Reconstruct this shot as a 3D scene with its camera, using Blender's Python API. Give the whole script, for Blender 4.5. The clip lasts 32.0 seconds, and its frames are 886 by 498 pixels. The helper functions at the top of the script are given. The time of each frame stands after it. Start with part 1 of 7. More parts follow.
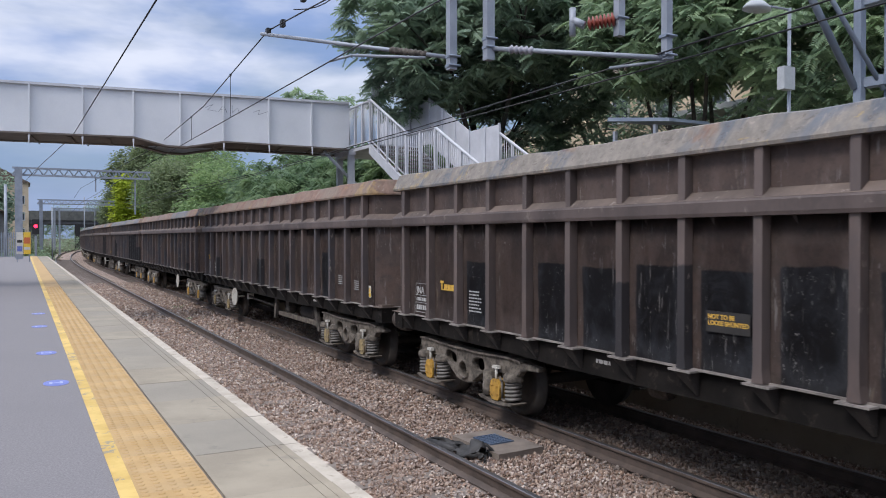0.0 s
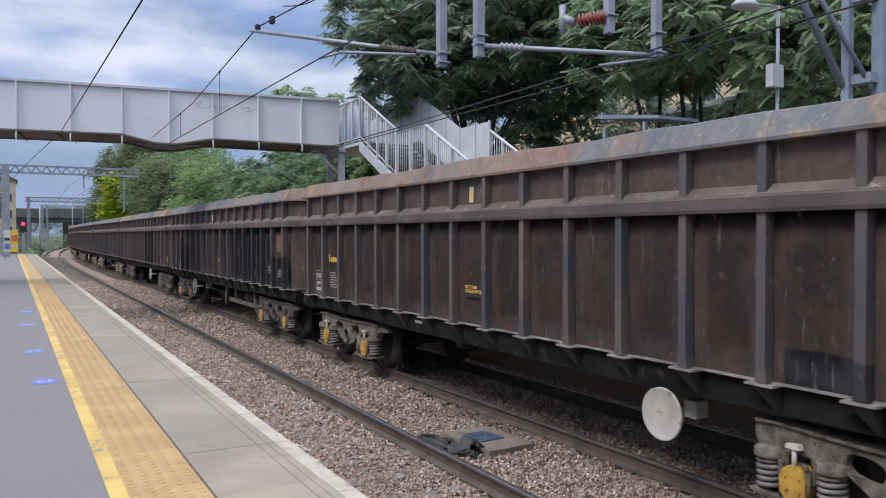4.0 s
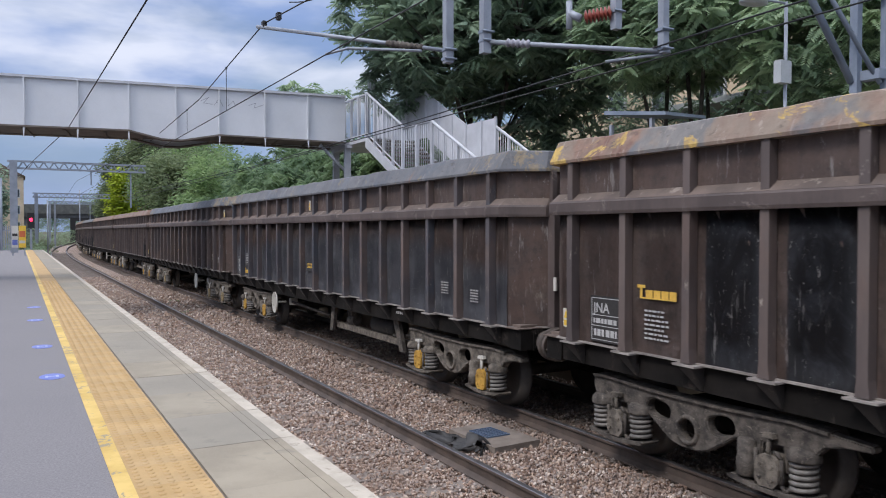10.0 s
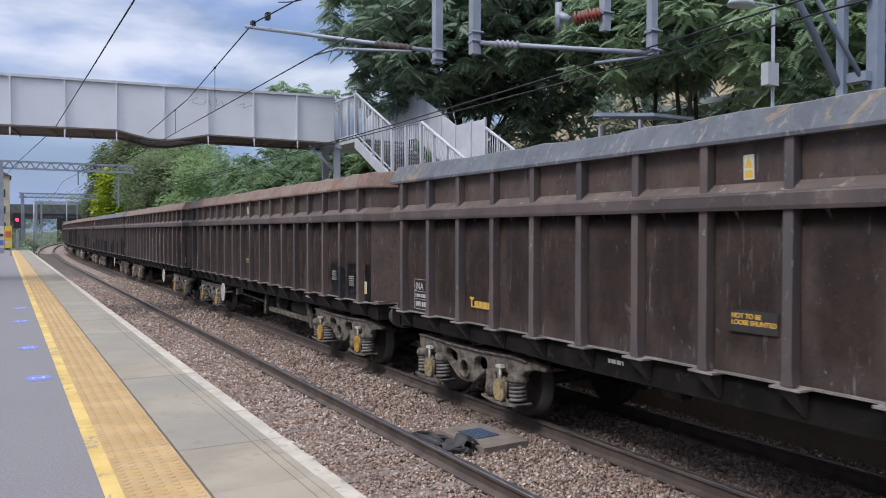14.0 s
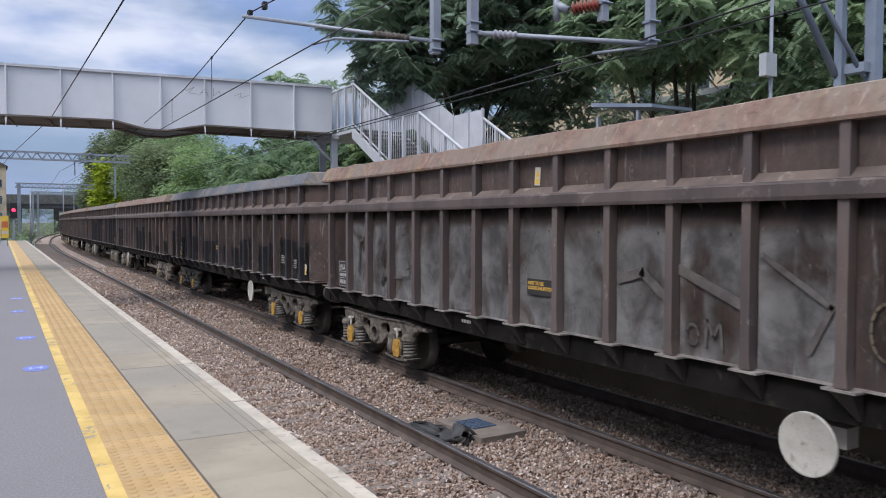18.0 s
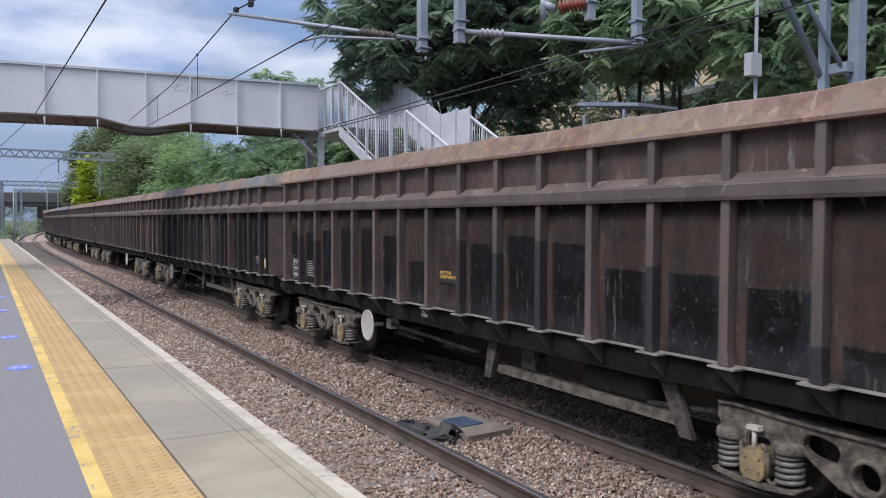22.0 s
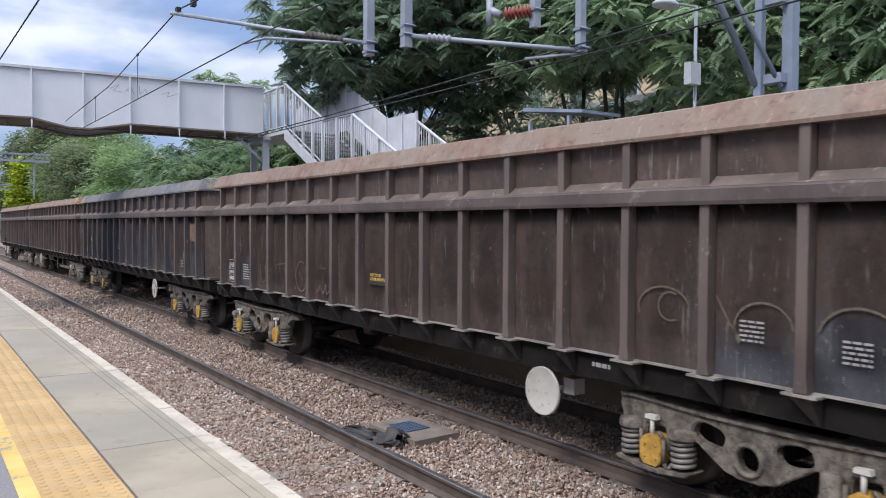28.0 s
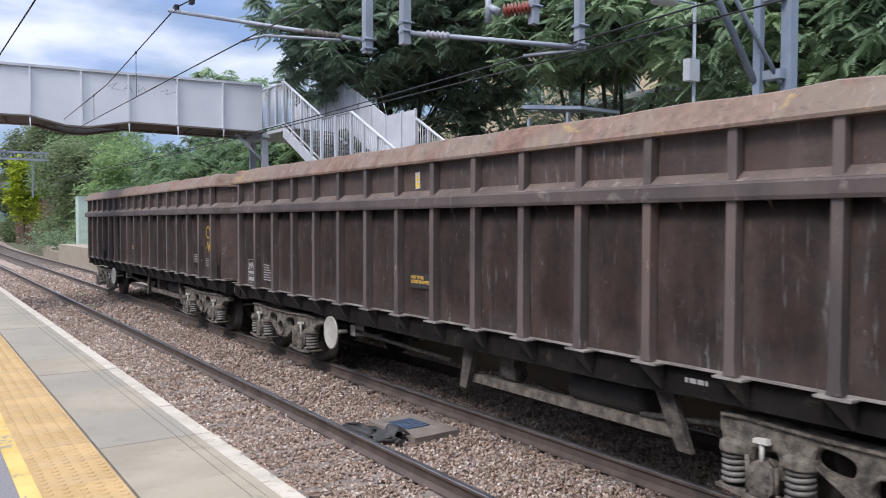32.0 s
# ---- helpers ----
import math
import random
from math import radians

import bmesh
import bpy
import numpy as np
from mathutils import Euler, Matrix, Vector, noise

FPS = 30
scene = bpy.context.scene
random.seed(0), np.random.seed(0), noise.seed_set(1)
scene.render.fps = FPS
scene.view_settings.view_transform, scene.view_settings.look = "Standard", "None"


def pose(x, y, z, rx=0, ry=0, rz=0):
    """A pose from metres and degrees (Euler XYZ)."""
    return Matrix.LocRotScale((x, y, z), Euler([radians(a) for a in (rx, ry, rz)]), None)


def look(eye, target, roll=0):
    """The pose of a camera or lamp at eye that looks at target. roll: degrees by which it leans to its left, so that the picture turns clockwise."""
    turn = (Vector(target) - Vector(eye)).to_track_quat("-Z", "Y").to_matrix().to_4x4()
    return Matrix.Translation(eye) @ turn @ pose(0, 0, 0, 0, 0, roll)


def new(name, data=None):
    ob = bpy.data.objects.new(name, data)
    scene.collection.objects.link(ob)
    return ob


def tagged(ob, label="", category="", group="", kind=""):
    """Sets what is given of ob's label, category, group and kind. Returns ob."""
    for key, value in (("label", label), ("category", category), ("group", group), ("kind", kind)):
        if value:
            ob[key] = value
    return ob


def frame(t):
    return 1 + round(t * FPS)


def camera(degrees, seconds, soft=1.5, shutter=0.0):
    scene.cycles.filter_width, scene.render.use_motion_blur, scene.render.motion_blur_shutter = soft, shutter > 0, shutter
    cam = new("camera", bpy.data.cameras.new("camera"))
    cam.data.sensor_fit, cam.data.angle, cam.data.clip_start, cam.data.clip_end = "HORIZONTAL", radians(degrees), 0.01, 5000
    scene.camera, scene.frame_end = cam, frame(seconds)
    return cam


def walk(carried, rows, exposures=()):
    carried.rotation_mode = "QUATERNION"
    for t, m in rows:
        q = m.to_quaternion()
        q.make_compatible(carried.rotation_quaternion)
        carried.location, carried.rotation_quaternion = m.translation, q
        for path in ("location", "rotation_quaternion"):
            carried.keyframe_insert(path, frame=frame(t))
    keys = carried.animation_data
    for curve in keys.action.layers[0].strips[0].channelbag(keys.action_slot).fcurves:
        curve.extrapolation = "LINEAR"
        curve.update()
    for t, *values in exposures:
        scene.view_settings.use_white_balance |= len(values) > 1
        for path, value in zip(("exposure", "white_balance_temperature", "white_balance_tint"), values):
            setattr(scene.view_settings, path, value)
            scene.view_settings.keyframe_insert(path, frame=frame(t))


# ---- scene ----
import itertools

LENS = 60.0
cam = camera(LENS, 32.0, soft=1.0, shutter=0.08)
EYE = (-1.64, 0.0, 1.385)
# seconds and the camera's turn in degrees; the eye stays where it is
PATH = [
    (0, 89.156, 0.000, -28.714), (0.5, 89.147, 0.010, -28.728), (1, 89.126, 0.042, -28.600), (1.5, 89.067, 0.015, -28.483),
    (2, 88.994, 0.043, -28.348), (2.5, 88.974, 0.109, -28.491), (3, 88.978, 0.109, -28.914), (3.5, 88.991, 0.090, -29.297),
    (5.5, 88.857, 0.036, -29.544), (6, 88.864, 0.001, -29.601), (6.5, 88.808, -0.034, -29.679), (7, 88.761, -0.093, -29.687),
    (7.5, 88.801, -0.077, -29.601), (8, 88.774, -0.148, -29.360), (8.5, 88.731, -0.140, -29.214), (9, 88.712, -0.049, -29.161),
    (9.5, 88.662, -0.039, -29.046), (10, 88.681, -0.016, -28.982), (10.5, 88.724, 0.024, -28.909), (11, 88.677, 0.049, -28.829),
    (11.5, 88.675, 0.097, -28.896), (12, 88.658, -0.033, -29.208), (12.5, 88.687, -0.012, -29.374), (13, 88.743, -0.066, -29.345),
    (13.5, 88.750, -0.045, -29.505), (14, 88.738, -0.082, -29.778), (14.5, 88.676, -0.114, -29.954), (16.5, 88.561, -0.051, -30.131),
    (17, 88.457, -0.085, -29.926), (17.5, 88.233, -0.191, -29.688), (18, 88.044, -0.149, -29.965), (18.5, 87.852, 0.082, -30.271),
    (19, 87.762, 0.185, -30.513), (19.5, 87.771, 0.271, -30.731), (20, 87.779, 0.282, -30.809), (20.5, 87.850, 0.285, -30.787),
    (21, 87.950, 0.219, -30.873), (21.5, 87.963, 0.023, -30.934), (22, 87.926, -0.186, -30.932), (22.5, 87.904, -0.238, -31.154),
    (23, 87.929, -0.261, -31.587), (23.5, 87.907, -0.405, -32.269), (24, 87.966, -0.573, -33.075), (24.5, 87.983, -0.600, -33.810),
    (25, 88.012, -0.525, -34.285), (25.5, 88.156, -0.540, -34.652), (27.5, 88.204, -0.217, -34.878), (28, 88.269, -0.309, -34.899),
    (28.5, 88.258, -0.337, -34.914), (29, 88.172, -0.445, -35.053), (29.5, 88.119, -0.411, -34.979), (30, 88.164, -0.473, -34.926),
    (30.5, 88.114, -0.472, -34.946), (31, 88.050, -0.411, -34.969), (31.5, 88.017, -0.330, -34.993), (32, 88.065, -0.156, -34.961)]
walk(cam, [(t, pose(*EYE, rx, ry, rz)) for t, rx, ry, rz in PATH],
     exposures=[(0.0, 0.08), (21.0, 0.08), (25.0, 0.30), (32.0, 0.36)])

# ---- light ----
world = bpy.data.worlds.new("world")
scene.world = world
world.use_nodes = True
SUN_UP, SUN_ROUND = radians(48), radians(258)


def sky():
    nt = world.node_tree
    nt.nodes.clear()
    N, L = nt.nodes.new, nt.links.new
    out, bg = N("ShaderNodeOutputWorld"), N("ShaderNodeBackground")
    tex = N("ShaderNodeTexSky")
    tex.sky_type, tex.sun_disc = "NISHITA", False
    tex.sun_elevation, tex.sun_rotation = SUN_UP, SUN_ROUND
    tex.air_density, tex.dust_density, tex.ozone_density = 1.0, 1.5, 2.0
    dim = N("ShaderNodeVectorMath")
    dim.operation = "SCALE"
    dim.inputs["Scale"].default_value = 0.10
    L(tex.outputs[0], dim.inputs[0])
    co, flat = N("ShaderNodeTexCoord"), N("ShaderNodeMapping")
    flat.inputs["Scale"].default_value = (1.0, 1.0, 3.2)
    L(co.outputs["Generated"], flat.inputs[0])
    n = N("ShaderNodeTexNoise")
    n.inputs["Scale"].default_value, n.inputs["Detail"].default_value, n.inputs["Roughness"].default_value = 2.6, 7, 0.5
    n.inputs["Distortion"].default_value = 0.3
    L(flat.outputs[0], n.inputs["Vector"])
    ramp = N("ShaderNodeValToRGB")
    ramp.color_ramp.elements[0].position, ramp.color_ramp.elements[1].position = 0.36, 0.56
    ramp.color_ramp.elements[0].color, ramp.color_ramp.elements[1].color = (0.25, 0.25, 0.25, 1), (1, 1, 1, 1)
    L(n.outputs[0], ramp.inputs[0])
    n2 = N("ShaderNodeTexNoise")
    n2.inputs["Scale"].default_value, n2.inputs["Detail"].default_value = 5.0, 5
    L(flat.outputs[0], n2.inputs["Vector"])
    cloud = N("ShaderNodeMix")
    cloud.data_type = "RGBA"
    cloud.inputs["A"].default_value, cloud.inputs["B"].default_value = (0.27, 0.385, 0.68, 1), (0.74, 0.79, 0.95, 1)
    part_up = N("ShaderNodeMapRange")
    part_up.interpolation_type = "SMOOTHSTEP"
    L(n2.outputs[0], part_up.inputs[0])
    for i, v in ((1, 0.33), (2, 0.70), (3, 0.0), (4, 1.0)):
        part_up.inputs[i].default_value = v
    L(part_up.outputs[0], cloud.inputs["Factor"])
    mix = N("ShaderNodeMix")
    mix.data_type = "RGBA"
    L(ramp.outputs[0], mix.inputs["Factor"])
    L(dim.outputs[0], mix.inputs["A"])
    L(cloud.outputs["Result"], mix.inputs["B"])
    # an overcast sky grows brighter towards the zenith
    sep, rise = N("ShaderNodeSeparateXYZ"), N("ShaderNodeMapRange")
    L(co.outputs["Generated"], sep.inputs[0])
    L(sep.outputs[2], rise.inputs[0])
    for i, v in ((1, 0.33), (2, 0.9), (3, 0.0), (4, 1.0)):
        rise.inputs[i].default_value = v
    high = N("ShaderNodeMix")
    high.data_type = "RGBA"
    high.inputs["B"].default_value = (1.78, 1.91, 2.25, 1)
    L(rise.outputs[0], high.inputs["Factor"])
    L(mix.outputs["Result"], high.inputs["A"])
    # a blue-grey bank of sky low over the line
    low = N("ShaderNodeMapRange")
    L(sep.outputs[2], low.inputs[0])
    for i, v in ((1, 0.05), (2, 0.165), (3, 0.66), (4, 0.0)):
        low.inputs[i].default_value = v
    bank = N("ShaderNodeMix")
    bank.data_type = "RGBA"
    bank.inputs["B"].default_value = (0.23, 0.34, 0.62, 1)
    L(low.outputs[0], bank.inputs["Factor"])
    L(high.outputs["Result"], bank.inputs["A"])
    L(bank.outputs["Result"], bg.inputs[0])
    bg.inputs[1].default_value = 1.0
    L(bg.outputs[0], out.inputs[0])


sky()
sun_data = bpy.data.lights.new("sun", "SUN")
sun_data.energy, sun_data.angle, sun_data.color = 1.9, radians(18), (1.0, 0.935, 0.905)
sun = new("sun", sun_data)
# the sun stands over the platform side, a little behind the camera
sun.matrix_world = look((-50, -10, 57), (0, 0, 0))


# ---- materials ----
class Nodes:
    """A small wrapper for the node tree of one material."""

    def __init__(self, name):
        self.mat = bpy.data.materials.new(name)
        self.mat.use_nodes = True
        self.t = self.mat.node_tree
        self.bsdf = self.t.nodes["Principled BSDF"]
        self.co = self.add("ShaderNodeTexCoord")
        self.info = self.add("ShaderNodeObjectInfo")

    def add(self, kind, **inputs):
        n = self.t.nodes.new(kind)
        for k, v in inputs.items():
            self.put(n, k, v)
        return n

    def put(self, n, k, v):
        s = n.inputs[int(k[1:])] if k[0] == "i" and k[1:].isdigit() else n.inputs[k]
        if isinstance(v, bpy.types.NodeSocket):
            self.t.links.new(v, s)
        else:
            s.default_value = v

    def vec(self, scale=(1, 1, 1), own=True):
        """Object coordinates, shifted for each object when own."""
        m = self.add("ShaderNodeMapping", Vector=self.co.outputs["Object"], Scale=scale)
        if own:
            s = self.add("ShaderNodeVectorMath", i0=(37.0, 91.0, 53.0))
            s.operation = "SCALE"
            self.put(s, "Scale", self.info.outputs["Random"])
            self.put(m, "Location", s.outputs[0])
        return m.outputs[0]

    def noise(self, scale, detail=4, rough=0.55, vec=None, dist=0.0):
        n = self.add("ShaderNodeTexNoise", Scale=scale, Detail=detail, Roughness=rough, Distortion=dist)
        if vec is not None:
            self.put(n, "Vector", vec)
        return n.outputs[0]

    def math(self, op, a, b=0.5, clamp=False):
        n = self.add("ShaderNodeMath", i0=a, i1=b)
        n.operation, n.use_clamp = op, clamp
        return n.outputs[0]

    def ramp(self, fac, lo, hi, a=0.0, b=1.0):
        n = self.add("ShaderNodeMapRange", **{"i0": fac, "i1": lo, "i2": hi, "i3": a, "i4": b})
        n.interpolation_type = "SMOOTHSTEP"
        return n.outputs[0]

    def mix(self, fac, a, b):
        n = self.t.nodes.new("ShaderNodeMix")
        n.data_type = "RGBA"
        for s, v in ((0, fac), (6, a), (7, b)):
            if isinstance(v, bpy.types.NodeSocket):
                self.t.links.new(v, n.inputs[s])
            else:
                n.inputs[s].default_value = (*v, 1) if isinstance(v, tuple) and len(v) == 3 else v
        return n.outputs[2]

    def bump(self, height, strength=0.3, dist=0.01, normal=None):
        b = self.add("ShaderNodeBump", Strength=strength, Distance=dist, Height=height)
        if normal is not None:
            self.put(b, "Normal", normal)
        return b.outputs[0]

    def done(self, color, rough=0.7, metal=0.0, normal=None, spec=None):
        self.put(self.bsdf, "Base Color", (*color, 1) if isinstance(color, tuple) and len(color) == 3 else color)
        self.put(self.bsdf, "Roughness", rough)
        self.put(self.bsdf, "Metallic", metal)
        if normal is not None:
            self.put(self.bsdf, "Normal", normal)
        if spec is not None:
            self.put(self.bsdf, "Specular IOR Level", spec)
        return self.mat


def mottled(name, a, b, scale=3.0, rough=0.7, metal=0.0, grain=60.0, relief=0.2, spots=None, spread=0.18, own=True, depth=0.004, stretch=(1, 1, 1)):
    """A surface of two tones at a large scale and a fine one, with relief and, where given, stains of a third tone."""
    k = Nodes(name)
    v = k.vec(stretch, own)
    big, fine = k.noise(scale, 5, 0.6, v), k.noise(grain, 3, 0.6, v)
    f = k.math("ADD", k.math("MULTIPLY", big, 0.75), k.math("MULTIPLY", fine, 0.25))
    c = k.mix(k.ramp(f, 0.5 - spread, 0.5 + spread), a, b)
    if spots is not None:
        s = k.noise(scale * 2.7, 6, 0.7, k.vec((1, 1, 1), own), 0.6)
        c = k.mix(k.ramp(s, 0.56, 0.68), c, spots)
    r = k.ramp(fine, 0.3, 0.7, rough - 0.08, min(rough + 0.08, 1.0))
    return k.done(c, r, metal, k.bump(f, relief, depth))


def plain(name, c, rough=0.6, metal=0.0, vary=0.12):
    a = tuple(x * (1 - vary) for x in c)
    b = tuple(min(x * (1 + vary), 1) for x in c)
    return mottled(name, a, b, 2.5, rough, metal, 40, 0.08)


def glowing(name, c, strength):
    k = Nodes(name)
    k.put(k.bsdf, "Emission Color", (*c, 1))
    k.put(k.bsdf, "Emission Strength", strength)
    return k.done(c, 0.4)


def wagon_paint():
    """Grimy brown wagon sheet. The object's colour says: red, how high black touch-up paint reaches; green, how far bare silver paint
    covers; blue, how rusty the sheet is."""
    k = Nodes("wagon_sheet")
    v = k.vec()
    par = k.add("ShaderNodeSeparateColor", i0=k.info.outputs["Color"])
    dark_to, silver, rusty = par.outputs[0], par.outputs[1], par.outputs[2]
    big, fine = k.noise(1.6, 5, 0.6, v), k.noise(38, 4, 0.65, v)
    streak = k.noise(2.6, 5, 0.62, k.vec((1, 1.5, 0.5)), 0.5)
    c = k.mix(k.ramp(big, 0.35, 0.65), (0.048, 0.0345, 0.031), (0.083, 0.058, 0.049))
    c = k.mix(k.math("MULTIPLY", k.ramp(streak, 0.44, 0.68), 0.55), c, (0.132, 0.098, 0.086))
    splash = k.math("MULTIPLY", k.ramp(k.noise(4.5, 6, 0.74, k.vec((1, 1.5, 0.55)), 0.8), 0.57, 0.70), k.ramp(k.noise(1.1, 3, 0.5, v), 0.46, 0.62))
    c = k.mix(k.math("MULTIPLY", splash, 0.75), c, (0.235, 0.195, 0.155))
    c = k.mix(k.math("MULTIPLY", k.info.outputs["Random"], 0.30), c, (0.096, 0.073, 0.064))
    c = k.mix(k.math("MULTIPLY", k.ramp(k.noise(9, 6, 0.75, v), 0.48, 0.66), 0.5), c, (0.038, 0.031, 0.029))
    rust = k.math("MULTIPLY", k.ramp(k.noise(2.3, 6, 0.7, k.vec((1, 1, 1.4)), 0.5), 0.42, 0.62), rusty)
    c = k.mix(rust, c, (0.135, 0.072, 0.049))
    sep = k.add("ShaderNodeSeparateXYZ", i0=k.co.outputs["Object"])
    wob = k.math("MULTIPLY", k.math("SUBTRACT", k.noise(2.0, 5, 0.65, v), 0.5), 0.11)
    z = k.math("ADD", sep.outputs[2], wob)
    # black touch-up paint with brushed, uneven edges, clear of the stiffeners
    full = k.math("SUBTRACT", 1.0, k.info.outputs["Alpha"])
    soft = k.math("ADD", 0.012, k.math("MULTIPLY", full, 0.14))
    below = k.ramp(k.math("SUBTRACT", k.math("MULTIPLY", dark_to, 1.4), z), k.math("MULTIPLY", soft, -1.0), soft)
    yy = k.math("ADD", sep.outputs[1], k.math("MULTIPLY", wob, 0.6))
    inside = k.math("MAXIMUM", k.ramp(yy, 0.275, 0.255), full)
    any_dark = k.ramp(dark_to, 0.03, 0.06)
    black = k.math("MULTIPLY", k.math("MULTIPLY", below, inside), any_dark)
    blackc = k.mix(k.ramp(k.noise(4.0, 6, 0.7, k.vec((1, 1, 0.7)), 1.2), 0.42, 0.72), (0.005, 0.0056, 0.0075), (0.030, 0.033, 0.040))
    blackc = k.mix(full, blackc, k.mix(k.ramp(k.noise(2.2, 5, 0.6, v), 0.35, 0.65), (0.046, 0.049, 0.058), (0.098, 0.099, 0.110)))
    c = k.mix(k.math("MULTIPLY", black, 0.93), c, blackc)
    # silver overpaint in loose swathes
    sw = k.math("MULTIPLY", k.ramp(k.noise(1.3, 3, 0.5, k.vec((1, 1.2, 0.9)), 0.8), 0.68, 0.48), k.ramp(silver, 0.0, 0.25))
    sw = k.math("MULTIPLY", sw, k.ramp(z, 1.18, 1.05))
    sil = k.mix(k.ramp(k.noise(2.4, 6, 0.68, v, 0.4), 0.32, 0.68), (0.12, 0.117, 0.114), (0.32, 0.313, 0.305))
    c = k.mix(k.math("MULTIPLY", sw, 0.9), c, sil)
    # chips and splashes of pale dust
    chip = k.math("MULTIPLY", k.ramp(k.noise(17, 6, 0.75, k.vec((1, 1, 0.6))), 0.615, 0.68), k.ramp(k.noise(1.9, 3, 0.5, v), 0.45, 0.60))
    runs = k.math("MULTIPLY", k.ramp(k.noise(9, 5, 0.7, k.vec((1, 2.2, 0.22))), 0.575, 0.68), k.ramp(k.noise(1.4, 3, 0.5, v), 0.45, 0.58))
    chip = k.math("MAXIMUM", chip, k.math("MULTIPLY", runs, 0.8))
    dots = k.math("MULTIPLY", k.math("MULTIPLY", k.ramp(k.noise(30, 5, 0.75, k.vec((1, 1, 0.6))), 0.60, 0.67), k.ramp(k.math("ADD", k.noise(2.6, 3, 0.5, v), k.math("MULTIPLY", k.info.outputs["Random"], 0.16)), 0.50, 0.66)), black)
    c = k.mix(k.math("MULTIPLY", k.math("MAXIMUM", chip, dots), 0.75), c, (0.31, 0.295, 0.28))
    h = k.math("ADD", k.math("MULTIPLY", fine, 0.4), k.math("MULTIPLY", big, 0.6))
    rough = k.mix(black, k.mix(k.ramp(fine, 0.3, 0.7), (0.56, 0.56, 0.56), (0.72, 0.72, 0.72)), (0.50, 0.50, 0.50))
    return k.done(c, rough, 0.0, k.bump(h, 0.25, 0.006), 0.36)


def rim_paint():
    """The wagon's top rim: bare, scoured steel that has gone to rust. The object's colour says how rusty (red) and how yellow-marked (green)."""
    k = Nodes("wagon_rim")
    v = k.vec()
    par = k.add("ShaderNodeSeparateColor", i0=k.info.outputs["Color"])
    n = k.noise(0.55, 5, 0.65, k.vec((1, 1, 0.6)), 0.4)
    edge = k.math("MULTIPLY", k.math("SUBTRACT", k.noise(5, 5, 0.7, v), 0.5), 0.10)
    f = k.ramp(k.math("ADD", k.math("ADD", n, edge), k.math("MULTIPLY", k.math("SUBTRACT", par.outputs[0], 0.5), 0.55)), 0.465, 0.525)
    grey = k.mix(k.ramp(k.noise(2.2, 6, 0.72, k.vec((1, 1, 0.6))), 0.3, 0.7), (0.088, 0.097, 0.114), (0.140, 0.149, 0.166))
    rust = k.mix(k.ramp(k.noise(6, 6, 0.7, v), 0.3, 0.7), (0.135, 0.076, 0.058), (0.25, 0.152, 0.114))
    rust = k.mix(k.ramp(k.noise(1.7, 4, 0.6, k.vec((1, 1, 0.5)), 0.5), 0.42, 0.60), rust, (0.20, 0.150, 0.118))
    c = k.mix(f, grey, rust)
    tan = k.math("MULTIPLY", k.ramp(k.noise(1.0, 5, 0.65, k.vec((1, 1, 0.5)), 0.6), 0.42, 0.53), par.outputs[2])
    c = k.mix(tan, c, k.mix(k.ramp(k.noise(8, 5, 0.7, v), 0.3, 0.7), (0.185, 0.155, 0.122), (0.30, 0.258, 0.205)))
    scr = k.noise(7, 5, 0.7, k.vec((1, 1.6, 0.5)), 1.2)
    c = k.mix(k.math("MULTIPLY", k.ramp(scr, 0.57, 0.67), 0.5), c, (0.36, 0.31, 0.265))
    dull = k.noise(11, 6, 0.75, k.vec((1, 0.6, 1.3)), 0.4)
    c = k.mix(k.math("MULTIPLY", k.ramp(dull, 0.55, 0.66), 0.5), c, (0.07, 0.055, 0.05))
    sep = k.add("ShaderNodeSeparateXYZ", i0=k.co.outputs["Object"])
    ends = k.ramp(k.math("ABSOLUTE", sep.outputs[1]), 4.9, 6.3, 0.0, 0.10)
    yel = k.math("MULTIPLY", k.ramp(k.math("ADD", k.noise(1.7, 6, 0.75, v, 1.0), ends), 0.60, 0.64), par.outputs[1])
    c = k.mix(yel, c, k.mix(k.ramp(k.noise(12, 5, 0.7, v), 0.35, 0.65), (0.30, 0.205, 0.08), (0.52, 0.36, 0.11)))
    return k.done(c, 0.68, 0.0, k.bump(k.noise(14, 4, 0.6, v), 0.08, 0.006), 0.3)


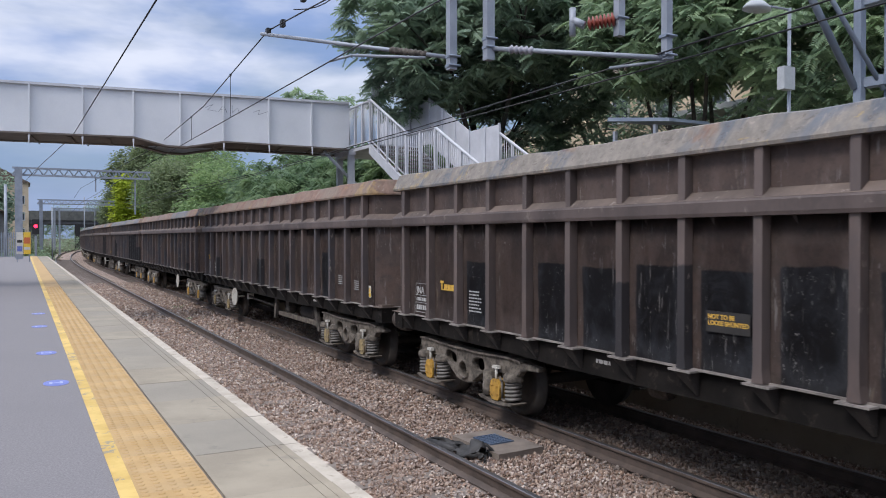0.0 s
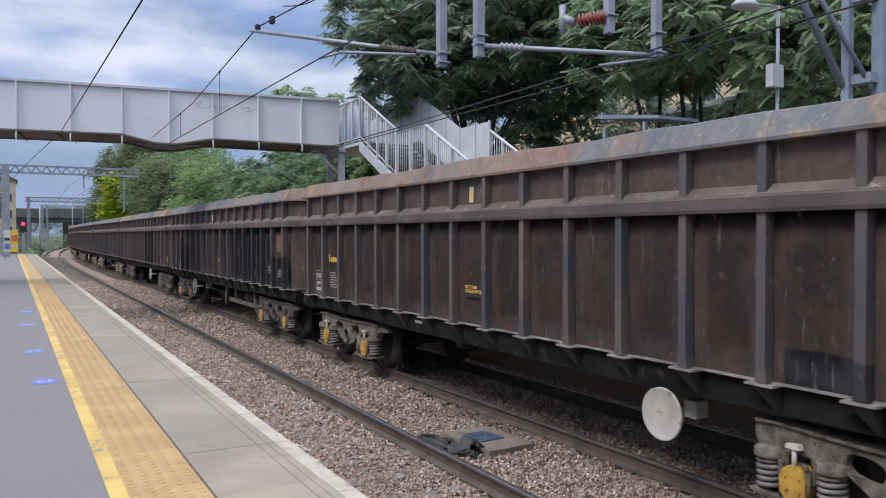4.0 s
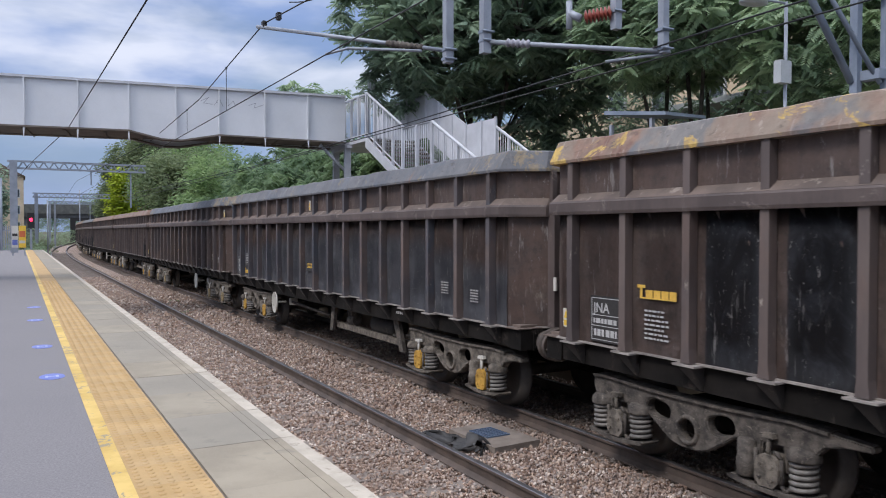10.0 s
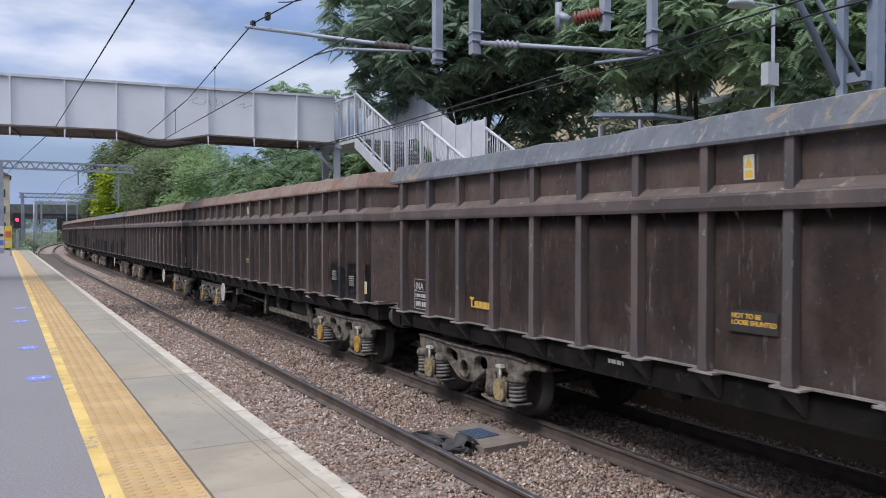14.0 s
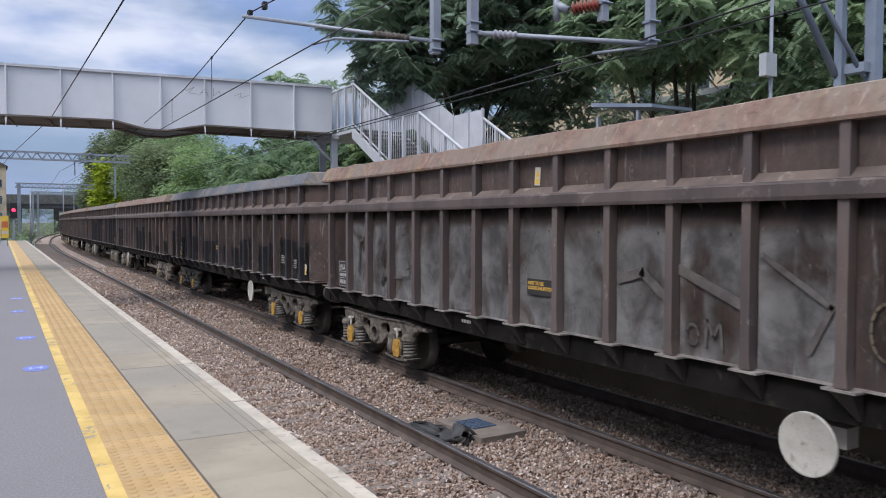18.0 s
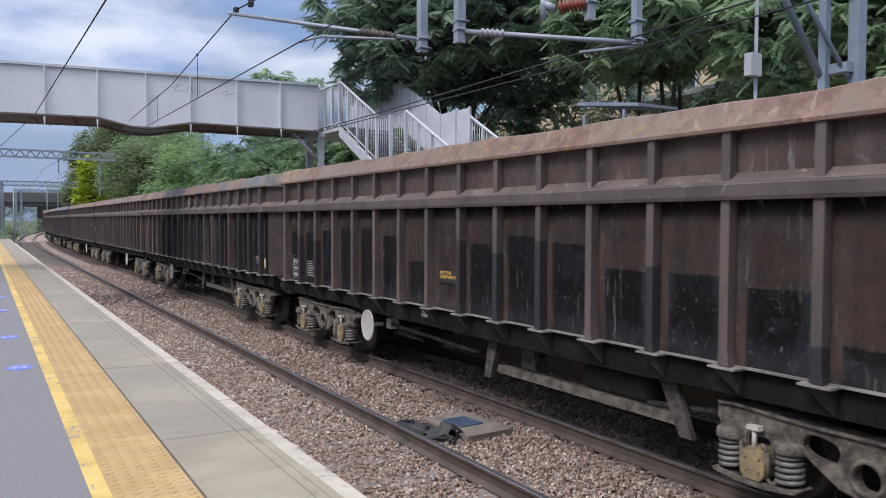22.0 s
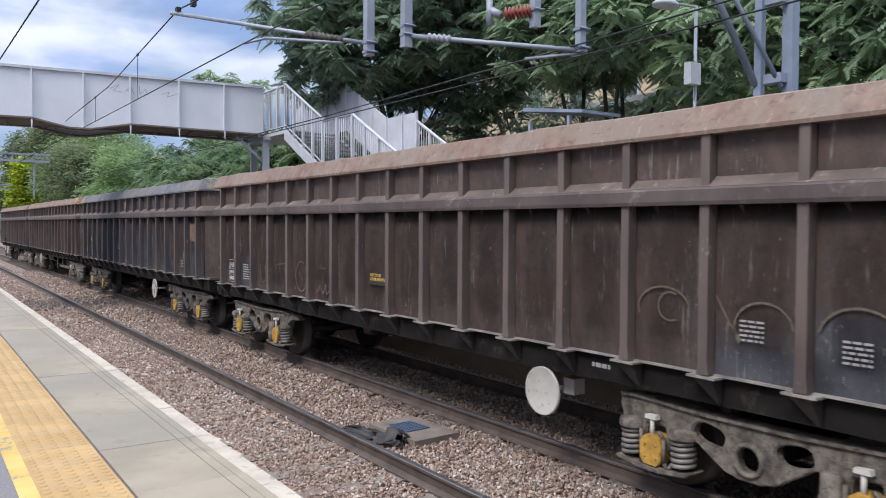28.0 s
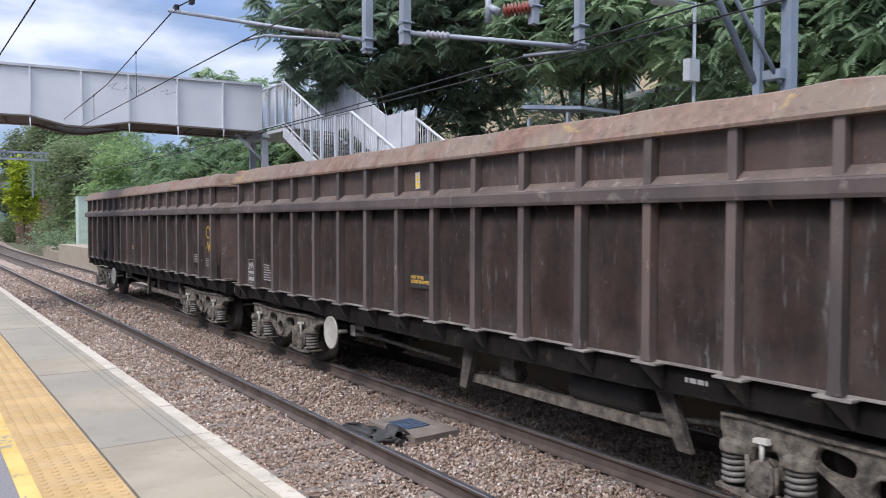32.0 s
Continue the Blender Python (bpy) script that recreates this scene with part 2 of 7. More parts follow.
def stiffener_paint():
    """Wagon stiffeners. The object's colour says: red, how high black paint reaches; green, how blue-grey the paint is; blue, how rusty."""
    k = Nodes("wagon_stiffener_paint")
    v = k.vec()
    par = k.add("ShaderNodeSeparateColor", i0=k.info.outputs["Color"])
    c = k.mix(k.ramp(k.noise(1.5, 5, 0.6, k.vec((1, 1, 0.4))), 0.35, 0.65), (0.076, 0.058, 0.053), (0.146, 0.111, 0.099))
    c = k.mix(k.math("MULTIPLY", k.info.outputs["Random"], 0.35), c, (0.145, 0.115, 0.102))
    c = k.mix(k.math("MULTIPLY", k.ramp(k.noise(0.9, 4, 0.6, v), 0.36, 0.58), par.outputs[1]), c, (0.058, 0.065, 0.080))
    c = k.mix(k.math("MULTIPLY", k.ramp(k.noise(3.0, 6, 0.7, k.vec((1, 1, 0.5))), 0.48, 0.64), par.outputs[2]), c, (0.16, 0.085, 0.055))
    sep = k.add("ShaderNodeSeparateXYZ", i0=k.co.outputs["Object"])
    wob = k.math("MULTIPLY", k.math("SUBTRACT", k.noise(3.0, 5, 0.65, v), 0.5), 0.16)
    below = k.ramp(k.math("SUBTRACT", k.math("MULTIPLY", par.outputs[0], 1.4), k.math("ADD", sep.outputs[2], wob)), -0.015, 0.015)
    black = k.math("MULTIPLY", below, k.ramp(par.outputs[0], 0.03, 0.06))
    c = k.mix(k.math("MULTIPLY", black, 0.85), c, (0.022, 0.023, 0.027))
    chip = k.math("MULTIPLY", k.ramp(k.noise(13, 6, 0.75, k.vec((1, 1, 0.35))), 0.60, 0.68), k.ramp(k.noise(1.6, 3, 0.5, v), 0.44, 0.60))
    c = k.mix(k.math("MULTIPLY", chip, 0.8), c, (0.33, 0.29, 0.25))
    return k.done(c, 0.60, 0.0, k.bump(k.noise(50, 4, 0.6, v), 0.2, 0.004), 0.4)


M_SHEET, M_RIM, M_STIFF = wagon_paint(), rim_paint(), stiffener_paint()
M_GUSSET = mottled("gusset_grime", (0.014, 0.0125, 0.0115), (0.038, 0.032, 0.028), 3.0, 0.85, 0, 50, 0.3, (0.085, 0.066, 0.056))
M_BUFFER = mottled("buffer_rust_brown", (0.060, 0.050, 0.044), (0.125, 0.100, 0.086), 4.0, 0.7, 0, 50, 0.3, (0.03, 0.028, 0.027))
M_RIB = mottled("wagon_rail_paint", (0.060, 0.046, 0.043), (0.114, 0.087, 0.079), 1.5, 0.66, 0, 50, 0.2, (0.17, 0.14, 0.125), 0.16, True, 0.004, (1, 1, 0.4))
M_LEDGE = mottled("dusty_ledge", (0.085, 0.066, 0.057), (0.165, 0.125, 0.104), 2.2, 0.85, 0, 60, 0.3, (0.26, 0.22, 0.19))
M_LIP = mottled("worn_steel_edge", (0.15, 0.135, 0.124), (0.33, 0.30, 0.275), 4, 0.6, 0, 60, 0.2)
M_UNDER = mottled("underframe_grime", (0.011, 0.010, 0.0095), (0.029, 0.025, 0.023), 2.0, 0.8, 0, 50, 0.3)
# nearly black, darker than the other underframe parts, with low specular
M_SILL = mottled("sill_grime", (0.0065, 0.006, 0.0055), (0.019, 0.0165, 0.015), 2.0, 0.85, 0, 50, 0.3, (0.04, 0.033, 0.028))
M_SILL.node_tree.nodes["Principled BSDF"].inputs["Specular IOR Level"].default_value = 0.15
M_BOGIE = mottled("bogie_dusty_cast_steel", (0.050, 0.043, 0.036), (0.205, 0.178, 0.146), 9, 0.9, 0, 90, 1.0, (0.034, 0.029, 0.026), 0.16, True, 0.016)
M_BOGIE_DARK = mottled("bogie_grimy_cast_steel", (0.030, 0.026, 0.024), (0.120, 0.104, 0.088), 9, 0.9, 0, 90, 1.0, (0.19, 0.165, 0.135), 0.16, True, 0.016)
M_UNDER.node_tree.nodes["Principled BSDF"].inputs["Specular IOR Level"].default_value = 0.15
M_SPRING = mottled("spring_steel", (0.10, 0.095, 0.088), (0.24, 0.225, 0.205), 8, 0.6, 0.2, 60, 0.2)
M_YELLOW = mottled("yellow_axlebox_paint", (0.33, 0.18, 0.035), (0.58, 0.34, 0.06), 9, 0.7, 0, 60, 0.4, (0.10, 0.075, 0.045))
M_YELLOW_DULL = mottled("faded_axlebox_paint", (0.15, 0.125, 0.085), (0.40, 0.30, 0.14), 9, 0.75, 0, 60, 0.4, (0.09, 0.08, 0.065))
M_TYRE = mottled("wheel_steel", (0.045, 0.041, 0.038), (0.10, 0.09, 0.082), 3, 0.6, 0.3, 40, 0.2)
M_TREAD = mottled("polished_tread", (0.28, 0.28, 0.285), (0.42, 0.42, 0.425), 5, 0.3, 0.9, 40, 0.05)
M_DISC = mottled("white_brake_wheel_paint", (0.36, 0.345, 0.305), (0.50, 0.48, 0.43), 3, 0.65, 0, 40, 0.15, (0.24, 0.21, 0.17))
M_WHITE = plain("white_stencil_paint", (0.44, 0.44, 0.43), 0.6)
M_BRANDY = mottled("yellow_stencil_paint", (0.55, 0.33, 0.05), (0.70, 0.44, 0.08), 9, 0.6, 0, 40, 0.05, (0.28, 0.18, 0.06))
M_LABELDARK = plain("dark_label_ground", (0.03, 0.028, 0.027), 0.6)
M_STICKER = plain("yellow_warning_sticker", (0.70, 0.46, 0.05), 0.5)
M_PALE = plain("pale_plate", (0.55, 0.53, 0.48), 0.6)
M_DATA = plain("faded_data_lettering", (0.34, 0.33, 0.32), 0.7)
M_CHALK = plain("faded_yellow_chalk", (0.135, 0.108, 0.076), 0.85)
M_GRAFF = mottled("sprayed_dark_paint", (0.065, 0.056, 0.05), (0.135, 0.12, 0.11), 6, 0.6, 0, 30, 0.05)
M_GRAFFRED = mottled("sprayed_rust_red_paint", (0.145, 0.082, 0.064), (0.205, 0.122, 0.095), 6, 0.7, 0, 30, 0.05)

M_COPING_PLAIN = mottled("concrete_coping", (0.277, 0.240, 0.182), (0.340, 0.298, 0.230), 1.7, 0.88, 0, 120, 0.25, (0.225, 0.20, 0.165), 0.2)
M_EDGE = mottled("worn_white_edge_paint", (0.34, 0.298, 0.242), (0.48, 0.425, 0.35), 4, 0.8, 0, 80, 0.2, (0.24, 0.21, 0.17))
M_REDLINE = plain("red_brown_joint", (0.13, 0.10, 0.08), 0.8)
M_BLUE = mottled("blue_floor_sticker", (0.095, 0.125, 0.36), (0.15, 0.185, 0.47), 9, 0.5, 0, 60, 0.05, (0.25, 0.28, 0.5))
M_BRICK = mottled("platform_wall", (0.10, 0.075, 0.06), (0.17, 0.13, 0.10), 3, 0.9)


def coping_slab():
    """Concrete coping: each slab of its own tone, tan or grey, with stains and a fine grain."""
    k = Nodes("concrete_coping")
    v = k.vec()
    c = k.mix(k.ramp(k.noise(1.7, 5, 0.6, v), 0.34, 0.66), (0.226, 0.194, 0.146), (0.300, 0.259, 0.195))
    c = k.mix(k.ramp(k.info.outputs["Random"], 0.15, 0.95, 0.0, 0.65), c, (0.205, 0.189, 0.160))
    c = k.mix(k.math("MULTIPLY", k.ramp(k.noise(4.5, 6, 0.7, v, 0.6), 0.58, 0.70), 0.6), c, (0.165, 0.148, 0.122))
    c = k.mix(k.math("MULTIPLY", k.ramp(k.noise(160, 3, 0.6, v), 0.5, 0.75), 0.35), c, (0.36, 0.325, 0.27))
    return k.done(c, 0.9, 0.0, k.bump(k.noise(120, 3, 0.6, v), 0.25, 0.004))


M_COPING = coping_slab()


def asphalt():
    """Fine, grey platform asphalt: a close speckle of pale grit, faint stains."""
    k = Nodes("platform_asphalt")
    v = k.vec((1, 1, 1), False)
    fine = k.noise(70, 6, 0.75, v)
    c = k.mix(k.ramp(fine, 0.36, 0.64), (0.142, 0.134, 0.138), (0.212, 0.200, 0.204))
    c = k.mix(k.math("MULTIPLY", k.ramp(k.noise(0.8, 5, 0.6, v), 0.42, 0.66), 0.30), c, (0.155, 0.147, 0.152))
    c = k.mix(k.math("MULTIPLY", k.ramp(k.noise(28, 4, 0.7, v), 0.60, 0.70), 0.5), c, (0.27, 0.26, 0.262))
    return k.done(c, 0.93, 0.0, k.bump(fine, 0.5, 0.004))


M_ASPHALT = asphalt()


def chipped_line():
    """Yellow line paint, worn through to the asphalt in ragged chips."""
    k = Nodes("worn_yellow_line")
    v = k.vec((1, 1, 1), False)
    c = k.mix(k.ramp(k.noise(3.0, 5, 0.6, v), 0.35, 0.65), (0.47, 0.315, 0.085), (0.60, 0.42, 0.135))
    wear = k.math("ADD", k.math("MULTIPLY", k.noise(0.7, 3, 0.5, v), 0.35), k.math("MULTIPLY", k.noise(9, 6, 0.72, v, 0.5), 0.65))
    c = k.mix(k.math("MULTIPLY", k.ramp(wear, 0.545, 0.585), 0.85), c, (0.215, 0.20, 0.165))
    return k.done(c, 0.78, 0.0, k.bump(k.noise(90, 3, 0.6, v), 0.25, 0.003))


M_LINE = chipped_line()


def tactile_tile():
    """Buff blister paving: rounded domes in a square grid on each slab."""
    k = Nodes("tactile_paving")
    v = k.vec((1, 1, 1), False)
    c = k.mix(k.ramp(k.noise(3.0, 5, 0.6, k.vec()), 0.35, 0.65), (0.378, 0.242, 0.098), (0.465, 0.308, 0.138))
    c = k.mix(k.math("MULTIPLY", k.info.outputs["Random"], 0.30), c, (0.335, 0.215, 0.085))
    c = k.mix(k.math("MULTIPLY", k.ramp(k.noise(0.8, 5, 0.6, v), 0.45, 0.65), 0.35), c, (0.33, 0.245, 0.145))
    c = k.mix(k.math("MULTIPLY", k.ramp(k.noise(30, 4, 0.7, v), 0.5, 0.7), 0.3), c, (0.30, 0.21, 0.10))
    return k.done(c, 0.8, 0.0, k.bump(k.noise(140, 3, 0.6, v), 0.2, 0.003))


def ballast(name, own, oil_shade=0.0):
    k = Nodes(name)
    if own:
        geo = k.add("ShaderNodeNewGeometry")
        r = geo.outputs["Random Per Island"]
        ramp = k.add("ShaderNodeValToRGB", Fac=r)
    else:
        vor = k.add("ShaderNodeTexVoronoi", Vector=k.co.outputs["Object"], Scale=17.0)
        s = k.add("ShaderNodeSeparateColor", i0=vor.outputs["Color"])
        ramp = k.add("ShaderNodeValToRGB", Fac=s.outputs[0])
    e = ramp.color_ramp.elements
    e[0].position, e[0].color = 0.0, (0.129, 0.092, 0.074, 1)
    e[1].position, e[1].color = 1.0, (0.605, 0.538, 0.482, 1)
    for p, c in ((0.18, (0.274, 0.179, 0.132, 1)), (0.36, (0.224, 0.181, 0.162, 1)), (0.55, (0.375, 0.269, 0.199, 1)), (0.72, (0.314, 0.272, 0.252, 1)), (0.86, (0.459, 0.353, 0.274, 1))):
        el = e.new(p)
        el.color = c
    big = k.noise(0.9, 4, 0.6, k.co.outputs["Object"])
    c = k.mix(k.math("MULTIPLY", k.ramp(big, 0.4, 0.7), 0.45), ramp.outputs[0], (0.215, 0.148, 0.112))
    # oil stains, and the shade under the train, mixed into the stone colour
    if oil_shade:
        c = k.mix(k.math("MULTIPLY", k.ramp(k.noise(1.6, 4, 0.6, k.co.outputs["Object"]), 0.25, 0.6), oil_shade), c, (0.035, 0.03, 0.027))
    if own:
        return k.done(c, 0.9, 0.0, k.bump(k.noise(60, 4, 0.7, k.co.outputs["Object"]), 0.4, 0.006))
    return k.done(c, 0.92, 0.0, k.bump(vor.outputs["Distance"], 0.9, 0.04))


M_TACTILE = tactile_tile()
M_STONE, M_BALLAST, M_STONE_OIL_SHADE = ballast("ballast_stone", True), ballast("ballast_bed", False), ballast("oily_ballast_stone", True, 0.55)
M_RAIL = mottled("rail_rust", (0.055, 0.043, 0.037), (0.115, 0.086, 0.07), 3, 0.75, 0.1, 60, 0.25, None, 0.18, False)
M_RAILTOP = mottled("rail_running_surface", (0.16, 0.155, 0.16), (0.27, 0.265, 0.27), 4, 0.38, 0.8, 60, 0.05, None, 0.18, False)
M_SLEEPER = mottled("sleeper_concrete", (0.14, 0.115, 0.098), (0.22, 0.185, 0.16), 3, 0.9)
M_GROUND = mottled("rough_ground", (0.055, 0.06, 0.03), (0.12, 0.11, 0.065), 0.25, 0.95, 0, 6, 0.5, (0.05, 0.075, 0.025), 0.2, False, 0.05)
M_BRIDGE = mottled("pale_grey_bridge_paint", (0.56, 0.575, 0.602), (0.66, 0.675, 0.70), 0.7, 0.6, 0, 30, 0.05, None, 0.25)
# dark brown for the deck, bottom flanges and stair treads
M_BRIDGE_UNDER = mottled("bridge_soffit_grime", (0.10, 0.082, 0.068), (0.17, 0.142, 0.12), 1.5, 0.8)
M_FAINT = plain("faint_grey_spray", (0.20, 0.21, 0.23), 0.7)
M_RAILING = mottled("grey_railing_paint", (0.42, 0.43, 0.46), (0.53, 0.54, 0.575), 2, 0.55)
M_STEEL = mottled("galvanised_steel", (0.22, 0.245, 0.285), (0.31, 0.335, 0.38), 2.5, 0.55, 0.25, 50, 0.08)
M_BLUESTEEL = mottled("blue_grey_mast_paint", (0.17, 0.205, 0.265), (0.24, 0.28, 0.34), 2, 0.55, 0.1, 40, 0.08)
M_WIRE = plain("wire_copper_dark", (0.035, 0.035, 0.038), 0.5, 0.4)
M_INSUL_GREY = plain("grey_insulator", (0.26, 0.26, 0.30), 0.35)
M_INSUL_RED = plain("brown_red_insulator", (0.22, 0.045, 0.03), 0.4)
M_BOXGREY = plain("grey_white_box", (0.42, 0.44, 0.45), 0.5)
M_CONCRETE = mottled("weathered_concrete", (0.085, 0.09, 0.085), (0.14, 0.14, 0.13), 1.5, 0.9)
M_DARKBRIDGE = mottled("dark_bridge_steel", (0.06, 0.062, 0.066), (0.11, 0.112, 0.118), 1.0, 0.75)
M_BRICKWORK = mottled("buff_brickwork", (0.42, 0.335, 0.235), (0.58, 0.475, 0.345), 0.8, 0.9, 0, 12, 0.2)
M_REDBRICK = mottled("weathered_red_brick", (0.17, 0.105, 0.08), (0.27, 0.18, 0.14), 1.2, 0.9, 0, 20, 0.3, (0.30, 0.25, 0.20))
M_GLASS = plain("window_dark_glass", (0.05, 0.06, 0.07), 0.15)
M_RUBBER = mottled("black_rubber_sheet", (0.02, 0.02, 0.02), (0.052, 0.05, 0.05), 6, 0.7)
M_GRATEBOX = mottled("trackside_box_concrete", (0.13, 0.105, 0.088), (0.22, 0.185, 0.155), 4, 0.9)
M_GRATE = plain("blue_grey_grating", (0.10, 0.14, 0.21), 0.5, 0.2)
M_SIGNAL = glowing("signal_red_lamp", (1.0, 0.02, 0.07), 4.0)
M_BLACK = plain("matt_black", (0.015, 0.015, 0.016), 0.6)
M_ORANGE = plain("orange_red_panel", (0.55, 0.14, 0.05), 0.6)
M_BARK = mottled("bark", (0.05, 0.042, 0.034), (0.11, 0.095, 0.08), 6, 0.9, 0, 40, 0.5)
M_SHEDGREEN = plain("pale_green_cabinet", (0.42, 0.52, 0.45), 0.6)
M_WALLGREY = mottled("station_wall_paint", (0.42, 0.42, 0.42), (0.5, 0.5, 0.5), 1.0, 0.8)


def leaf(name, a, b, hi):
    k = Nodes(name)
    geo = k.add("ShaderNodeNewGeometry")
    c = k.mix(geo.outputs["Random Per Island"], a, b)
    c = k.mix(k.ramp(k.noise(0.7, 3, 0.5, k.co.outputs["Object"]), 0.45, 0.7), c, hi)
    k.put(k.bsdf, "Transmission Weight", 0.0)
    k.put(k.bsdf, "Subsurface Weight", 0.0)
    m = k.done(c, 0.55, 0.0, None, 0.3)
    # light passes through the thin leaf
    tr = k.add("ShaderNodeBsdfTranslucent", Color=c)
    mixn = k.add("ShaderNodeMixShader", Fac=0.5)
    k.put(mixn, "i1", k.bsdf.outputs[0])
    k.put(mixn, "i2", tr.outputs[0])
    outn = k.t.nodes["Material Output"]
    k.t.links.new(mixn.outputs[0], outn.inputs[0])
    return m


M_LEAF_DARK = leaf("leaf_dark_green", (0.165, 0.235, 0.175), (0.28, 0.37, 0.265), (0.33, 0.43, 0.29))
M_LEAF_MID = leaf("leaf_mid_green", (0.19, 0.275, 0.18), (0.33, 0.44, 0.275), (0.39, 0.50, 0.30))
M_LEAF_BELT = leaf("leaf_belt_green", (0.115, 0.185, 0.085), (0.25, 0.36, 0.155), (0.32, 0.43, 0.185))
M_LEAF_DEEP = leaf("leaf_deep_green", (0.085, 0.140, 0.082), (0.185, 0.275, 0.145), (0.24, 0.335, 0.165))
M_LEAF_GOLD = leaf("leaf_yellow_green", (0.31, 0.40, 0.04), (0.44, 0.52, 0.06), (0.48, 0.55, 0.07))
M_LEAF_PALE = leaf("leaf_willow_green", (0.125, 0.165, 0.090), (0.205, 0.255, 0.135), (0.245, 0.295, 0.150))


# ---- mesh helpers ----
def box(bm, x0, x1, y0, y1, z0, z1):
    v = [bm.verts.new((x, y, z)) for z in (z0, z1) for y in (y0, y1) for x in (x0, x1)]
    for f in ((0, 2, 3, 1), (4, 5, 7, 6), (0, 1, 5, 4), (2, 6, 7, 3), (0, 4, 6, 2), (1, 3, 7, 5)):
        bm.faces.new([v[i] for i in f])
    return v


def prism(bm, outline, a, b, axis="x"):
    """A closed outline, drawn in the two other axes, drawn out from a to b along the axis."""
    put = {"x": lambda p, s: (s, p[0], p[1]), "y": lambda p, s: (p[0], s, p[1]), "z": lambda p, s: (p[0], p[1], s)}[axis]
    lo, hi = [bm.verts.new(put(p, a)) for p in outline], [bm.verts.new(put(p, b)) for p in outline]
    n = len(outline)
    for i in range(n):
        bm.faces.new((lo[i], lo[(i + 1) % n], hi[(i + 1) % n], hi[i]))
    bm.faces.new(lo[::-1])
    bm.faces.new(hi)
    return lo + hi


def tube(bm, p0, p1, r, seg=10, r1=None):
    p0, p1 = Vector(p0), Vector(p1)
    q = (p1 - p0).to_track_quat("Z", "Y").to_matrix()
    rings = []
    for p, rr in ((p0, r), (p1, r if r1 is None else r1)):
        rings.append([bm.verts.new(p + q @ Vector((rr * math.cos(a), rr * math.sin(a), 0))) for a in (2 * math.pi * i / seg for i in range(seg))])
    for i in range(seg):
        f = bm.faces.new((rings[0][i], rings[0][(i + 1) % seg], rings[1][(i + 1) % seg], rings[1][i]))
        f.smooth = True
    bm.faces.new(rings[0][::-1])
    bm.faces.new(rings[1])


def lathe(bm, profile, seg=16, axis="z", at=(0, 0, 0), caps=True):
    """(radius, height) pairs turned about an axis through at."""
    turn = {"z": Matrix.Identity(3), "x": Matrix.Rotation(radians(90), 3, "Y"), "y": Matrix.Rotation(radians(-90), 3, "X")}[axis]
    rings = [[bm.verts.new(Vector(at) + turn @ Vector((r * math.cos(a), r * math.sin(a), h))) for a in (2 * math.pi * i / seg for i in range(seg))] for r, h in profile]
    for lo, hi in zip(rings, rings[1:]):
        for i in range(seg):
            f = bm.faces.new((lo[i], lo[(i + 1) % seg], hi[(i + 1) % seg], hi[i]))
            f.smooth = True
    if caps:
        bm.faces.new(rings[0][::-1])
        bm.faces.new(rings[-1])


def soften(bm, width=0.008, seg=1):
    bmesh.ops.bevel(bm, geom=[e for e in bm.edges if len(e.link_faces) == 2 and e.calc_face_angle(0) > 0.6], offset=width, segments=seg, affect="EDGES", clamp_overlap=True)


def mesh_of(name, bm, material):
    bmesh.ops.recalc_face_normals(bm, faces=bm.faces)
    me = bpy.data.meshes.new(name)
    bm.to_mesh(me)
    bm.free()
    me.materials.append(material)
    return me


def put(name, me, parent=None, m=None, label=""):
    ob = new(name, me)
    if parent is not None:
        ob.parent = parent
    if m is not None:
        ob.matrix_basis = m
    if label:
        ob["label"] = label
    return ob


def part(name, bm, material, parent, label="", m=None):
    return put(name, mesh_of(name, bm, material), parent, m, label)


def thing(name, label, category, group="", m=None, kind=""):
    ob = new(name)
    ob.empty_display_size = 0.1
    if m is not None:
        ob.matrix_basis = m
    return tagged(ob, label, category, group, kind)


def soup(name, verts, faces, material, smooth=False):
    me = bpy.data.meshes.new(name)
    me.from_pydata(verts, [], faces)
    me.materials.append(material)
    if smooth:
        me.polygons.foreach_set("use_smooth", [True] * len(me.polygons))
    me.update()
    return me


def B():
    return bmesh.new()


# ---- the line of the track ----
FAR_X, NEAR_X, RAIL_Z, BEND_AT, BEND_R = 4.79, 1.60, -0.915, 60.0, 850.0


def track(s, off=0.0):
    """The place on the far track's centre line after s metres, off metres to its right, and the heading in degrees about z."""
    a = max(0.0, s - BEND_AT) / BEND_R
    x, y = FAR_X + BEND_R * (1 - math.cos(a)), min(s, BEND_AT) + BEND_R * math.sin(a)
    return x + off * math.cos(a), y - off * math.sin(a), -math.degrees(a)


STATIONS = [-25, -10, 0, 8, 16, 24, 32, 40, 50, 60] + [60 + 6 * i for i in range(1, 36)]


def sweep(name, outline, off, material, stations=STATIONS, closed=True):
    """An outline across the track (offset, height) drawn along the line."""
    verts, faces, n = [], [], len(outline)
    for s in stations:
        for o, z in outline:
            x, y, _ = track(s, off + o)
            verts.append((x, y, z))
    for i in range(len(stations) - 1):
        for j in range(n if closed else n - 1):
            k = (j + 1) % n
            faces.append((i * n + j, i * n + k, (i + 1) * n + k, (i + 1) * n + j))
    if closed:
        faces += [tuple(range(n - 1, -1, -1)), tuple(range((len(stations) - 1) * n, len(stations) * n))]
    me = soup(name, verts, faces, material)
    bm = B()
    bm.from_mesh(me)
    bmesh.ops.recalc_face_normals(bm, faces=bm.faces)
    bm.to_mesh(me)
    bm.free()
    return me


# ---- ground, track bed, rails ----
bm = B()
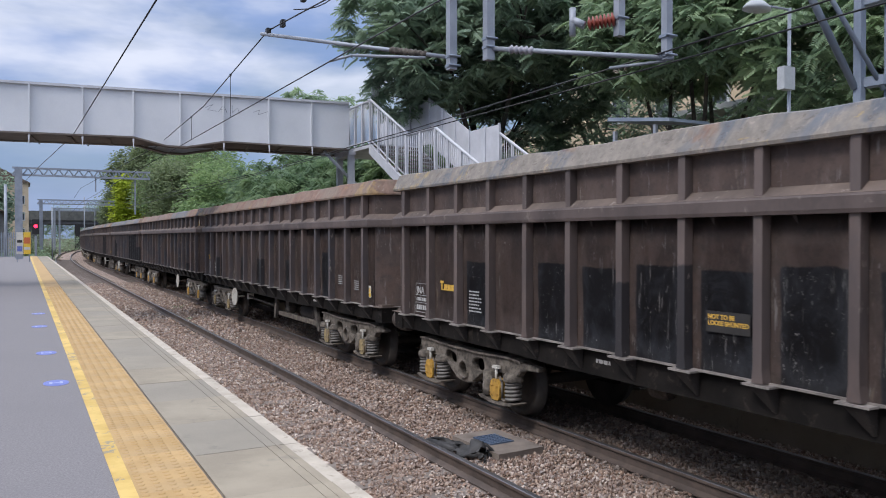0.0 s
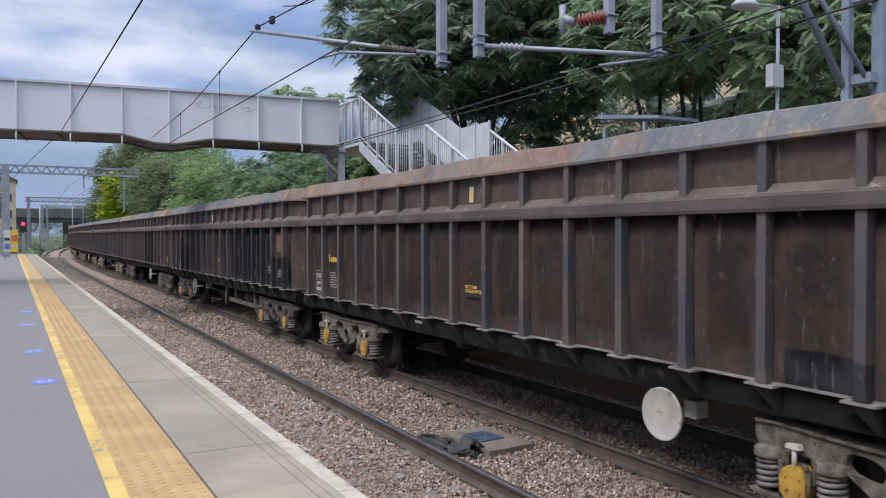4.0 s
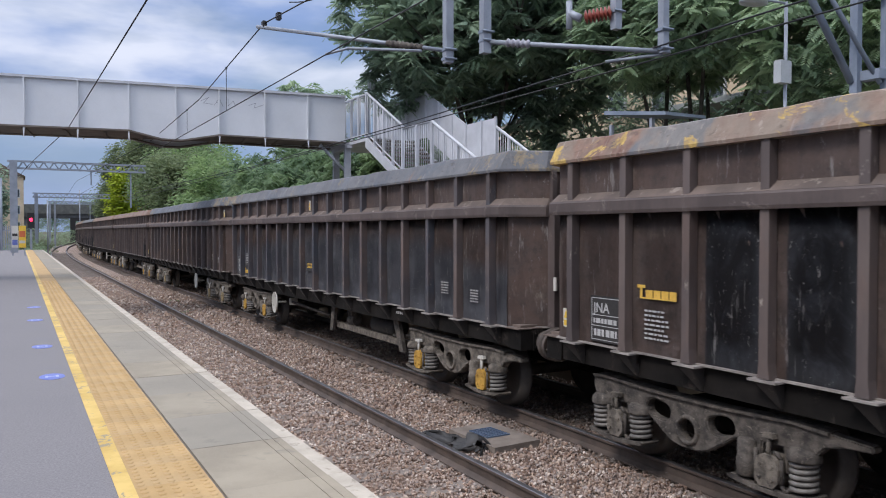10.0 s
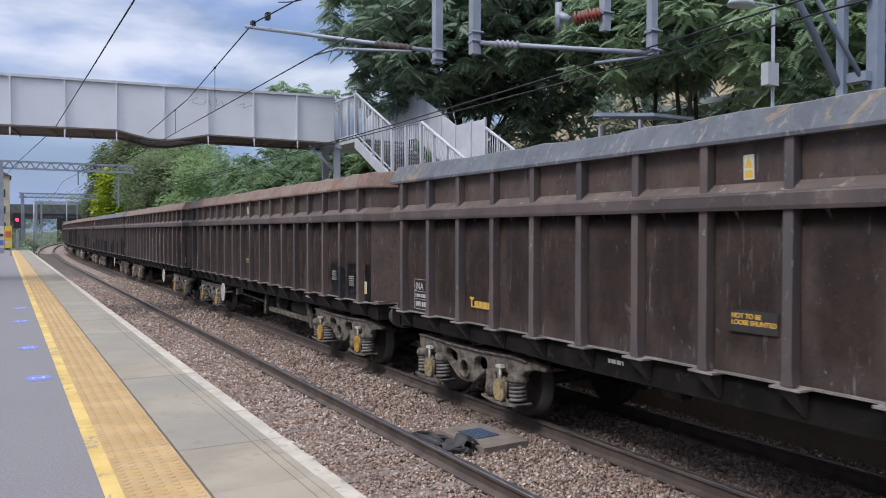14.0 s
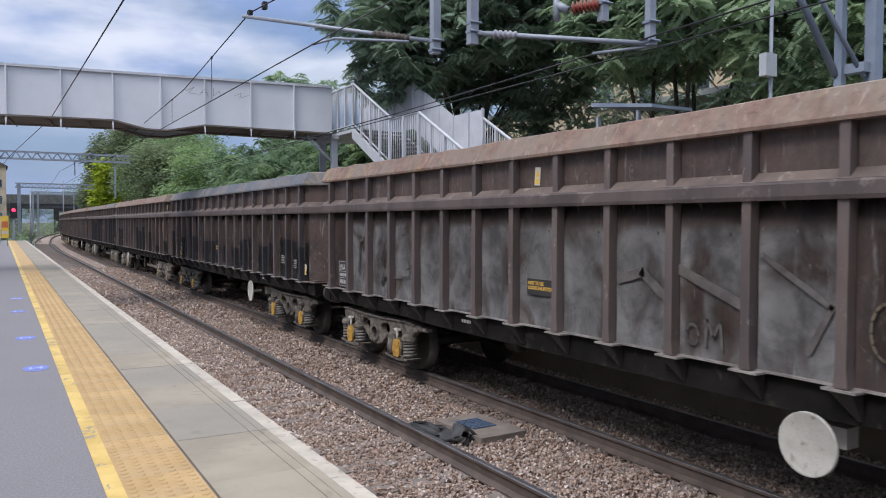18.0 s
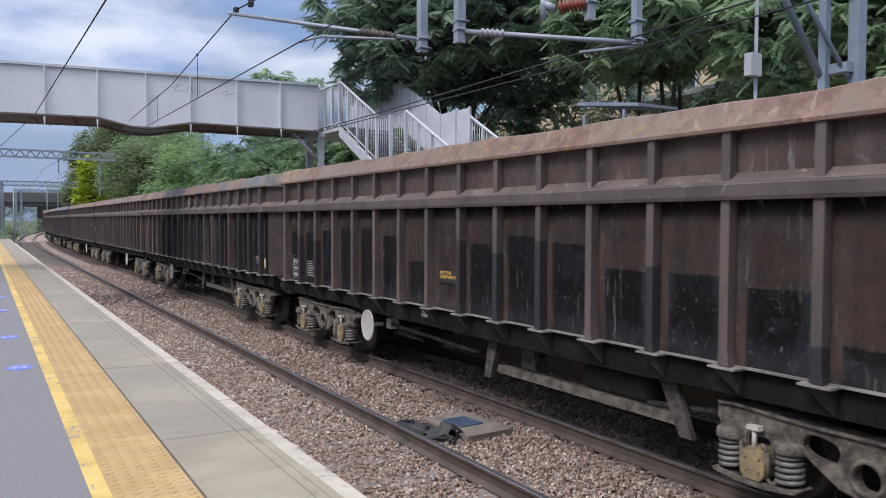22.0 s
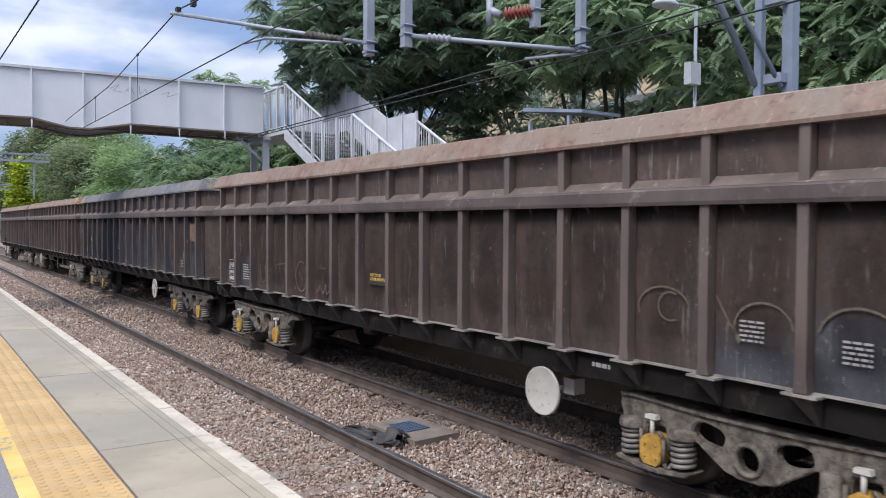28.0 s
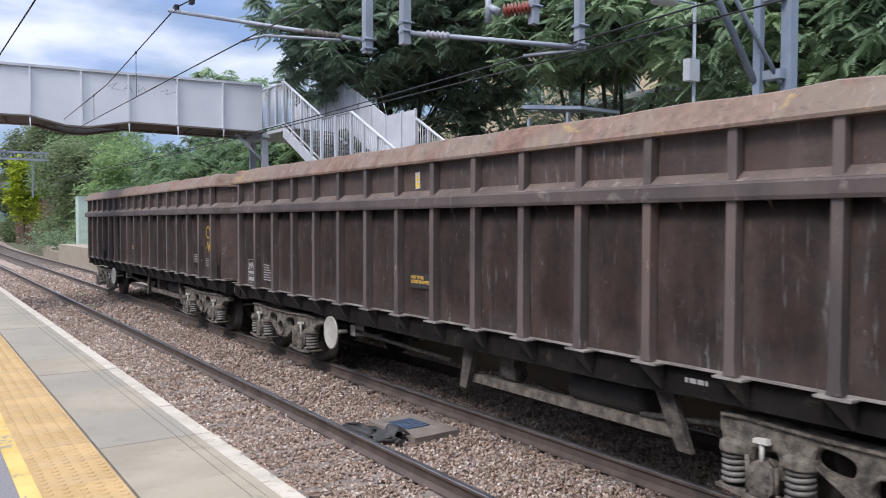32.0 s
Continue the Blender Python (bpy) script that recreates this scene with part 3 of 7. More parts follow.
box(bm, -3000, 3000, -3000, 3000, -3.0, -1.45)
tagged(part("ground", bm, M_GROUND, None), "rough overgrown ground beside the railway", "ground", kind="structure")

bed = put("track_bed", sweep("track_bed", [(-4.85, -1.44), (-4.85, -1.12), (-3.2, -1.10), (-1.6, -1.13), (0, -1.10), (1.55, -1.12), (2.4, -1.44)], 0, M_BALLAST, closed=True))
tagged(bed, "brown and grey stone ballast under the two tracks", "ballast", kind="structure")


def rail_outline():
    h = RAIL_Z
    return [(-0.07, h - 0.165), (0.07, h - 0.165), (0.07, h - 0.15), (0.012, h - 0.12), (0.010, h - 0.045), (0.034, h - 0.030), (0.034, h - 0.004), (-0.034, h - 0.004), (-0.034, h - 0.030), (-0.010, h - 0.045), (-0.012, h - 0.12), (-0.07, h - 0.15)]


for off, what in ((NEAR_X - FAR_X - 0.7525, "platform track"), (NEAR_X - FAR_X + 0.7525, "platform track"), (-0.7525, "far track"), (0.7525, "far track")):
    rail = put("rail", sweep("rail", rail_outline(), off, M_RAIL))
    tagged(rail, f"rust-brown steel rail of the {what}", "rail", "rails", "structure")
    put("running_surface", sweep("running_surface", [(-0.031, RAIL_Z - 0.004), (0.031, RAIL_Z - 0.004), (0.026, RAIL_Z + 0.001), (-0.026, RAIL_Z + 0.001)], off, M_RAILTOP), rail, label="polished top of the rail")

bm = B()
prism(bm, [(-1.25, -1.28), (1.25, -1.28), (1.25, -1.10), (0.95, -1.085), (-0.95, -1.085), (-1.25, -1.10)], -0.13, 0.13, "y")
sleeper_me = mesh_of("sleeper", bm, M_SLEEPER)
for off in (NEAR_X - FAR_X, 0):
    s = -16.0
    while s < 95:
        x, y, a = track(s, off)
        tagged(put("sleeper", sleeper_me, m=pose(x, y, 0, 0, 0, a)), "dusty concrete sleeper half buried in ballast", "sleeper", "sleepers under the rails", "structure")
        s += 0.70


def stones(name, x0, x1, y0, y1, per_m2, size, z0, seed, keep=lambda x, y: True, mat=M_STONE, label="loose crushed stone ballast, brown and pale grey"):
    """Crushed stones strewn over the bed: squat, six-cornered lumps."""
    rng = np.random.default_rng(seed)
    n = int((x1 - x0) * (y1 - y0) * per_m2)
    base = np.array([(1, 0, 0), (0.3, 0.9, 0.1), (-0.8, 0.5, -0.1), (-0.7, -0.6, 0.1), (0.4, -0.8, 0), (0.1, 0.0, 0.75), (-0.1, 0.1, -0.7)])
    tri = np.array([(0, 1, 5), (1, 2, 5), (2, 3, 5), (3, 4, 5), (4, 0, 5), (1, 0, 6), (2, 1, 6), (3, 2, 6), (4, 3, 6), (0, 4, 6)])
    c = np.c_[rng.uniform(x0, x1, n), rng.uniform(y0, y1, n), np.full(n, z0) + rng.uniform(-0.012, 0.035, n)]
    ok = np.array([keep(x, y) for x, y in c[:, :2]], dtype=bool)
    c = c[ok]
    n = len(c)
    v = base[None] * (1 + rng.uniform(-0.3, 0.3, (n, 7, 3)))
    q = rng.normal(size=(n, 4))
    q /= np.linalg.norm(q, axis=1)[:, None]
    w, x, y, z = q.T
    R = np.stack([1 - 2 * (y * y + z * z), 2 * (x * y - z * w), 2 * (x * z + y * w), 2 * (x * y + z * w), 1 - 2 * (x * x + z * z), 2 * (y * z - x * w), 2 * (x * z - y * w), 2 * (y * z + x * w), 1 - 2 * (x * x + y * y)], 1).reshape(n, 3, 3)
    v = np.einsum("nij,nkj->nki", R, v) * (size * rng.uniform(0.55, 1.35, n) ** 1.0)[:, None, None] + c[:, None]
    f = (tri[None] + 7 * np.arange(n)[:, None, None]).reshape(-1, 3)
    me = soup(name, v.reshape(-1, 3).tolist(), f.tolist(), mat)
    return tagged(put(name, me), label, "ballast", kind="stuff")


def clear_of_rails(x, y):
    return all(abs(x - r) > 0.075 for r in (NEAR_X + 0.7525, FAR_X - 0.7525, FAR_X + 0.7525))


def off_the_far_track(x, y):
    return clear_of_rails(x, y) and abs(x - FAR_X - 0.1 * math.sin(y * 1.3)) > 1.0


def on_the_far_track(x, y):
    return clear_of_rails(x, y) and abs(x - FAR_X - 0.1 * math.sin(y * 1.3)) <= 1.0


# stones under the train: its shade is coloured in along with the oil
OILY_SHADED = dict(keep=on_the_far_track, mat=M_STONE_OIL_SHADE, label="dark stone ballast between the far rails, oil and train shade in its colour")
stones("ballast_stones", 3.6, 6.0, 1.2, 9.0, 1000, 0.025, -1.105, 4, **OILY_SHADED)
stones("ballast_stones", 3.6, 6.0, 9.0, 20.0, 480, 0.030, -1.105, 5, **OILY_SHADED)
stones("ballast_stones", 1.3, 6.4, 1.2, 9.0, 1450, 0.0205, -1.105, 1, off_the_far_track)
stones("ballast_stones", 1.0, 6.3, 9.0, 20.0, 760, 0.025, -1.105, 2, off_the_far_track)
stones("ballast_stones", 0.9, 6.0, 20.0, 45.0, 150, 0.045, -1.105, 3, clear_of_rails)

# ---- the platform in front ----
END_Y = 65.0
bm = B()
box(bm, -7.0, -1.195, -14, END_Y, -1.5, 0.0)
tagged(part("platform_surface", bm, M_ASPHALT, None), "smooth grey asphalt platform surface", "platform", kind="structure")
bm = B()
box(bm, -1.195, -0.12, -14, END_Y, -1.5, -0.06)
box(bm, -0.12, -0.06, -14, END_Y, -1.5, -0.10)
tagged(part("platform_wall", bm, M_BRICK, None), "dark brick platform wall under the coping", "platform wall", kind="structure")

bm = B()
box(bm, -1.195, -1.105, -14, END_Y, -0.06, 0.004)
tagged(part("yellow_line", bm, M_LINE, None), "worn yellow safety line with chipped patches", "platform line", kind="structure")
bm = B()
box(bm, -0.711, -0.703, -14, END_Y, -0.06, -0.004)
tagged(part("joint_strip", bm, M_REDLINE, None), "thin dark joint between paving and coping", "paving joint", kind="structure")

tactile = thing("tactile_paving", "buff yellow blister paving strip along the platform edge", "paving", kind="structure")
bm = B()
W0, W1, LEN = -0.196, 0.196, 0.40
box(bm, W0, W1, -0.199, 0.199, -0.06, -0.002)
for i in range(5):
    for j in range(6):
        lathe(bm, [(0.025, -0.003), (0.018, 0.0012), (0.008, 0.002)], 6, "z", (-0.160 + 0.080 * i, -0.165 + 0.066 * j, 0))
dome_me = mesh_of("tile", bm, M_TACTILE)
bm = B()
box(bm, W0, W1, -0.199, 0.199, -0.06, 0.001)
flat_me = mesh_of("tile", bm, M_TACTILE)
y = -13.8
while y < END_Y - 0.3:
    put("tile", dome_me if 0 < y < 24 else flat_me, tactile, pose(-0.9085, y, 0))
    y += LEN

coping = thing("coping", "pale grey concrete coping slabs with a worn white edge", "coping", kind="structure")
bm = B()
for x0, x1 in ((-0.293, 0.172), (0.177, 0.236), (0.240, 0.293)):
    box(bm, x0, x1, -0.449, 0.449, -0.10, 0.0)
soften(bm, 0.002)
slab_me = mesh_of("slab", bm, M_COPING)
bm = B()
prism(bm, [(-0.055, -0.10), (0.052, -0.10), (0.055, -0.02), (0.045, 0.001), (-0.055, 0.001)], -0.447, 0.447, "y")
nose_me = mesh_of("edge_block", bm, M_EDGE)
y = -13.5 + 0.96
rng = random.Random(5)
while y < END_Y - 0.4:
    put("slab", slab_me, coping, pose(-0.404, y, rng.uniform(-0.0015, 0.001), 0, rng.uniform(-0.08, 0.08), 0))
    put("edge_block", nose_me, coping, pose(-0.056, y, rng.uniform(-0.003, 0.001)))
    y += 0.90


def floor_sticker(x, y):
    ob = thing("floor_sticker", "faded blue oval sticker on the asphalt platform", "floor sticker", "stickers on the platform", pose(x, y, 0.0))
    bm = B()
    lathe(bm, [(0.125, 0.0), (0.125, 0.0025)], 28)
    bmesh.ops.scale(bm, vec=(0.9, 1.35, 1), verts=bm.verts)
    part("disc", bm, M_BLUE, ob)
    bm = B()
    for dx in (-0.045, 0.045):
        box(bm, dx - 0.012, dx + 0.012, -0.05, 0.05, 0.0025, 0.0045)
    box(bm, -0.033, 0.033, -0.008, 0.008, 0.0025, 0.0045)
    part("pale_mark", bm, plain("faded_blue_mark", (0.42, 0.45, 0.66)), ob, "pale blue marks")


for x, y in ((-1.37, 8.17), (-1.40, 10.36), (-1.42, 13.5), (-1.40, 15.8)):
    floor_sticker(x, y)

# wall that closes the platform behind the camera
bm = B()
box(bm, -7.3, -7.0, -14, 45, -1.5, 3.2)
tagged(part("wall_west", bm, M_WALLGREY, None), "plain grey painted station wall behind the platform", "wall", kind="structure")

# added wall, never in view: keeps some skylight off the nearest wagons
bm = B()
box(bm, -7.0, -1.25, -3.6, -3.3, 0, 5.4)
tagged(part("wall_south", bm, M_WALLGREY, None), "added grey wall behind the camera that blocks skylight from the near wagons", "wall", kind="structure")

# the opposite platform, behind the train
bm = B()
box(bm, 6.28, 10.4, -14, 54.0, -1.5, -0.01)
soften(bm, 0.02)
tagged(part("platform_opposite", bm, M_COPING_PLAIN, None), "concrete surface of the opposite platform", "platform", kind="structure")

# trackside box with grating and a sheet of rubber
tb = thing("trackside_box", "low concrete trackside box with blue grating and black rubber sheet", "trackside box", m=pose(3.36, 7.60, -1.09, 0, 0, 3))
bm = B()
box(bm, -0.42, 0.22, -0.46, 0.50, -0.06, 0.075)
soften(bm, 0.015)
part("lid", bm, M_GRATEBOX, tb)
bm = B()
for i in range(9):
    box(bm, -0.27 + i * 0.036, -0.25 + i * 0.036, -0.10, 0.26, 0.075, 0.087)
for j in range(7):
    box(bm, -0.28, 0.05, -0.11 + 0.06 * j, -0.095 + 0.06 * j, 0.075, 0.091)
part("grating", bm, M_GRATE, tb, "blue-grey grating")
bm = B()
rngs = np.random.default_rng(4)
NX, NY = 12, 22


def fold(i, j):
    """Height of the rumpled sheet: two sharp creases along it and small crumples."""
    u, v = i / (NX - 1), j / (NY - 1)
    ridge = 0.20 * max(0, 1 - abs(u - 0.45 - 0.18 * math.sin(v * 5)) * 2.6) + 0.10 * max(0, 1 - abs(v - 0.35 - 0.4 * u) * 6)
    return 0.012 + ridge * (0.55 + 0.45 * math.sin(v * 7.0 + 0.6)) * min(1, 6 * v, 6 * (1 - v)) + 0.05 * abs(noise.noise(Vector((u * 4, v * 7, 2.3))))


g = [[bm.verts.new((-0.80 + 0.46 * i / (NX - 1) + 0.05 * math.sin(j * 0.9), -0.42 + 0.95 * j / (NY - 1) + 0.06 * math.sin(i * 1.1), fold(i, j))) for j in range(NY)] for i in range(NX)]
for i in range(NX - 1):
    for j in range(NY - 1):
        if (i + 0.5 - NX / 2) ** 2 / 30 + (j - NY / 2) ** 2 / 110 < 1.0 + 0.35 * math.sin(i * 2.1 + j * 1.3):
            bm.faces.new((g[i][j], g[i + 1][j], g[i + 1][j + 1], g[i][j + 1])).smooth = True
bmesh.ops.delete(bm, geom=[v for v in bm.verts if not v.link_faces], context="VERTS")
bmesh.ops.solidify(bm, geom=bm.faces, thickness=0.015)
part("rubber_sheet", bm, M_RUBBER, tb, "crumpled black rubber sheet")

# ---- the wagons ----
HW = 1.35                      # half width over the stiffeners
BAY, BAYS, REAR, FRONT, TIP = 0.804, 16, 6.77, -6.71, 0.31
FLOOR, MID0, MID1, RIM0, RIM1 = 1.145, 2.475, 2.615, 3.02, 3.275   # heights above the rail
WALL = 1.245                   # half width over the sheets
BOGIE_Y, AXLE_Y, WHEEL_R = 5.05, 0.90, 0.43


def rib_y(i):
    return 6.46 - BAY * i


def ring_at(inset, yr, yf, cut):
    """Plan outline of the tub at a given half width, with its four cut corners, walking round from the near rear corner."""
    w = inset
    return [(-w, yr - 0.0), (-w, yf), (-w + cut, yf - cut * 0.70), (w - cut, yf - cut * 0.70), (w, yf), (w, yr), (w - cut, yr + cut * 0.70), (-w + cut, yr + cut * 0.70)]


def hoop(bm, profile, closed=True, wave=0.0, seed=0, steps=1):
    """A profile of (half width, height) carried round the tub's plan, with dents when wave is given."""
    rng = random.Random(seed)
    rings = []
    n = 8
    plan_ends = [ring_at(w, REAR, FRONT, 0.45 - (HW - w) * 0.4) for w, _ in profile]
    seq = []
    for k in range(n):
        m = steps if k in (0, 4) else 1
        for q in range(m):
            seq.append((k, q / m))
    for k, f in seq:
        d, e = rng.uniform(-wave, wave), rng.uniform(-wave, wave)
        ring = []
        for j, (w, z) in enumerate(profile):
            a, b = plan_ends[j][k], plan_ends[j][(k + 1) % n]
            top = (z - profile[0][1]) > 0.1
            ring.append(bm.verts.new((a[0] + (b[0] - a[0]) * f + (d if top else d * 0.3) * 0.5, a[1] + (b[1] - a[1]) * f, z + (e if top else 0))))
        rings.append(ring)
    m, p = len(rings), len(profile)
    for i in range(m):
        lo, hi = rings[i], rings[(i + 1) % m]
        for j in range(p if closed else p - 1):
            bm.faces.new((lo[j], hi[j], hi[(j + 1) % p], lo[(j + 1) % p]))


def side_frame(out):
    """Cast bogie side frame with three holes, horns beside the axleboxes and a thin tail; out is the tail's side, +1 or -1."""
    outer = [(-1.30, 0.79), (-1.31, 0.67), (-1.25, 0.55), (-1.06, 0.545), (-1.05, 0.37), (-1.01, 0.36), (-1.0, 0.57), (-0.80, 0.57), (-0.79, 0.36), (-0.75, 0.37), (-0.74, 0.55), (-0.53, 0.54), (-0.41, 0.46), (-0.22, 0.34), (-0.09, 0.31), (0.09, 0.31), (0.22, 0.34), (0.41, 0.46), (0.53, 0.54), (0.74, 0.55), (0.75, 0.37), (0.79, 0.36), (0.80, 0.57), (1.0, 0.57), (1.01, 0.36), (1.05, 0.37), (1.06, 0.545), (1.27, 0.56), (1.36, 0.645), (1.50, 0.685), (1.74, 0.70), (1.74, 0.75), (1.45, 0.77), (1.10, 0.795), (0.40, 0.765), (-0.40, 0.765), (-1.10, 0.80)]
    holes = [(-0.37, 0.60, 0.155, 0.088, 0.30), (0.0, 0.485, 0.105, 0.105, 0.0), (0.37, 0.60, 0.155, 0.088, -0.30)]
    bm = B()
    loops = [[bm.verts.new((0, y * out, z)) for y, z in outer]]
    for cy, cz, a, b, tilt in holes:
        pts = []
        for i in range(18):
            t = 2 * math.pi * i / 18
            # squarish ovals, as cast
            cs, sn = math.cos(t), math.sin(t)
            py, pz = a * math.copysign(abs(cs) ** 0.75, cs), b * math.copysign(abs(sn) ** 0.75, sn)
            pts.append(bm.verts.new((0, (cy + py * math.cos(tilt) + pz * math.sin(tilt)) * out, cz - py * math.sin(tilt) * 0.6 + pz * math.cos(tilt))))
        loops.append(pts)
    edges = []
    for lp in loops:
        edges += [bm.edges.new((lp[i], lp[(i + 1) % len(lp)])) for i in range(len(lp))]
    bmesh.ops.triangle_fill(bm, use_beauty=True, edges=edges)
    ext = bmesh.ops.extrude_face_region(bm, geom=list(bm.faces))
    bmesh.ops.translate(bm, vec=(0.11, 0, 0), verts=[v for v in ext["geom"] if isinstance(v, bmesh.types.BMVert)])
    bmesh.ops.recalc_face_normals(bm, faces=bm.faces)
    soften(bm, 0.012, 2)
    # raised ring round the middle hole, spring pockets, a rib along the top
    lathe(bm, [(0.106, 0.04), (0.106, -0.012), (0.132, -0.012), (0.146, 0.03)], 22, "x", (-0.015, 0, 0.485), False)
    for y in (-1.17, -0.63, 1.17):
        lathe(bm, [(0.128, 0.505), (0.132, 0.52), (0.128, 0.575), (0.10, 0.60), (0.05, 0.605)], 16, "z", (0.03, y * out, 0))
    lathe(bm, [(0.05, 0.25), (0.082, 0.27), (0.086, 0.40), (0.078, 0.41), (0.078, 0.56), (0.05, 0.58)], 14, "z", (-0.01, 0.66 * out, 0))
    prism(bm, [(y * out, z) for y, z in ((-1.28, 0.775), (-1.10, 0.785), (-0.40, 0.752), (0.40, 0.752), (1.10, 0.782), (1.40, 0.76), (1.40, 0.785), (1.10, 0.807), (0.40, 0.777), (-0.40, 0.777), (-1.10, 0.81), (-1.28, 0.80))], -0.03, 0.14, "x")
    return bm


def spring_mesh():
    """A coil spring: a round bar wound five times."""
    bm = B()
    n, turns, rad, bar, height = 70, 5.0, 0.092, 0.022, 0.285
    rings = []
    for i in range(n + 1):
        a = 2 * math.pi * turns * i / n
        c = Vector((rad * math.cos(a), rad * math.sin(a), bar + (height - 2 * bar) * i / n))
        o = Vector((math.cos(a), math.sin(a), 0))
        rings.append([bm.verts.new(c + o * bar * math.cos(p) + Vector((0, 0, bar * math.sin(p)))) for p in (0.3, 1.35, 2.4, 3.45, 4.5, 5.55)])
    for lo, hi in zip(rings, rings[1:]):
        for q in range(6):
            bm.faces.new((lo[q], lo[(q + 1) % 6], hi[(q + 1) % 6], hi[q])).smooth = True
    bm.faces.new(rings[0][::-1])
    bm.faces.new(rings[-1])
    return mesh_of("spring", bm, M_SPRING)


def axlebox_mesh(material):
    bm = B()
    prism(bm, [(-0.065, 0.0), (0.065, 0.0), (0.108, 0.05), (0.115, 0.16), (0.085, 0.235), (0.04, 0.265), (-0.04, 0.265), (-0.085, 0.235), (-0.115, 0.16), (-0.108, 0.05)], -0.10, 0.06, "x")
    soften(bm, 0.022, 2)
    for dy, dz in ((-0.06, 0.07), (0.06, 0.07), (-0.06, 0.18), (0.06, 0.18)):
        lathe(bm, [(0.014, 0.0), (0.012, -0.014)], 6, "x", (-0.10, dy, dz))
    return mesh_of("axlebox", bm, material)


def make_bogie_parts():
    me = {}
    for key, mat in (("pale", M_BOGIE), ("dark", M_BOGIE_DARK)):
        me["frame_" + key] = mesh_of("side_frame", side_frame(-1), mat)
        bm = B()
        # a shallow cradle slung under the axlebox, its ends turned up under the springs
        prism(bm, [(-0.39, 0.035), (-0.37, 0.012), (-0.12, -0.018), (0.12, -0.018), (0.37, 0.012), (0.39, 0.035), (0.37, 0.045), (0.12, 0.018), (-0.12, 0.018), (-0.37, 0.045)], -0.12, 0.11, "x")
        soften(bm, 0.008)
        me["tray_" + key] = mesh_of("spring_tray", bm, mat)
        bm = B()
        for p, q in (((0, 0.12, 0.0), (0, 0.13, 0.30)), ((0, -0.115, 0.26), (0, -0.12, 0.05)), ((0, -0.12, 0.05), (0, -0.16, 0.0)), ((0, -0.16, 0.0), (0, -0.20, 0.05)), ((0, -0.115, 0.26), (0, -0.06, 0.31)), ((0, 0.12, 0.0), (0, -0.16, -0.01))):
            tube(bm, p, q, 0.018, 6)
        me["bracket_" + key] = mesh_of("bracket", bm, mat)
        bm = B()
        tube(bm, (0, 0, -0.02), (0, 0, 0.15), 0.019, 8)
        prism(bm, [(-0.062, 0.145), (0.062, 0.145), (0.058, 0.178), (-0.05, 0.185)], -0.03, 0.03, "x")
        me["bolt_" + key] = mesh_of("damper_bolt", bm, M_PALE if key == "pale" else M_BOGIE)
    me["spring"] = spring_mesh()
    me["box_bright"], me["box_dull"], me["box_grey"] = axlebox_mesh(M_YELLOW), axlebox_mesh(M_YELLOW_DULL), axlebox_mesh(M_BOGIE)
    bm = B()
    box(bm, -0.95, 0.95, -0.22, 0.22, 0.50, 0.74)
    soften(bm, 0.03)
    tube(bm, (0, 0, 0.72), (0, 0, 0.88), 0.22, 16)
    for s in (-1, 1):
        box(bm, s * 0.62 - 0.05, s * 0.62 + 0.05, -1.2, 1.2, 0.32, 0.40)
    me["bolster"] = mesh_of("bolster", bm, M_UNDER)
    bm = B()
    for s in (-1, 1):
        lathe(bm, [(0.09, s * 0.90), (0.13, s * 0.80), (0.33, s * 0.745), (0.36, s * 0.79), (0.43, s * 0.79), (0.435, s * 0.70), (0.46, s * 0.685), (0.46, s * 0.655), (0.34, s * 0.66), (0.12, s * 0.69), (0.085, s * 0.60)][::s], 28, "x")
    tube(bm, (-0.95, 0, 0), (0.95, 0, 0), 0.075, 12)
    me["wheelset"] = mesh_of("wheelset", bm, M_TYRE)
    bm = B()
    for s in (-1, 1):
        lathe(bm, [(0.431, s * 0.792), (0.434, s * 0.785), (0.4365, s * 0.70)], 28, "x")
    me["tread"] = mesh_of("tread", bm, M_TREAD)
    return me


BM = make_bogie_parts()


def add_bogie(wagon, y, tone, boxes):
    bogie = put("bogie", BM["bolster"], wagon, pose(0, y, 0), "grimy bogie with cast side frames")
    for s in (-1, 1):
        put("side_frame", BM["frame_" + tone], bogie, pose(-1.09 if s < 0 else 0.98, 0, 0))
        for a in (-AXLE_Y, AXLE_Y):
            put("axlebox", BM["box_" + boxes], bogie, pose(s * 1.07, a, 0.235), {"bright": "bright yellow axlebox", "dull": "faded yellow axlebox", "grey": "dusty grey axlebox"}[boxes])
            put("spring_tray", BM["tray_" + tone], bogie, pose(s * 1.05, a, 0.205))
            put("damper_bolt", BM["bolt_" + tone], bogie, pose(s * 1.14, a, 0.49))
            for d in (-0.27, 0.27):
                if a < 0 and d > 0:
                    continue          # the damper pot hangs here
                put("spring", BM["spring"], bogie, pose(s * 1.06, a + d, 0.238))
            put("bracket", BM["bracket_" + tone], bogie, pose(s * 1.13, a, 0.22))
    sets = []
    for a in (-AXLE_Y, AXLE_Y):
        ws = put("wheelset", BM["wheelset"], bogie, pose(0, a, WHEEL_R))
        sets.append((ws, a))
    return bogie, sets


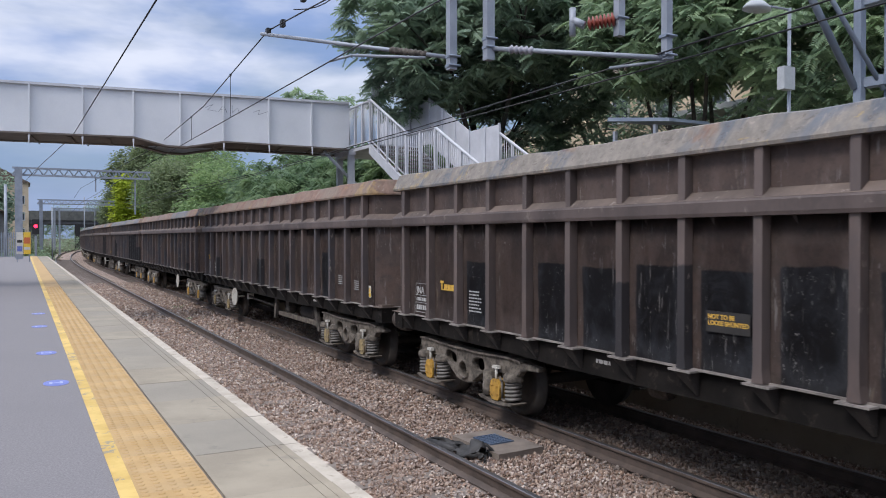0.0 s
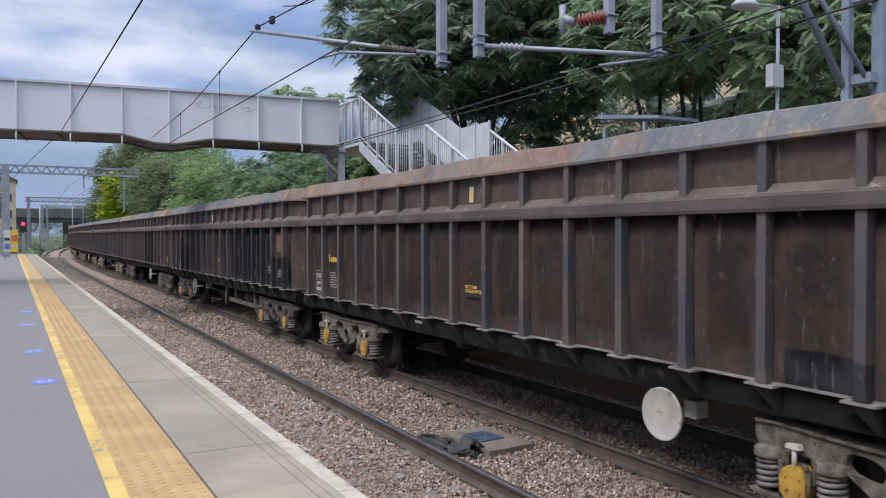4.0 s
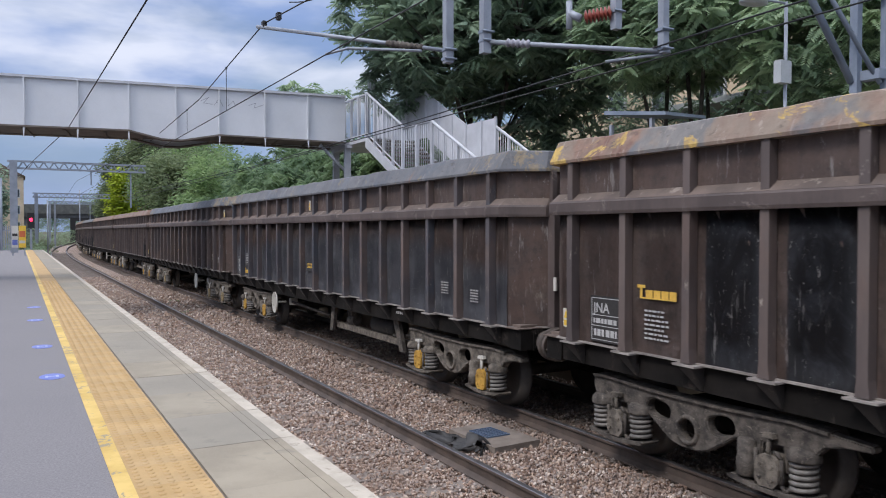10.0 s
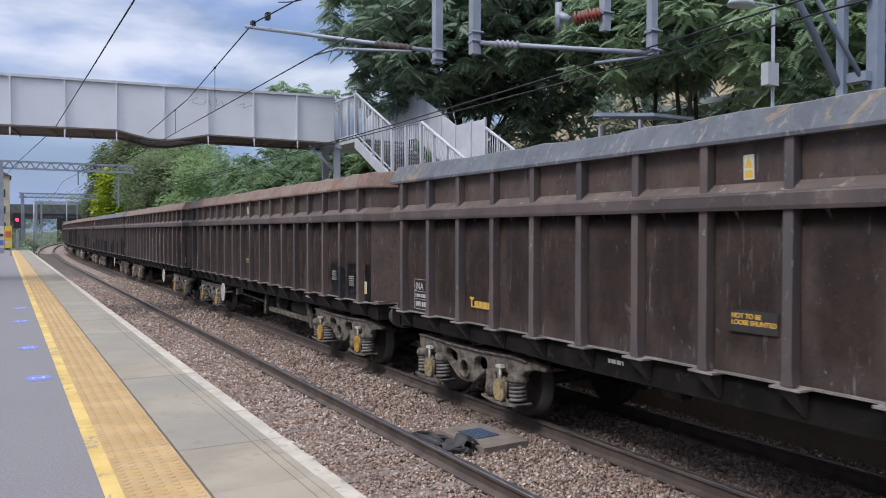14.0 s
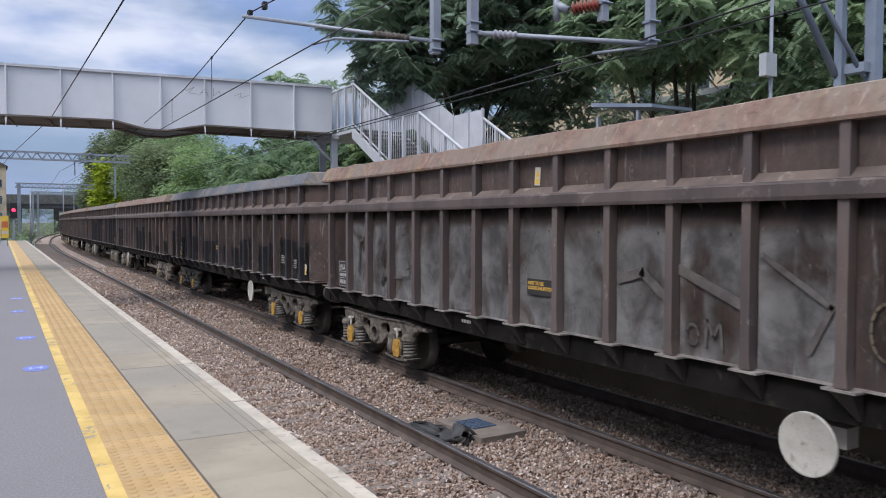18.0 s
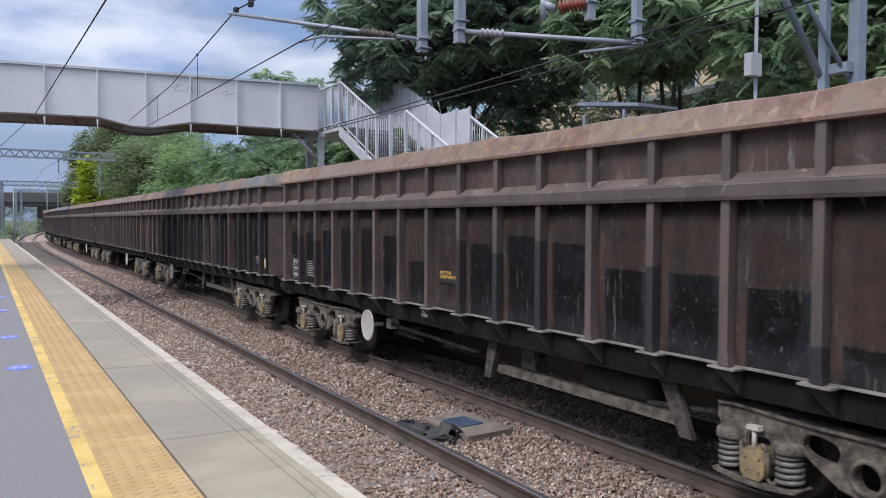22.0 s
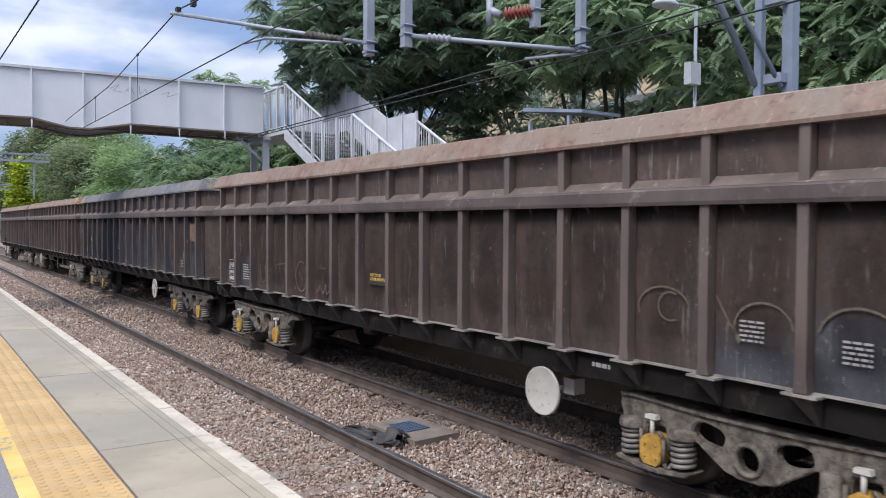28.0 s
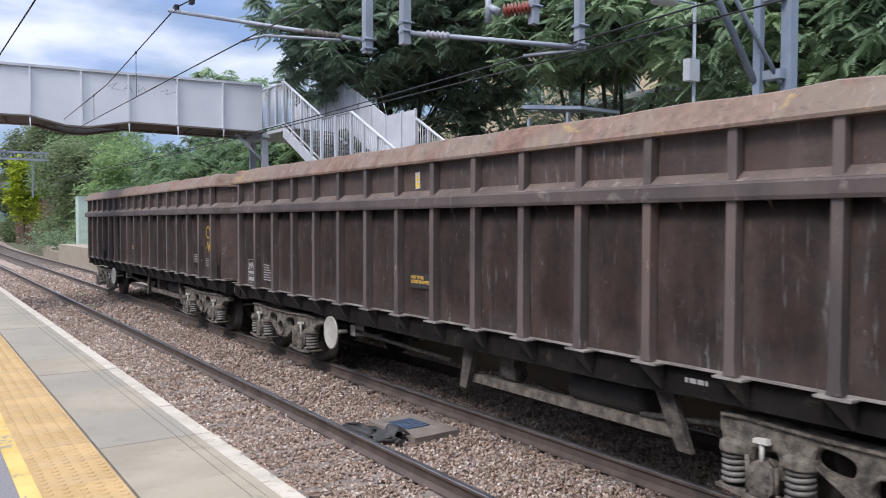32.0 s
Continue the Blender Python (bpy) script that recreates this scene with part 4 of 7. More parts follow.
def tub_meshes():
    me = {}
    bm = B()
    g = [[bm.verts.new((0.0, -0.352 + 0.704 * j / 4, 1.33 * i / 5)) for j in range(5)] for i in range(6)]
    for i in range(5):
        for j in range(4):
            bm.faces.new((g[i][j], g[i][j + 1], g[i + 1][j + 1], g[i + 1][j])).smooth = True
    for v in bm.verts:
        v.co.x += 0.012 * noise.noise(v.co * 2.1) + 0.010 * (1 - (v.co.y / 0.352) ** 2)
    bmesh.ops.solidify(bm, geom=bm.faces, thickness=0.02)
    me["panel"] = mesh_of("panel", bm, M_SHEET)
    bm = B()
    box(bm, -0.01, 0.012, -0.352, 0.352, 0, 0.335)
    me["upper_panel"] = mesh_of("upper_panel", bm, M_SHEET)
    bm = B()
    # lower stiffener: a flat-fronted channel that widens at its foot
    prism(bm, [(-0.055, 0.0), (-0.042, 0.12), (-0.042, 1.335), (0.042, 1.335), (0.042, 0.12), (0.055, 0.0)], -0.10, 0.0, "x")
    soften(bm, 0.008)
    me["stiffener"] = mesh_of("stiffener", bm, M_STIFF)
    bm = B()
    v = prism(bm, [(-0.040, 0.0), (-0.040, 0.43), (0.040, 0.43), (0.040, 0.0)], -0.095, 0.0, "x")
    soften(bm, 0.007)
    me["upper_stiffener"] = mesh_of("upper_stiffener", bm, M_STIFF)
    bm = B()
    # worn foot plate under a stiffener, and its gusset down to the sill
    box(bm, -0.125, 0.03, -0.13, 0.13, -0.006, 0.012)
    me["foot"] = mesh_of("foot_plate", bm, M_LIP)
    bm = B()
    # a folded bracket that narrows downwards and inwards
    q = [bm.verts.new(p) for p in ((-0.110, -0.09, 0), (-0.110, 0.09, 0), (0.06, 0.09, 0), (0.06, -0.09, 0), (0.02, -0.085, -0.215), (0.02, -0.06, -0.215), (0.07, -0.06, -0.215), (0.07, -0.085, -0.215))]
    for f in ((0, 1, 2, 3), (7, 6, 5, 4), (0, 4, 5, 1), (1, 5, 6, 2), (2, 6, 7, 3), (3, 7, 4, 0)):
        bm.faces.new([q[i] for i in f])
    bmesh.ops.recalc_face_normals(bm, faces=bm.faces)
    soften(bm, 0.008)
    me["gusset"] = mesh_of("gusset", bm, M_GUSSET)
    bm = B()
    hoop(bm, [(HW + 0.02, MID0), (HW + 0.03, MID0 + 0.03), (HW + 0.03, MID1 - 0.02), (HW + 0.01, MID1), (WALL - 0.02, MID1), (WALL - 0.02, MID0)])
    me["mid_rail"] = mesh_of("waist_rail", bm, M_RIB)
    bm = B()
    hoop(bm, [(HW + 0.005, MID1 + 0.002), (WALL + 0.003, MID1 + 0.085), (WALL - 0.03, MID1 + 0.085), (WALL - 0.03, MID1 + 0.002)])
    me["ledge"] = mesh_of("sloping_ledge", bm, M_LEDGE)
    for i in range(4):
        bm = B()
        hoop(bm, [(WALL - 0.02, RIM0), (HW + 0.015, RIM0), (HW + 0.02, RIM0 + 0.03), (WALL + 0.01, RIM1 - 0.015), (WALL - 0.03, RIM1), (WALL - 0.10, RIM1 - 0.01), (WALL - 0.10, RIM0 + 0.05)], True, 0.014, i + 3, 34)
        me["rim%d" % i] = mesh_of("rim", bm, M_RIM)
    bm = B()
    # side sheet behind the stiffeners on the far side, the two ends with their cut corners
    for w, z0, z1 in ((WALL, FLOOR, MID0 + 0.02), (WALL, MID1, RIM0 + 0.02)):
        hoop(bm, [(w - 0.012, z0), (w - 0.012, z1), (w - 0.06, z1), (w - 0.06, z0)])
    me["tub"] = mesh_of("tub_shell", bm, M_SHEET)
    bm = B()
    hoop(bm, [(WALL + 0.028, FLOOR - 0.012), (WALL + 0.028, FLOOR + 0.006), (WALL - 0.01, FLOOR + 0.006), (WALL - 0.01, FLOOR - 0.012)])
    me["lip"] = mesh_of("floor_lip", bm, M_LIP)
    bm = B()
    box(bm, -WALL + 0.05, WALL - 0.05, FRONT - 0.2, REAR + 0.2, FLOOR - 0.02, FLOOR + 0.03)
    me["floor"] = mesh_of("floor_plate", bm, M_LEDGE)
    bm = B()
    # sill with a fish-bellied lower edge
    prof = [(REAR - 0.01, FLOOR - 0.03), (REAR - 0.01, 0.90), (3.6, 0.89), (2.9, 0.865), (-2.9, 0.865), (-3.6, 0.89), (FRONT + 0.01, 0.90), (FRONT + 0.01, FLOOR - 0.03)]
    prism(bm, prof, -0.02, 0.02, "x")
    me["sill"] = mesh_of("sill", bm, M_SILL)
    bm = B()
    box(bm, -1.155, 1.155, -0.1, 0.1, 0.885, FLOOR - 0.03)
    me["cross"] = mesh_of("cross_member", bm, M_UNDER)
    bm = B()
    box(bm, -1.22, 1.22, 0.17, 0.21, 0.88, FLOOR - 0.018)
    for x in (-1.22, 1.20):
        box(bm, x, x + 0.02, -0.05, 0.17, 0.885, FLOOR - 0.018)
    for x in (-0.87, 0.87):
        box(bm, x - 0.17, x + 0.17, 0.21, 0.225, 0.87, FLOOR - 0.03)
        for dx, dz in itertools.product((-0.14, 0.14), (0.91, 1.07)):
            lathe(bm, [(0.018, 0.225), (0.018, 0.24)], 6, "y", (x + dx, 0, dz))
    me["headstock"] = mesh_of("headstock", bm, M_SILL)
    bm = B()
    # floor plate that squares off the cut corners
    box(bm, -1.26, 1.26, -0.06, 0.215, FLOOR - 0.017, FLOOR - 0.013)
    box(bm, -1.27, 1.27, -0.06, 0.22, FLOOR - 0.0125, FLOOR - 0.002)
    me["end_plate"] = mesh_of("end_plate", bm, M_LEDGE)
    bm = B()
    lathe(bm, [(0.135, 0.16), (0.135, 0.18), (0.112, 0.185), (0.118, 0.345), (0.10, 0.352), (0.10, 0.375), (0.05, 0.378)], 20, "y")
    # the head: a wide oval plate with a thick rim and ribs behind it
    old = set(bm.verts)
    lathe(bm, [(0.10, 0.372), (0.195, 0.376), (0.205, 0.362), (0.222, 0.362), (0.226, 0.385), (0.218, 0.402), (0.12, 0.410)], 28, "y")
    for v in bm.verts:
        if v not in old:
            v.co.x *= 1.15
            v.co.z *= 0.88
    for i in range(6):
        a = math.pi * i / 3 + 0.25
        tube(bm, (0.10 * math.cos(a), 0.36, 0.09 * math.sin(a)), (0.22 * math.cos(a), 0.372, 0.17 * math.sin(a)), 0.014, 5)
    me["buffer"] = mesh_of("buffer", bm, M_BUFFER)
    bm = B()
    # upright post on an end: its head slopes back on to the waist rail
    prism(bm, [(0, FLOOR), (0.13, FLOOR), (0.13, MID0 + 0.01), (0.045, MID1 + 0.012), (0, MID1 + 0.012)], -0.062, 0.062, "x")
    soften(bm, 0.008)
    me["posts"] = mesh_of("end_post", bm, M_RIB)
    bm = B()
    box(bm, -0.032, 0.032, -0.02, 0.05, MID1 + 0.01, RIM0 + 0.01)
    soften(bm, 0.006)
    me["upper_post"] = mesh_of("upper_end_post", bm, M_RIB)
    bm = B()
    lathe(bm, [(0.02, -0.03), (0.225, -0.012), (0.238, -0.02), (0.24, 0.01), (0.225, 0.012), (0.035, 0.006), (0.03, 0.05)], 32, "x")
    me["disc"] = mesh_of("brake_wheel", bm, M_DISC)
    bm = B()
    ring = []
    for i in range(32):
        t = 2 * math.pi * i / 32
        ring.append([bm.verts.new((0.018 * math.cos(p), (0.222 + 0.018 * math.sin(p)) * math.cos(t), (0.222 + 0.018 * math.sin(p)) * math.sin(t))) for p in (0, 1.57, 3.14, 4.71)])
    for i in range(32):
        for j in range(4):
            bm.faces.new((ring[i][j], ring[(i + 1) % 32][j], ring[(i + 1) % 32][(j + 1) % 4], ring[i][(j + 1) % 4]))
    for i in range(5):
        t = 2 * math.pi * i / 5 + 0.3
        tube(bm, (0, 0, 0), (0, 0.215 * math.cos(t), 0.215 * math.sin(t)), 0.02, 6)
    lathe(bm, [(0.045, -0.03), (0.045, 0.03)], 12, "x")
    me["spoked"] = mesh_of("spoked_brake_wheel", bm, M_DISC)
    bm = B()
    loops = [[bm.verts.new((-0.012, 0.238 * math.cos(2 * math.pi * i / 32), 0.238 * math.sin(2 * math.pi * i / 32))) for i in range(32)]]
    for q in range(4):
        cy, cz = 0.13 * math.cos(math.pi * (q / 2 + 0.25)), 0.13 * math.sin(math.pi * (q / 2 + 0.25))
        loops.append([bm.verts.new((-0.012, cy + 0.058 * math.cos(2 * math.pi * i / 12), cz + 0.058 * math.sin(2 * math.pi * i / 12))) for i in range(12)])
    edges = [bm.edges.new((lp[i], lp[(i + 1) % len(lp)])) for lp in loops for i in range(len(lp))]
    bmesh.ops.triangle_fill(bm, use_beauty=True, edges=edges)
    ext = bmesh.ops.extrude_face_region(bm, geom=list(bm.faces))
    bmesh.ops.translate(bm, vec=(0.024, 0, 0), verts=[v for v in ext["geom"] if isinstance(v, bmesh.types.BMVert)])
    lathe(bm, [(0.04, -0.035), (0.04, 0.03)], 12, "x")
    me["holed"] = mesh_of("holed_brake_wheel", bm, M_DISC)
    # brake gear and air reservoir hung under the middle
    bm = B()
    prism(bm, [(-0.10, 0.86), (0.10, 0.86), (0.19, 0.36), (0.06, 0.36)], -1.06, -1.0, "x")
    me["hanger_a"] = mesh_of("hanger_leg", bm, M_BOGIE_DARK)
    bm = B()
    prism(bm, [(-0.10, 0.86), (0.10, 0.86), (-0.16, 0.36), (-0.30, 0.36)], -1.06, -1.0, "x")
    me["hanger_b"] = mesh_of("hanger_leg", bm, M_BOGIE_DARK)
    bm = B()
    box(bm, -0.98, -0.90, -2.4, 0.7, 0.43, 0.53)
    soften(bm, 0.01)
    me["bar"] = mesh_of("brake_bar", bm, M_BOGIE)
    bm = B()
    lathe(bm, [(0.03, -0.52), (0.14, -0.49), (0.175, -0.42), (0.175, 0.42), (0.14, 0.49), (0.03, 0.52)], 18, "y", (-0.80, -1.45, 0.66))
    me["tank"] = mesh_of("air_reservoir", bm, M_GUSSET)
    bm = B()
    lathe(bm, [(0.09, -0.14), (0.11, -0.10), (0.11, 0.10), (0.09, 0.14)], 14, "y", (-0.85, -0.30, 0.62))
    box(bm, -0.95, -0.75, -0.42, -0.18, 0.70, 0.85)
    me["valve"] = mesh_of("brake_valve", bm, M_BOGIE_DARK)
    bm = B()
    tube(bm, (-0.92, 3.2, 0.68), (-0.92, 0.6, 0.60), 0.03, 8)
    me["pipe_b"] = mesh_of("brake_pipe", bm, M_BOGIE_DARK)
    bm = B()
    tube(bm, (-0.92, -2.4, 0.55), (-0.92, -3.6, 0.68), 0.03, 8)
    me["pipe"] = mesh_of("brake_pipe", bm, M_BOGIE_DARK)
    bm = B()
    box(bm, -0.95, -0.80, 3.55, 3.70, 0.62, 0.78)
    tube(bm, (-1.05, 3.62, 0.70), (-1.30, 3.62, 0.70), 0.025, 8)
    me["spindle"] = mesh_of("brake_spindle", bm, M_PALE)
    return me


TM = tub_meshes()


def text_mesh(name, body, size, material):
    """Lettering as a thin mesh that stands in the y-z plane and reads from the platform side."""
    cu = bpy.data.curves.new(name, "FONT")
    cu.body, cu.size, cu.extrude, cu.offset = body, size, 0.0012, 0.0018
    cu.align_x = "LEFT"
    tmp = new("lettering_draft", cu)
    me = bpy.data.meshes.new_from_object(tmp.evaluated_get(bpy.context.evaluated_depsgraph_get()))
    bpy.data.objects.remove(tmp)
    me.name = name
    me.transform(Matrix(((0, 0, -1, 0), (-1, 0, 0, 0), (0, 1, 0, 0), (0, 0, 0, 1))))
    me.materials.clear()
    me.materials.append(material)
    return me


T_JNA = text_mesh("type_code", "JNA", 0.14, M_WHITE)
T_TEST = text_mesh("test_point_lettering", "TEST\nPOINT", 0.062, M_DATA)
T_SHUNT = text_mesh("shunting_notice", "NOT TO BE\nLOOSE SHUNTED", 0.054, M_BRANDY)


def bars(rows, material, name, y0=0.0):
    """Lines of lettering too small to read: (from, to, height, thickness) in the y-z plane; y runs to the reader's left."""
    bm = B()
    rng = random.Random(len(rows))
    for a, b, z, h in rows:
        p = a
        while p < b - 0.01:
            q = min(p + rng.uniform(0.025, 0.07), b)
            box(bm, -0.002, 0.0, -q, -p, z, z + h)
            p = q + 0.014
    return mesh_of(name, bm, material)


def frame_lines(w, h, cuts, t=0.007):
    bm = B()
    box(bm, -0.0016, 0, -w, 0, 0, t)
    box(bm, -0.0016, 0, -w, 0, h - t, h)
    box(bm, -0.0016, 0, -t, 0, t, h - t)
    box(bm, -0.0016, 0, -w, -w + t, t, h - t)
    for c in cuts:
        box(bm, -0.0016, 0, -w + t, -t, c, c + t)
    return mesh_of("label_frame", bm, M_WHITE)


L_FRAME = frame_lines(0.43, 0.43, (0.14, 0.25))
L_NUM = bars([(0.04, 0.19, 0.04, 0.07), (0.22, 0.40, 0.04, 0.07), (0.03, 0.40, 0.17, 0.05)], M_WHITE, "number_print")
L_SMALL = bars([(0.0, 0.31 - 0.06 * (i == 0) - 0.05 * (i % 3 == 1), 0.30 - 0.043 * i, 0.018) for i in range(7)], M_WHITE, "address_print")
L_SILL = bars([(0.0, 0.22, 0.0, 0.04)], M_DATA, "sill_print")
L_PLATE = bars([(0.0, 0.20, 0.16 - 0.036 * i, 0.017) for i in range(5)], M_DATA, "data_print")
bm = B()
# a tall first stroke with a cross bar, then a row of blocks on one base line
blocks = [(0.0, 0.10), (0.035, 0.10), (0.035, 0.0)]
for a in (0.115, 0.215, 0.315, 0.415):
    blocks += [(a + 0.085, 0.0)] if a > 0.4 else []
blocks += [(0.50, 0.085)]
for a in (0.415, 0.315, 0.215, 0.115):
    blocks += [(a, 0.085), (a, 0.014), (a - 0.012, 0.014), (a - 0.012, 0.085)] if a > 0.2 else [(a, 0.085), (a, 0.014), (0.068, 0.014), (0.068, 0.10), (0.105, 0.10), (0.105, 0.13), (0.0, 0.13)]
prism(bm, [(-y, z) for y, z in blocks], -0.002, 0.0, "x")
bmesh.ops.recalc_face_normals(bm, faces=bm.faces)
L_BRAND = mesh_of("brand_mark", bm, M_BRANDY)
bm = B()
box(bm, -0.003, 0, -0.10, 0, 0, 0.20)
L_STICK = mesh_of("warning_sticker", bm, M_PALE)
bm = B()
prism(bm, [(-0.092, 0.095), (-0.008, 0.095), (-0.05, 0.185)], -0.0015, 0.0, "x")
L_STICKT = mesh_of("warning_triangle", bm, M_STICKER)
bm = B()
box(bm, -0.0015, 0, -0.088, -0.012, 0.015, 0.075)
L_STICKB = mesh_of("yellow_panel", bm, M_STICKER)
bm = B()
box(bm, -0.003, 0, -0.46, 0, 0, 0.18)
L_BACK = mesh_of("notice_ground", bm, M_LABELDARK)
bm = B()
box(bm, -0.003, 0, -0.47, 0, 0, 0.47)
L_GROUND = mesh_of("label_ground", bm, M_LABELDARK)
bm = B()
box(bm, -0.02, 0, -0.045, 0, 0, 0.16)
L_LAMPBR = mesh_of("lamp_bracket", bm, M_PALE)


def sprayed(points, width, name, material):
    """A sprayed stroke on the side sheet through (y, z) points."""
    bm = B()
    pts = [Vector((0, -y, z)) for y, z in points]
    for a, b in zip(pts, pts[1:]):
        d = (b - a).normalized()
        n = Vector((0, -d.z, d.y)) * width / 2
        v = [bm.verts.new(p + s + Vector((x, 0, 0))) for x in (-0.0015, 0.0) for p, s in ((a - d * width * 0.3, n), (b + d * width * 0.3, n), (b + d * width * 0.3, -n), (a - d * width * 0.3, -n))]
        for f in ((0, 1, 2, 3), (7, 6, 5, 4), (0, 4, 5, 1), (1, 5, 6, 2), (2, 6, 7, 3), (3, 7, 4, 0)):
            bm.faces.new([v[i] for i in f])
    return mesh_of(name, bm, material)


SIDE_X = -WALL - 0.012
# where a wagon carries its data panels: bay, distance from the stiffener, height
TEST_Y = 1.2
DATA_AT = {2: ((15, 0.30, 0.20),), 4: ((15, 0.40, 0.36), (15, 0.22, 0.10)), 10: (), 11: ((15, 0.30, 0.20),), 12: (), 14: ((14, 0.42, 0.34), (14, 0.22, 0.16)), 15: ((15, 0.45, 0.30),)}


def wagon(k, spec):
    """One bogie box wagon. spec: dark (heights of the black paint by bay), silver, rust, rim, brake wheel, bogie tone, axleboxes, label."""
    w = thing("box_wagon", spec["label"], "freight wagon", "wagons of the train")
    rng = random.Random(100 + k)
    tub = put("tub_shell", TM["tub"], w)
    tub.color = (0, 0, spec["rust"], 1)
    put("floor_plate", TM["floor"], w)
    for x in (-1.18, -0.19, 0.19, 1.18):
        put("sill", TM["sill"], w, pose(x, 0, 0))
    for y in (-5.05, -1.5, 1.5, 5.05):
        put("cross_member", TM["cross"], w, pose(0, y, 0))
    for y, turn in ((6.80, 0), (-6.74, 180)):
        put("headstock", TM["headstock"], w, pose(0, y, 0, 0, 0, turn))
        put("end_plate", TM["end_plate"], w, pose(0, y, 0, 0, 0, turn), "dusty plate under the cut corners")
    for y, turn in ((REAR + TIP - 0.02, 0), (FRONT - TIP + 0.02, 180)):
        for x in (-0.80, -0.27, 0.27, 0.80):
            put("end_post", TM["posts"], w, pose(x, y, 0, 0, 0, turn))
            put("upper_end_post", TM["upper_post"], w, pose(x, y, 0, 0, 0, turn))
    put("waist_rail", TM["mid_rail"], w)
    put("sloping_ledge", TM["ledge"], w, label="dust-covered sloping ledge")
    put("floor_lip", TM["lip"], w)
    rim = put("rim", TM["rim%d" % (k % 4)], w, label=spec["rimlabel"])
    rim.color = (spec["rim"], spec["mark"], spec["tan"], 1)
    dark, silver = spec["dark"], spec["silver"]
    for i in range(BAYS):
        y = rib_y(i) - BAY / 2
        p = put("panel", TM["panel"], w, pose(-WALL, y, FLOOR + 0.004))
        d = dark[i] if i < len(dark) else 0.0
        p.color = (d, silver[i] if i < len(silver) else 0.0, spec["rust"], 0.0 if spec["slate"] else 1.0)
        u = put("upper_panel", TM["upper_panel"], w, pose(-WALL, y, MID1 + 0.08))
        u.color = (0, 0, spec["rust"] * 0.8, 1)
    for y, d in (((rib_y(0) + REAR) / 2 + 0.02, 0), ((rib_y(16) + FRONT) / 2 - 0.02, dark[-1] if dark else 0)):
        p = put("panel", TM["panel"], w, Matrix.Translation((-WALL, y, FLOOR + 0.004)) @ Matrix.Diagonal((1, 0.34, 1, 1)))
        p.color = (d, 0, spec["rust"], 0.0 if spec["slate"] else 1.0)
    for i in range(BAYS + 1):
        y = rib_y(i)
        near = [dark[j] for j in (i - 1, i) if 0 <= j < len(dark)] or [0.0]
        up_to = min(near) if min(near) > 0.05 else max(near) * (rng.random() < 0.35)
        st = put("stiffener", TM["stiffener"], w, pose(-WALL, y, FLOOR))
        st.color = (up_to * rng.uniform(0.85, 1.1) if rng.random() < spec["ribdark"] else 0.0, spec["blue"] * rng.uniform(0.5, 1), spec["rust"] * rng.uniform(0.3, 1.5), 1)
        st = put("upper_stiffener", TM["upper_stiffener"], w, pose(-WALL - 0.002, y, RIM0 - 0.415))
        st.color = (0, spec["blue"] * rng.uniform(0.5, 1), spec["rust"] * 0.6, 1)
        put("foot_plate", TM["foot"], w, pose(-WALL, y, FLOOR - 0.02))
        put("gusset", TM["gusset"], w, pose(-WALL, y, FLOOR - 0.025))
        put("stiffener", TM["stiffener"], w, pose(WALL, y, FLOOR, 0, 0, 180)).color = (0, 0, 0.3, 1)
    for sx in (-0.87, 0.87):
        put("buffer", TM["buffer"], w, pose(sx, 6.85, 0.965))
        put("buffer", TM["buffer"], w, pose(sx, -6.79, 0.965, 0, 0, 180))
    wheels = []
    for y in (BOGIE_Y, -BOGIE_Y):
        wheels.append(add_bogie(w, y, spec["tone"], spec["boxes"]))
    yb = 2.71 if spec["wheel_at"] == "rear" else -2.93
    put("brake_wheel", TM[spec["wheel"]], w, pose(-1.31, yb, 0.68, rng.uniform(0, 60), 0, rng.uniform(-4, 4)), "white brake wheel")
    put("brake_spindle", TM["spindle"], w, pose(0, yb - 3.62, -0.02))
    if spec["wheel_at"] == "rear":
        for n, y in (("hanger_a", -0.35), ("hanger_b", -3.15), ("bar", -0.85), ("tank", -0.9), ("valve", -0.6), ("pipe", -0.4), ("pipe_b", -0.4)):
            put(TM[n].name.split(".")[0], TM[n], w, pose(0, y, 0))
    else:
        put("brake_pipe", TM["pipe"], w, pose(0.55, 0, 0.1))
        put("brake_pipe", TM["pipe_b"], w, pose(0.55, 0, 0.1))
        put("brake_valve", TM["valve"], w, pose(0.35, 2.2, 0.08))
    # lettering
    if k in (3, 4, 7, 8, 9, 14):
        put("label_ground", L_GROUND, w, pose(SIDE_X + 0.002, 6.22, FLOOR + 0.03))
    put("label_frame", L_FRAME, w, pose(SIDE_X, 6.20, FLOOR + 0.05), "white label frame")
    put("type_code", T_JNA, w, pose(SIDE_X, 6.17, FLOOR + 0.33))
    put("number_print", L_NUM, w, pose(SIDE_X, 6.20, FLOOR + 0.05))["kind"] = "stuff"
    if spec["addr"] > 0:
        put("address_print", L_SMALL, w, pose(SIDE_X, rib_y(spec["addr_bay"]) - 0.22, FLOOR + spec["addr"]))["kind"] = "stuff"
    if spec["brand"]:
        put("brand_mark", L_BRAND, w, pose(SIDE_X, rib_y(1) - spec["brand_y"], FLOOR + spec["brand"]), "yellow painted brand mark")
    if spec["notice_bay"] >= 0:
        plate = put("notice_ground", L_BACK, w, pose(SIDE_X, rib_y(spec["notice_bay"]) - 0.21, FLOOR + 0.35))
        put("shunting_notice", T_SHUNT, plate, pose(-0.004, -0.02, 0.115), "yellow painted shunting notice")
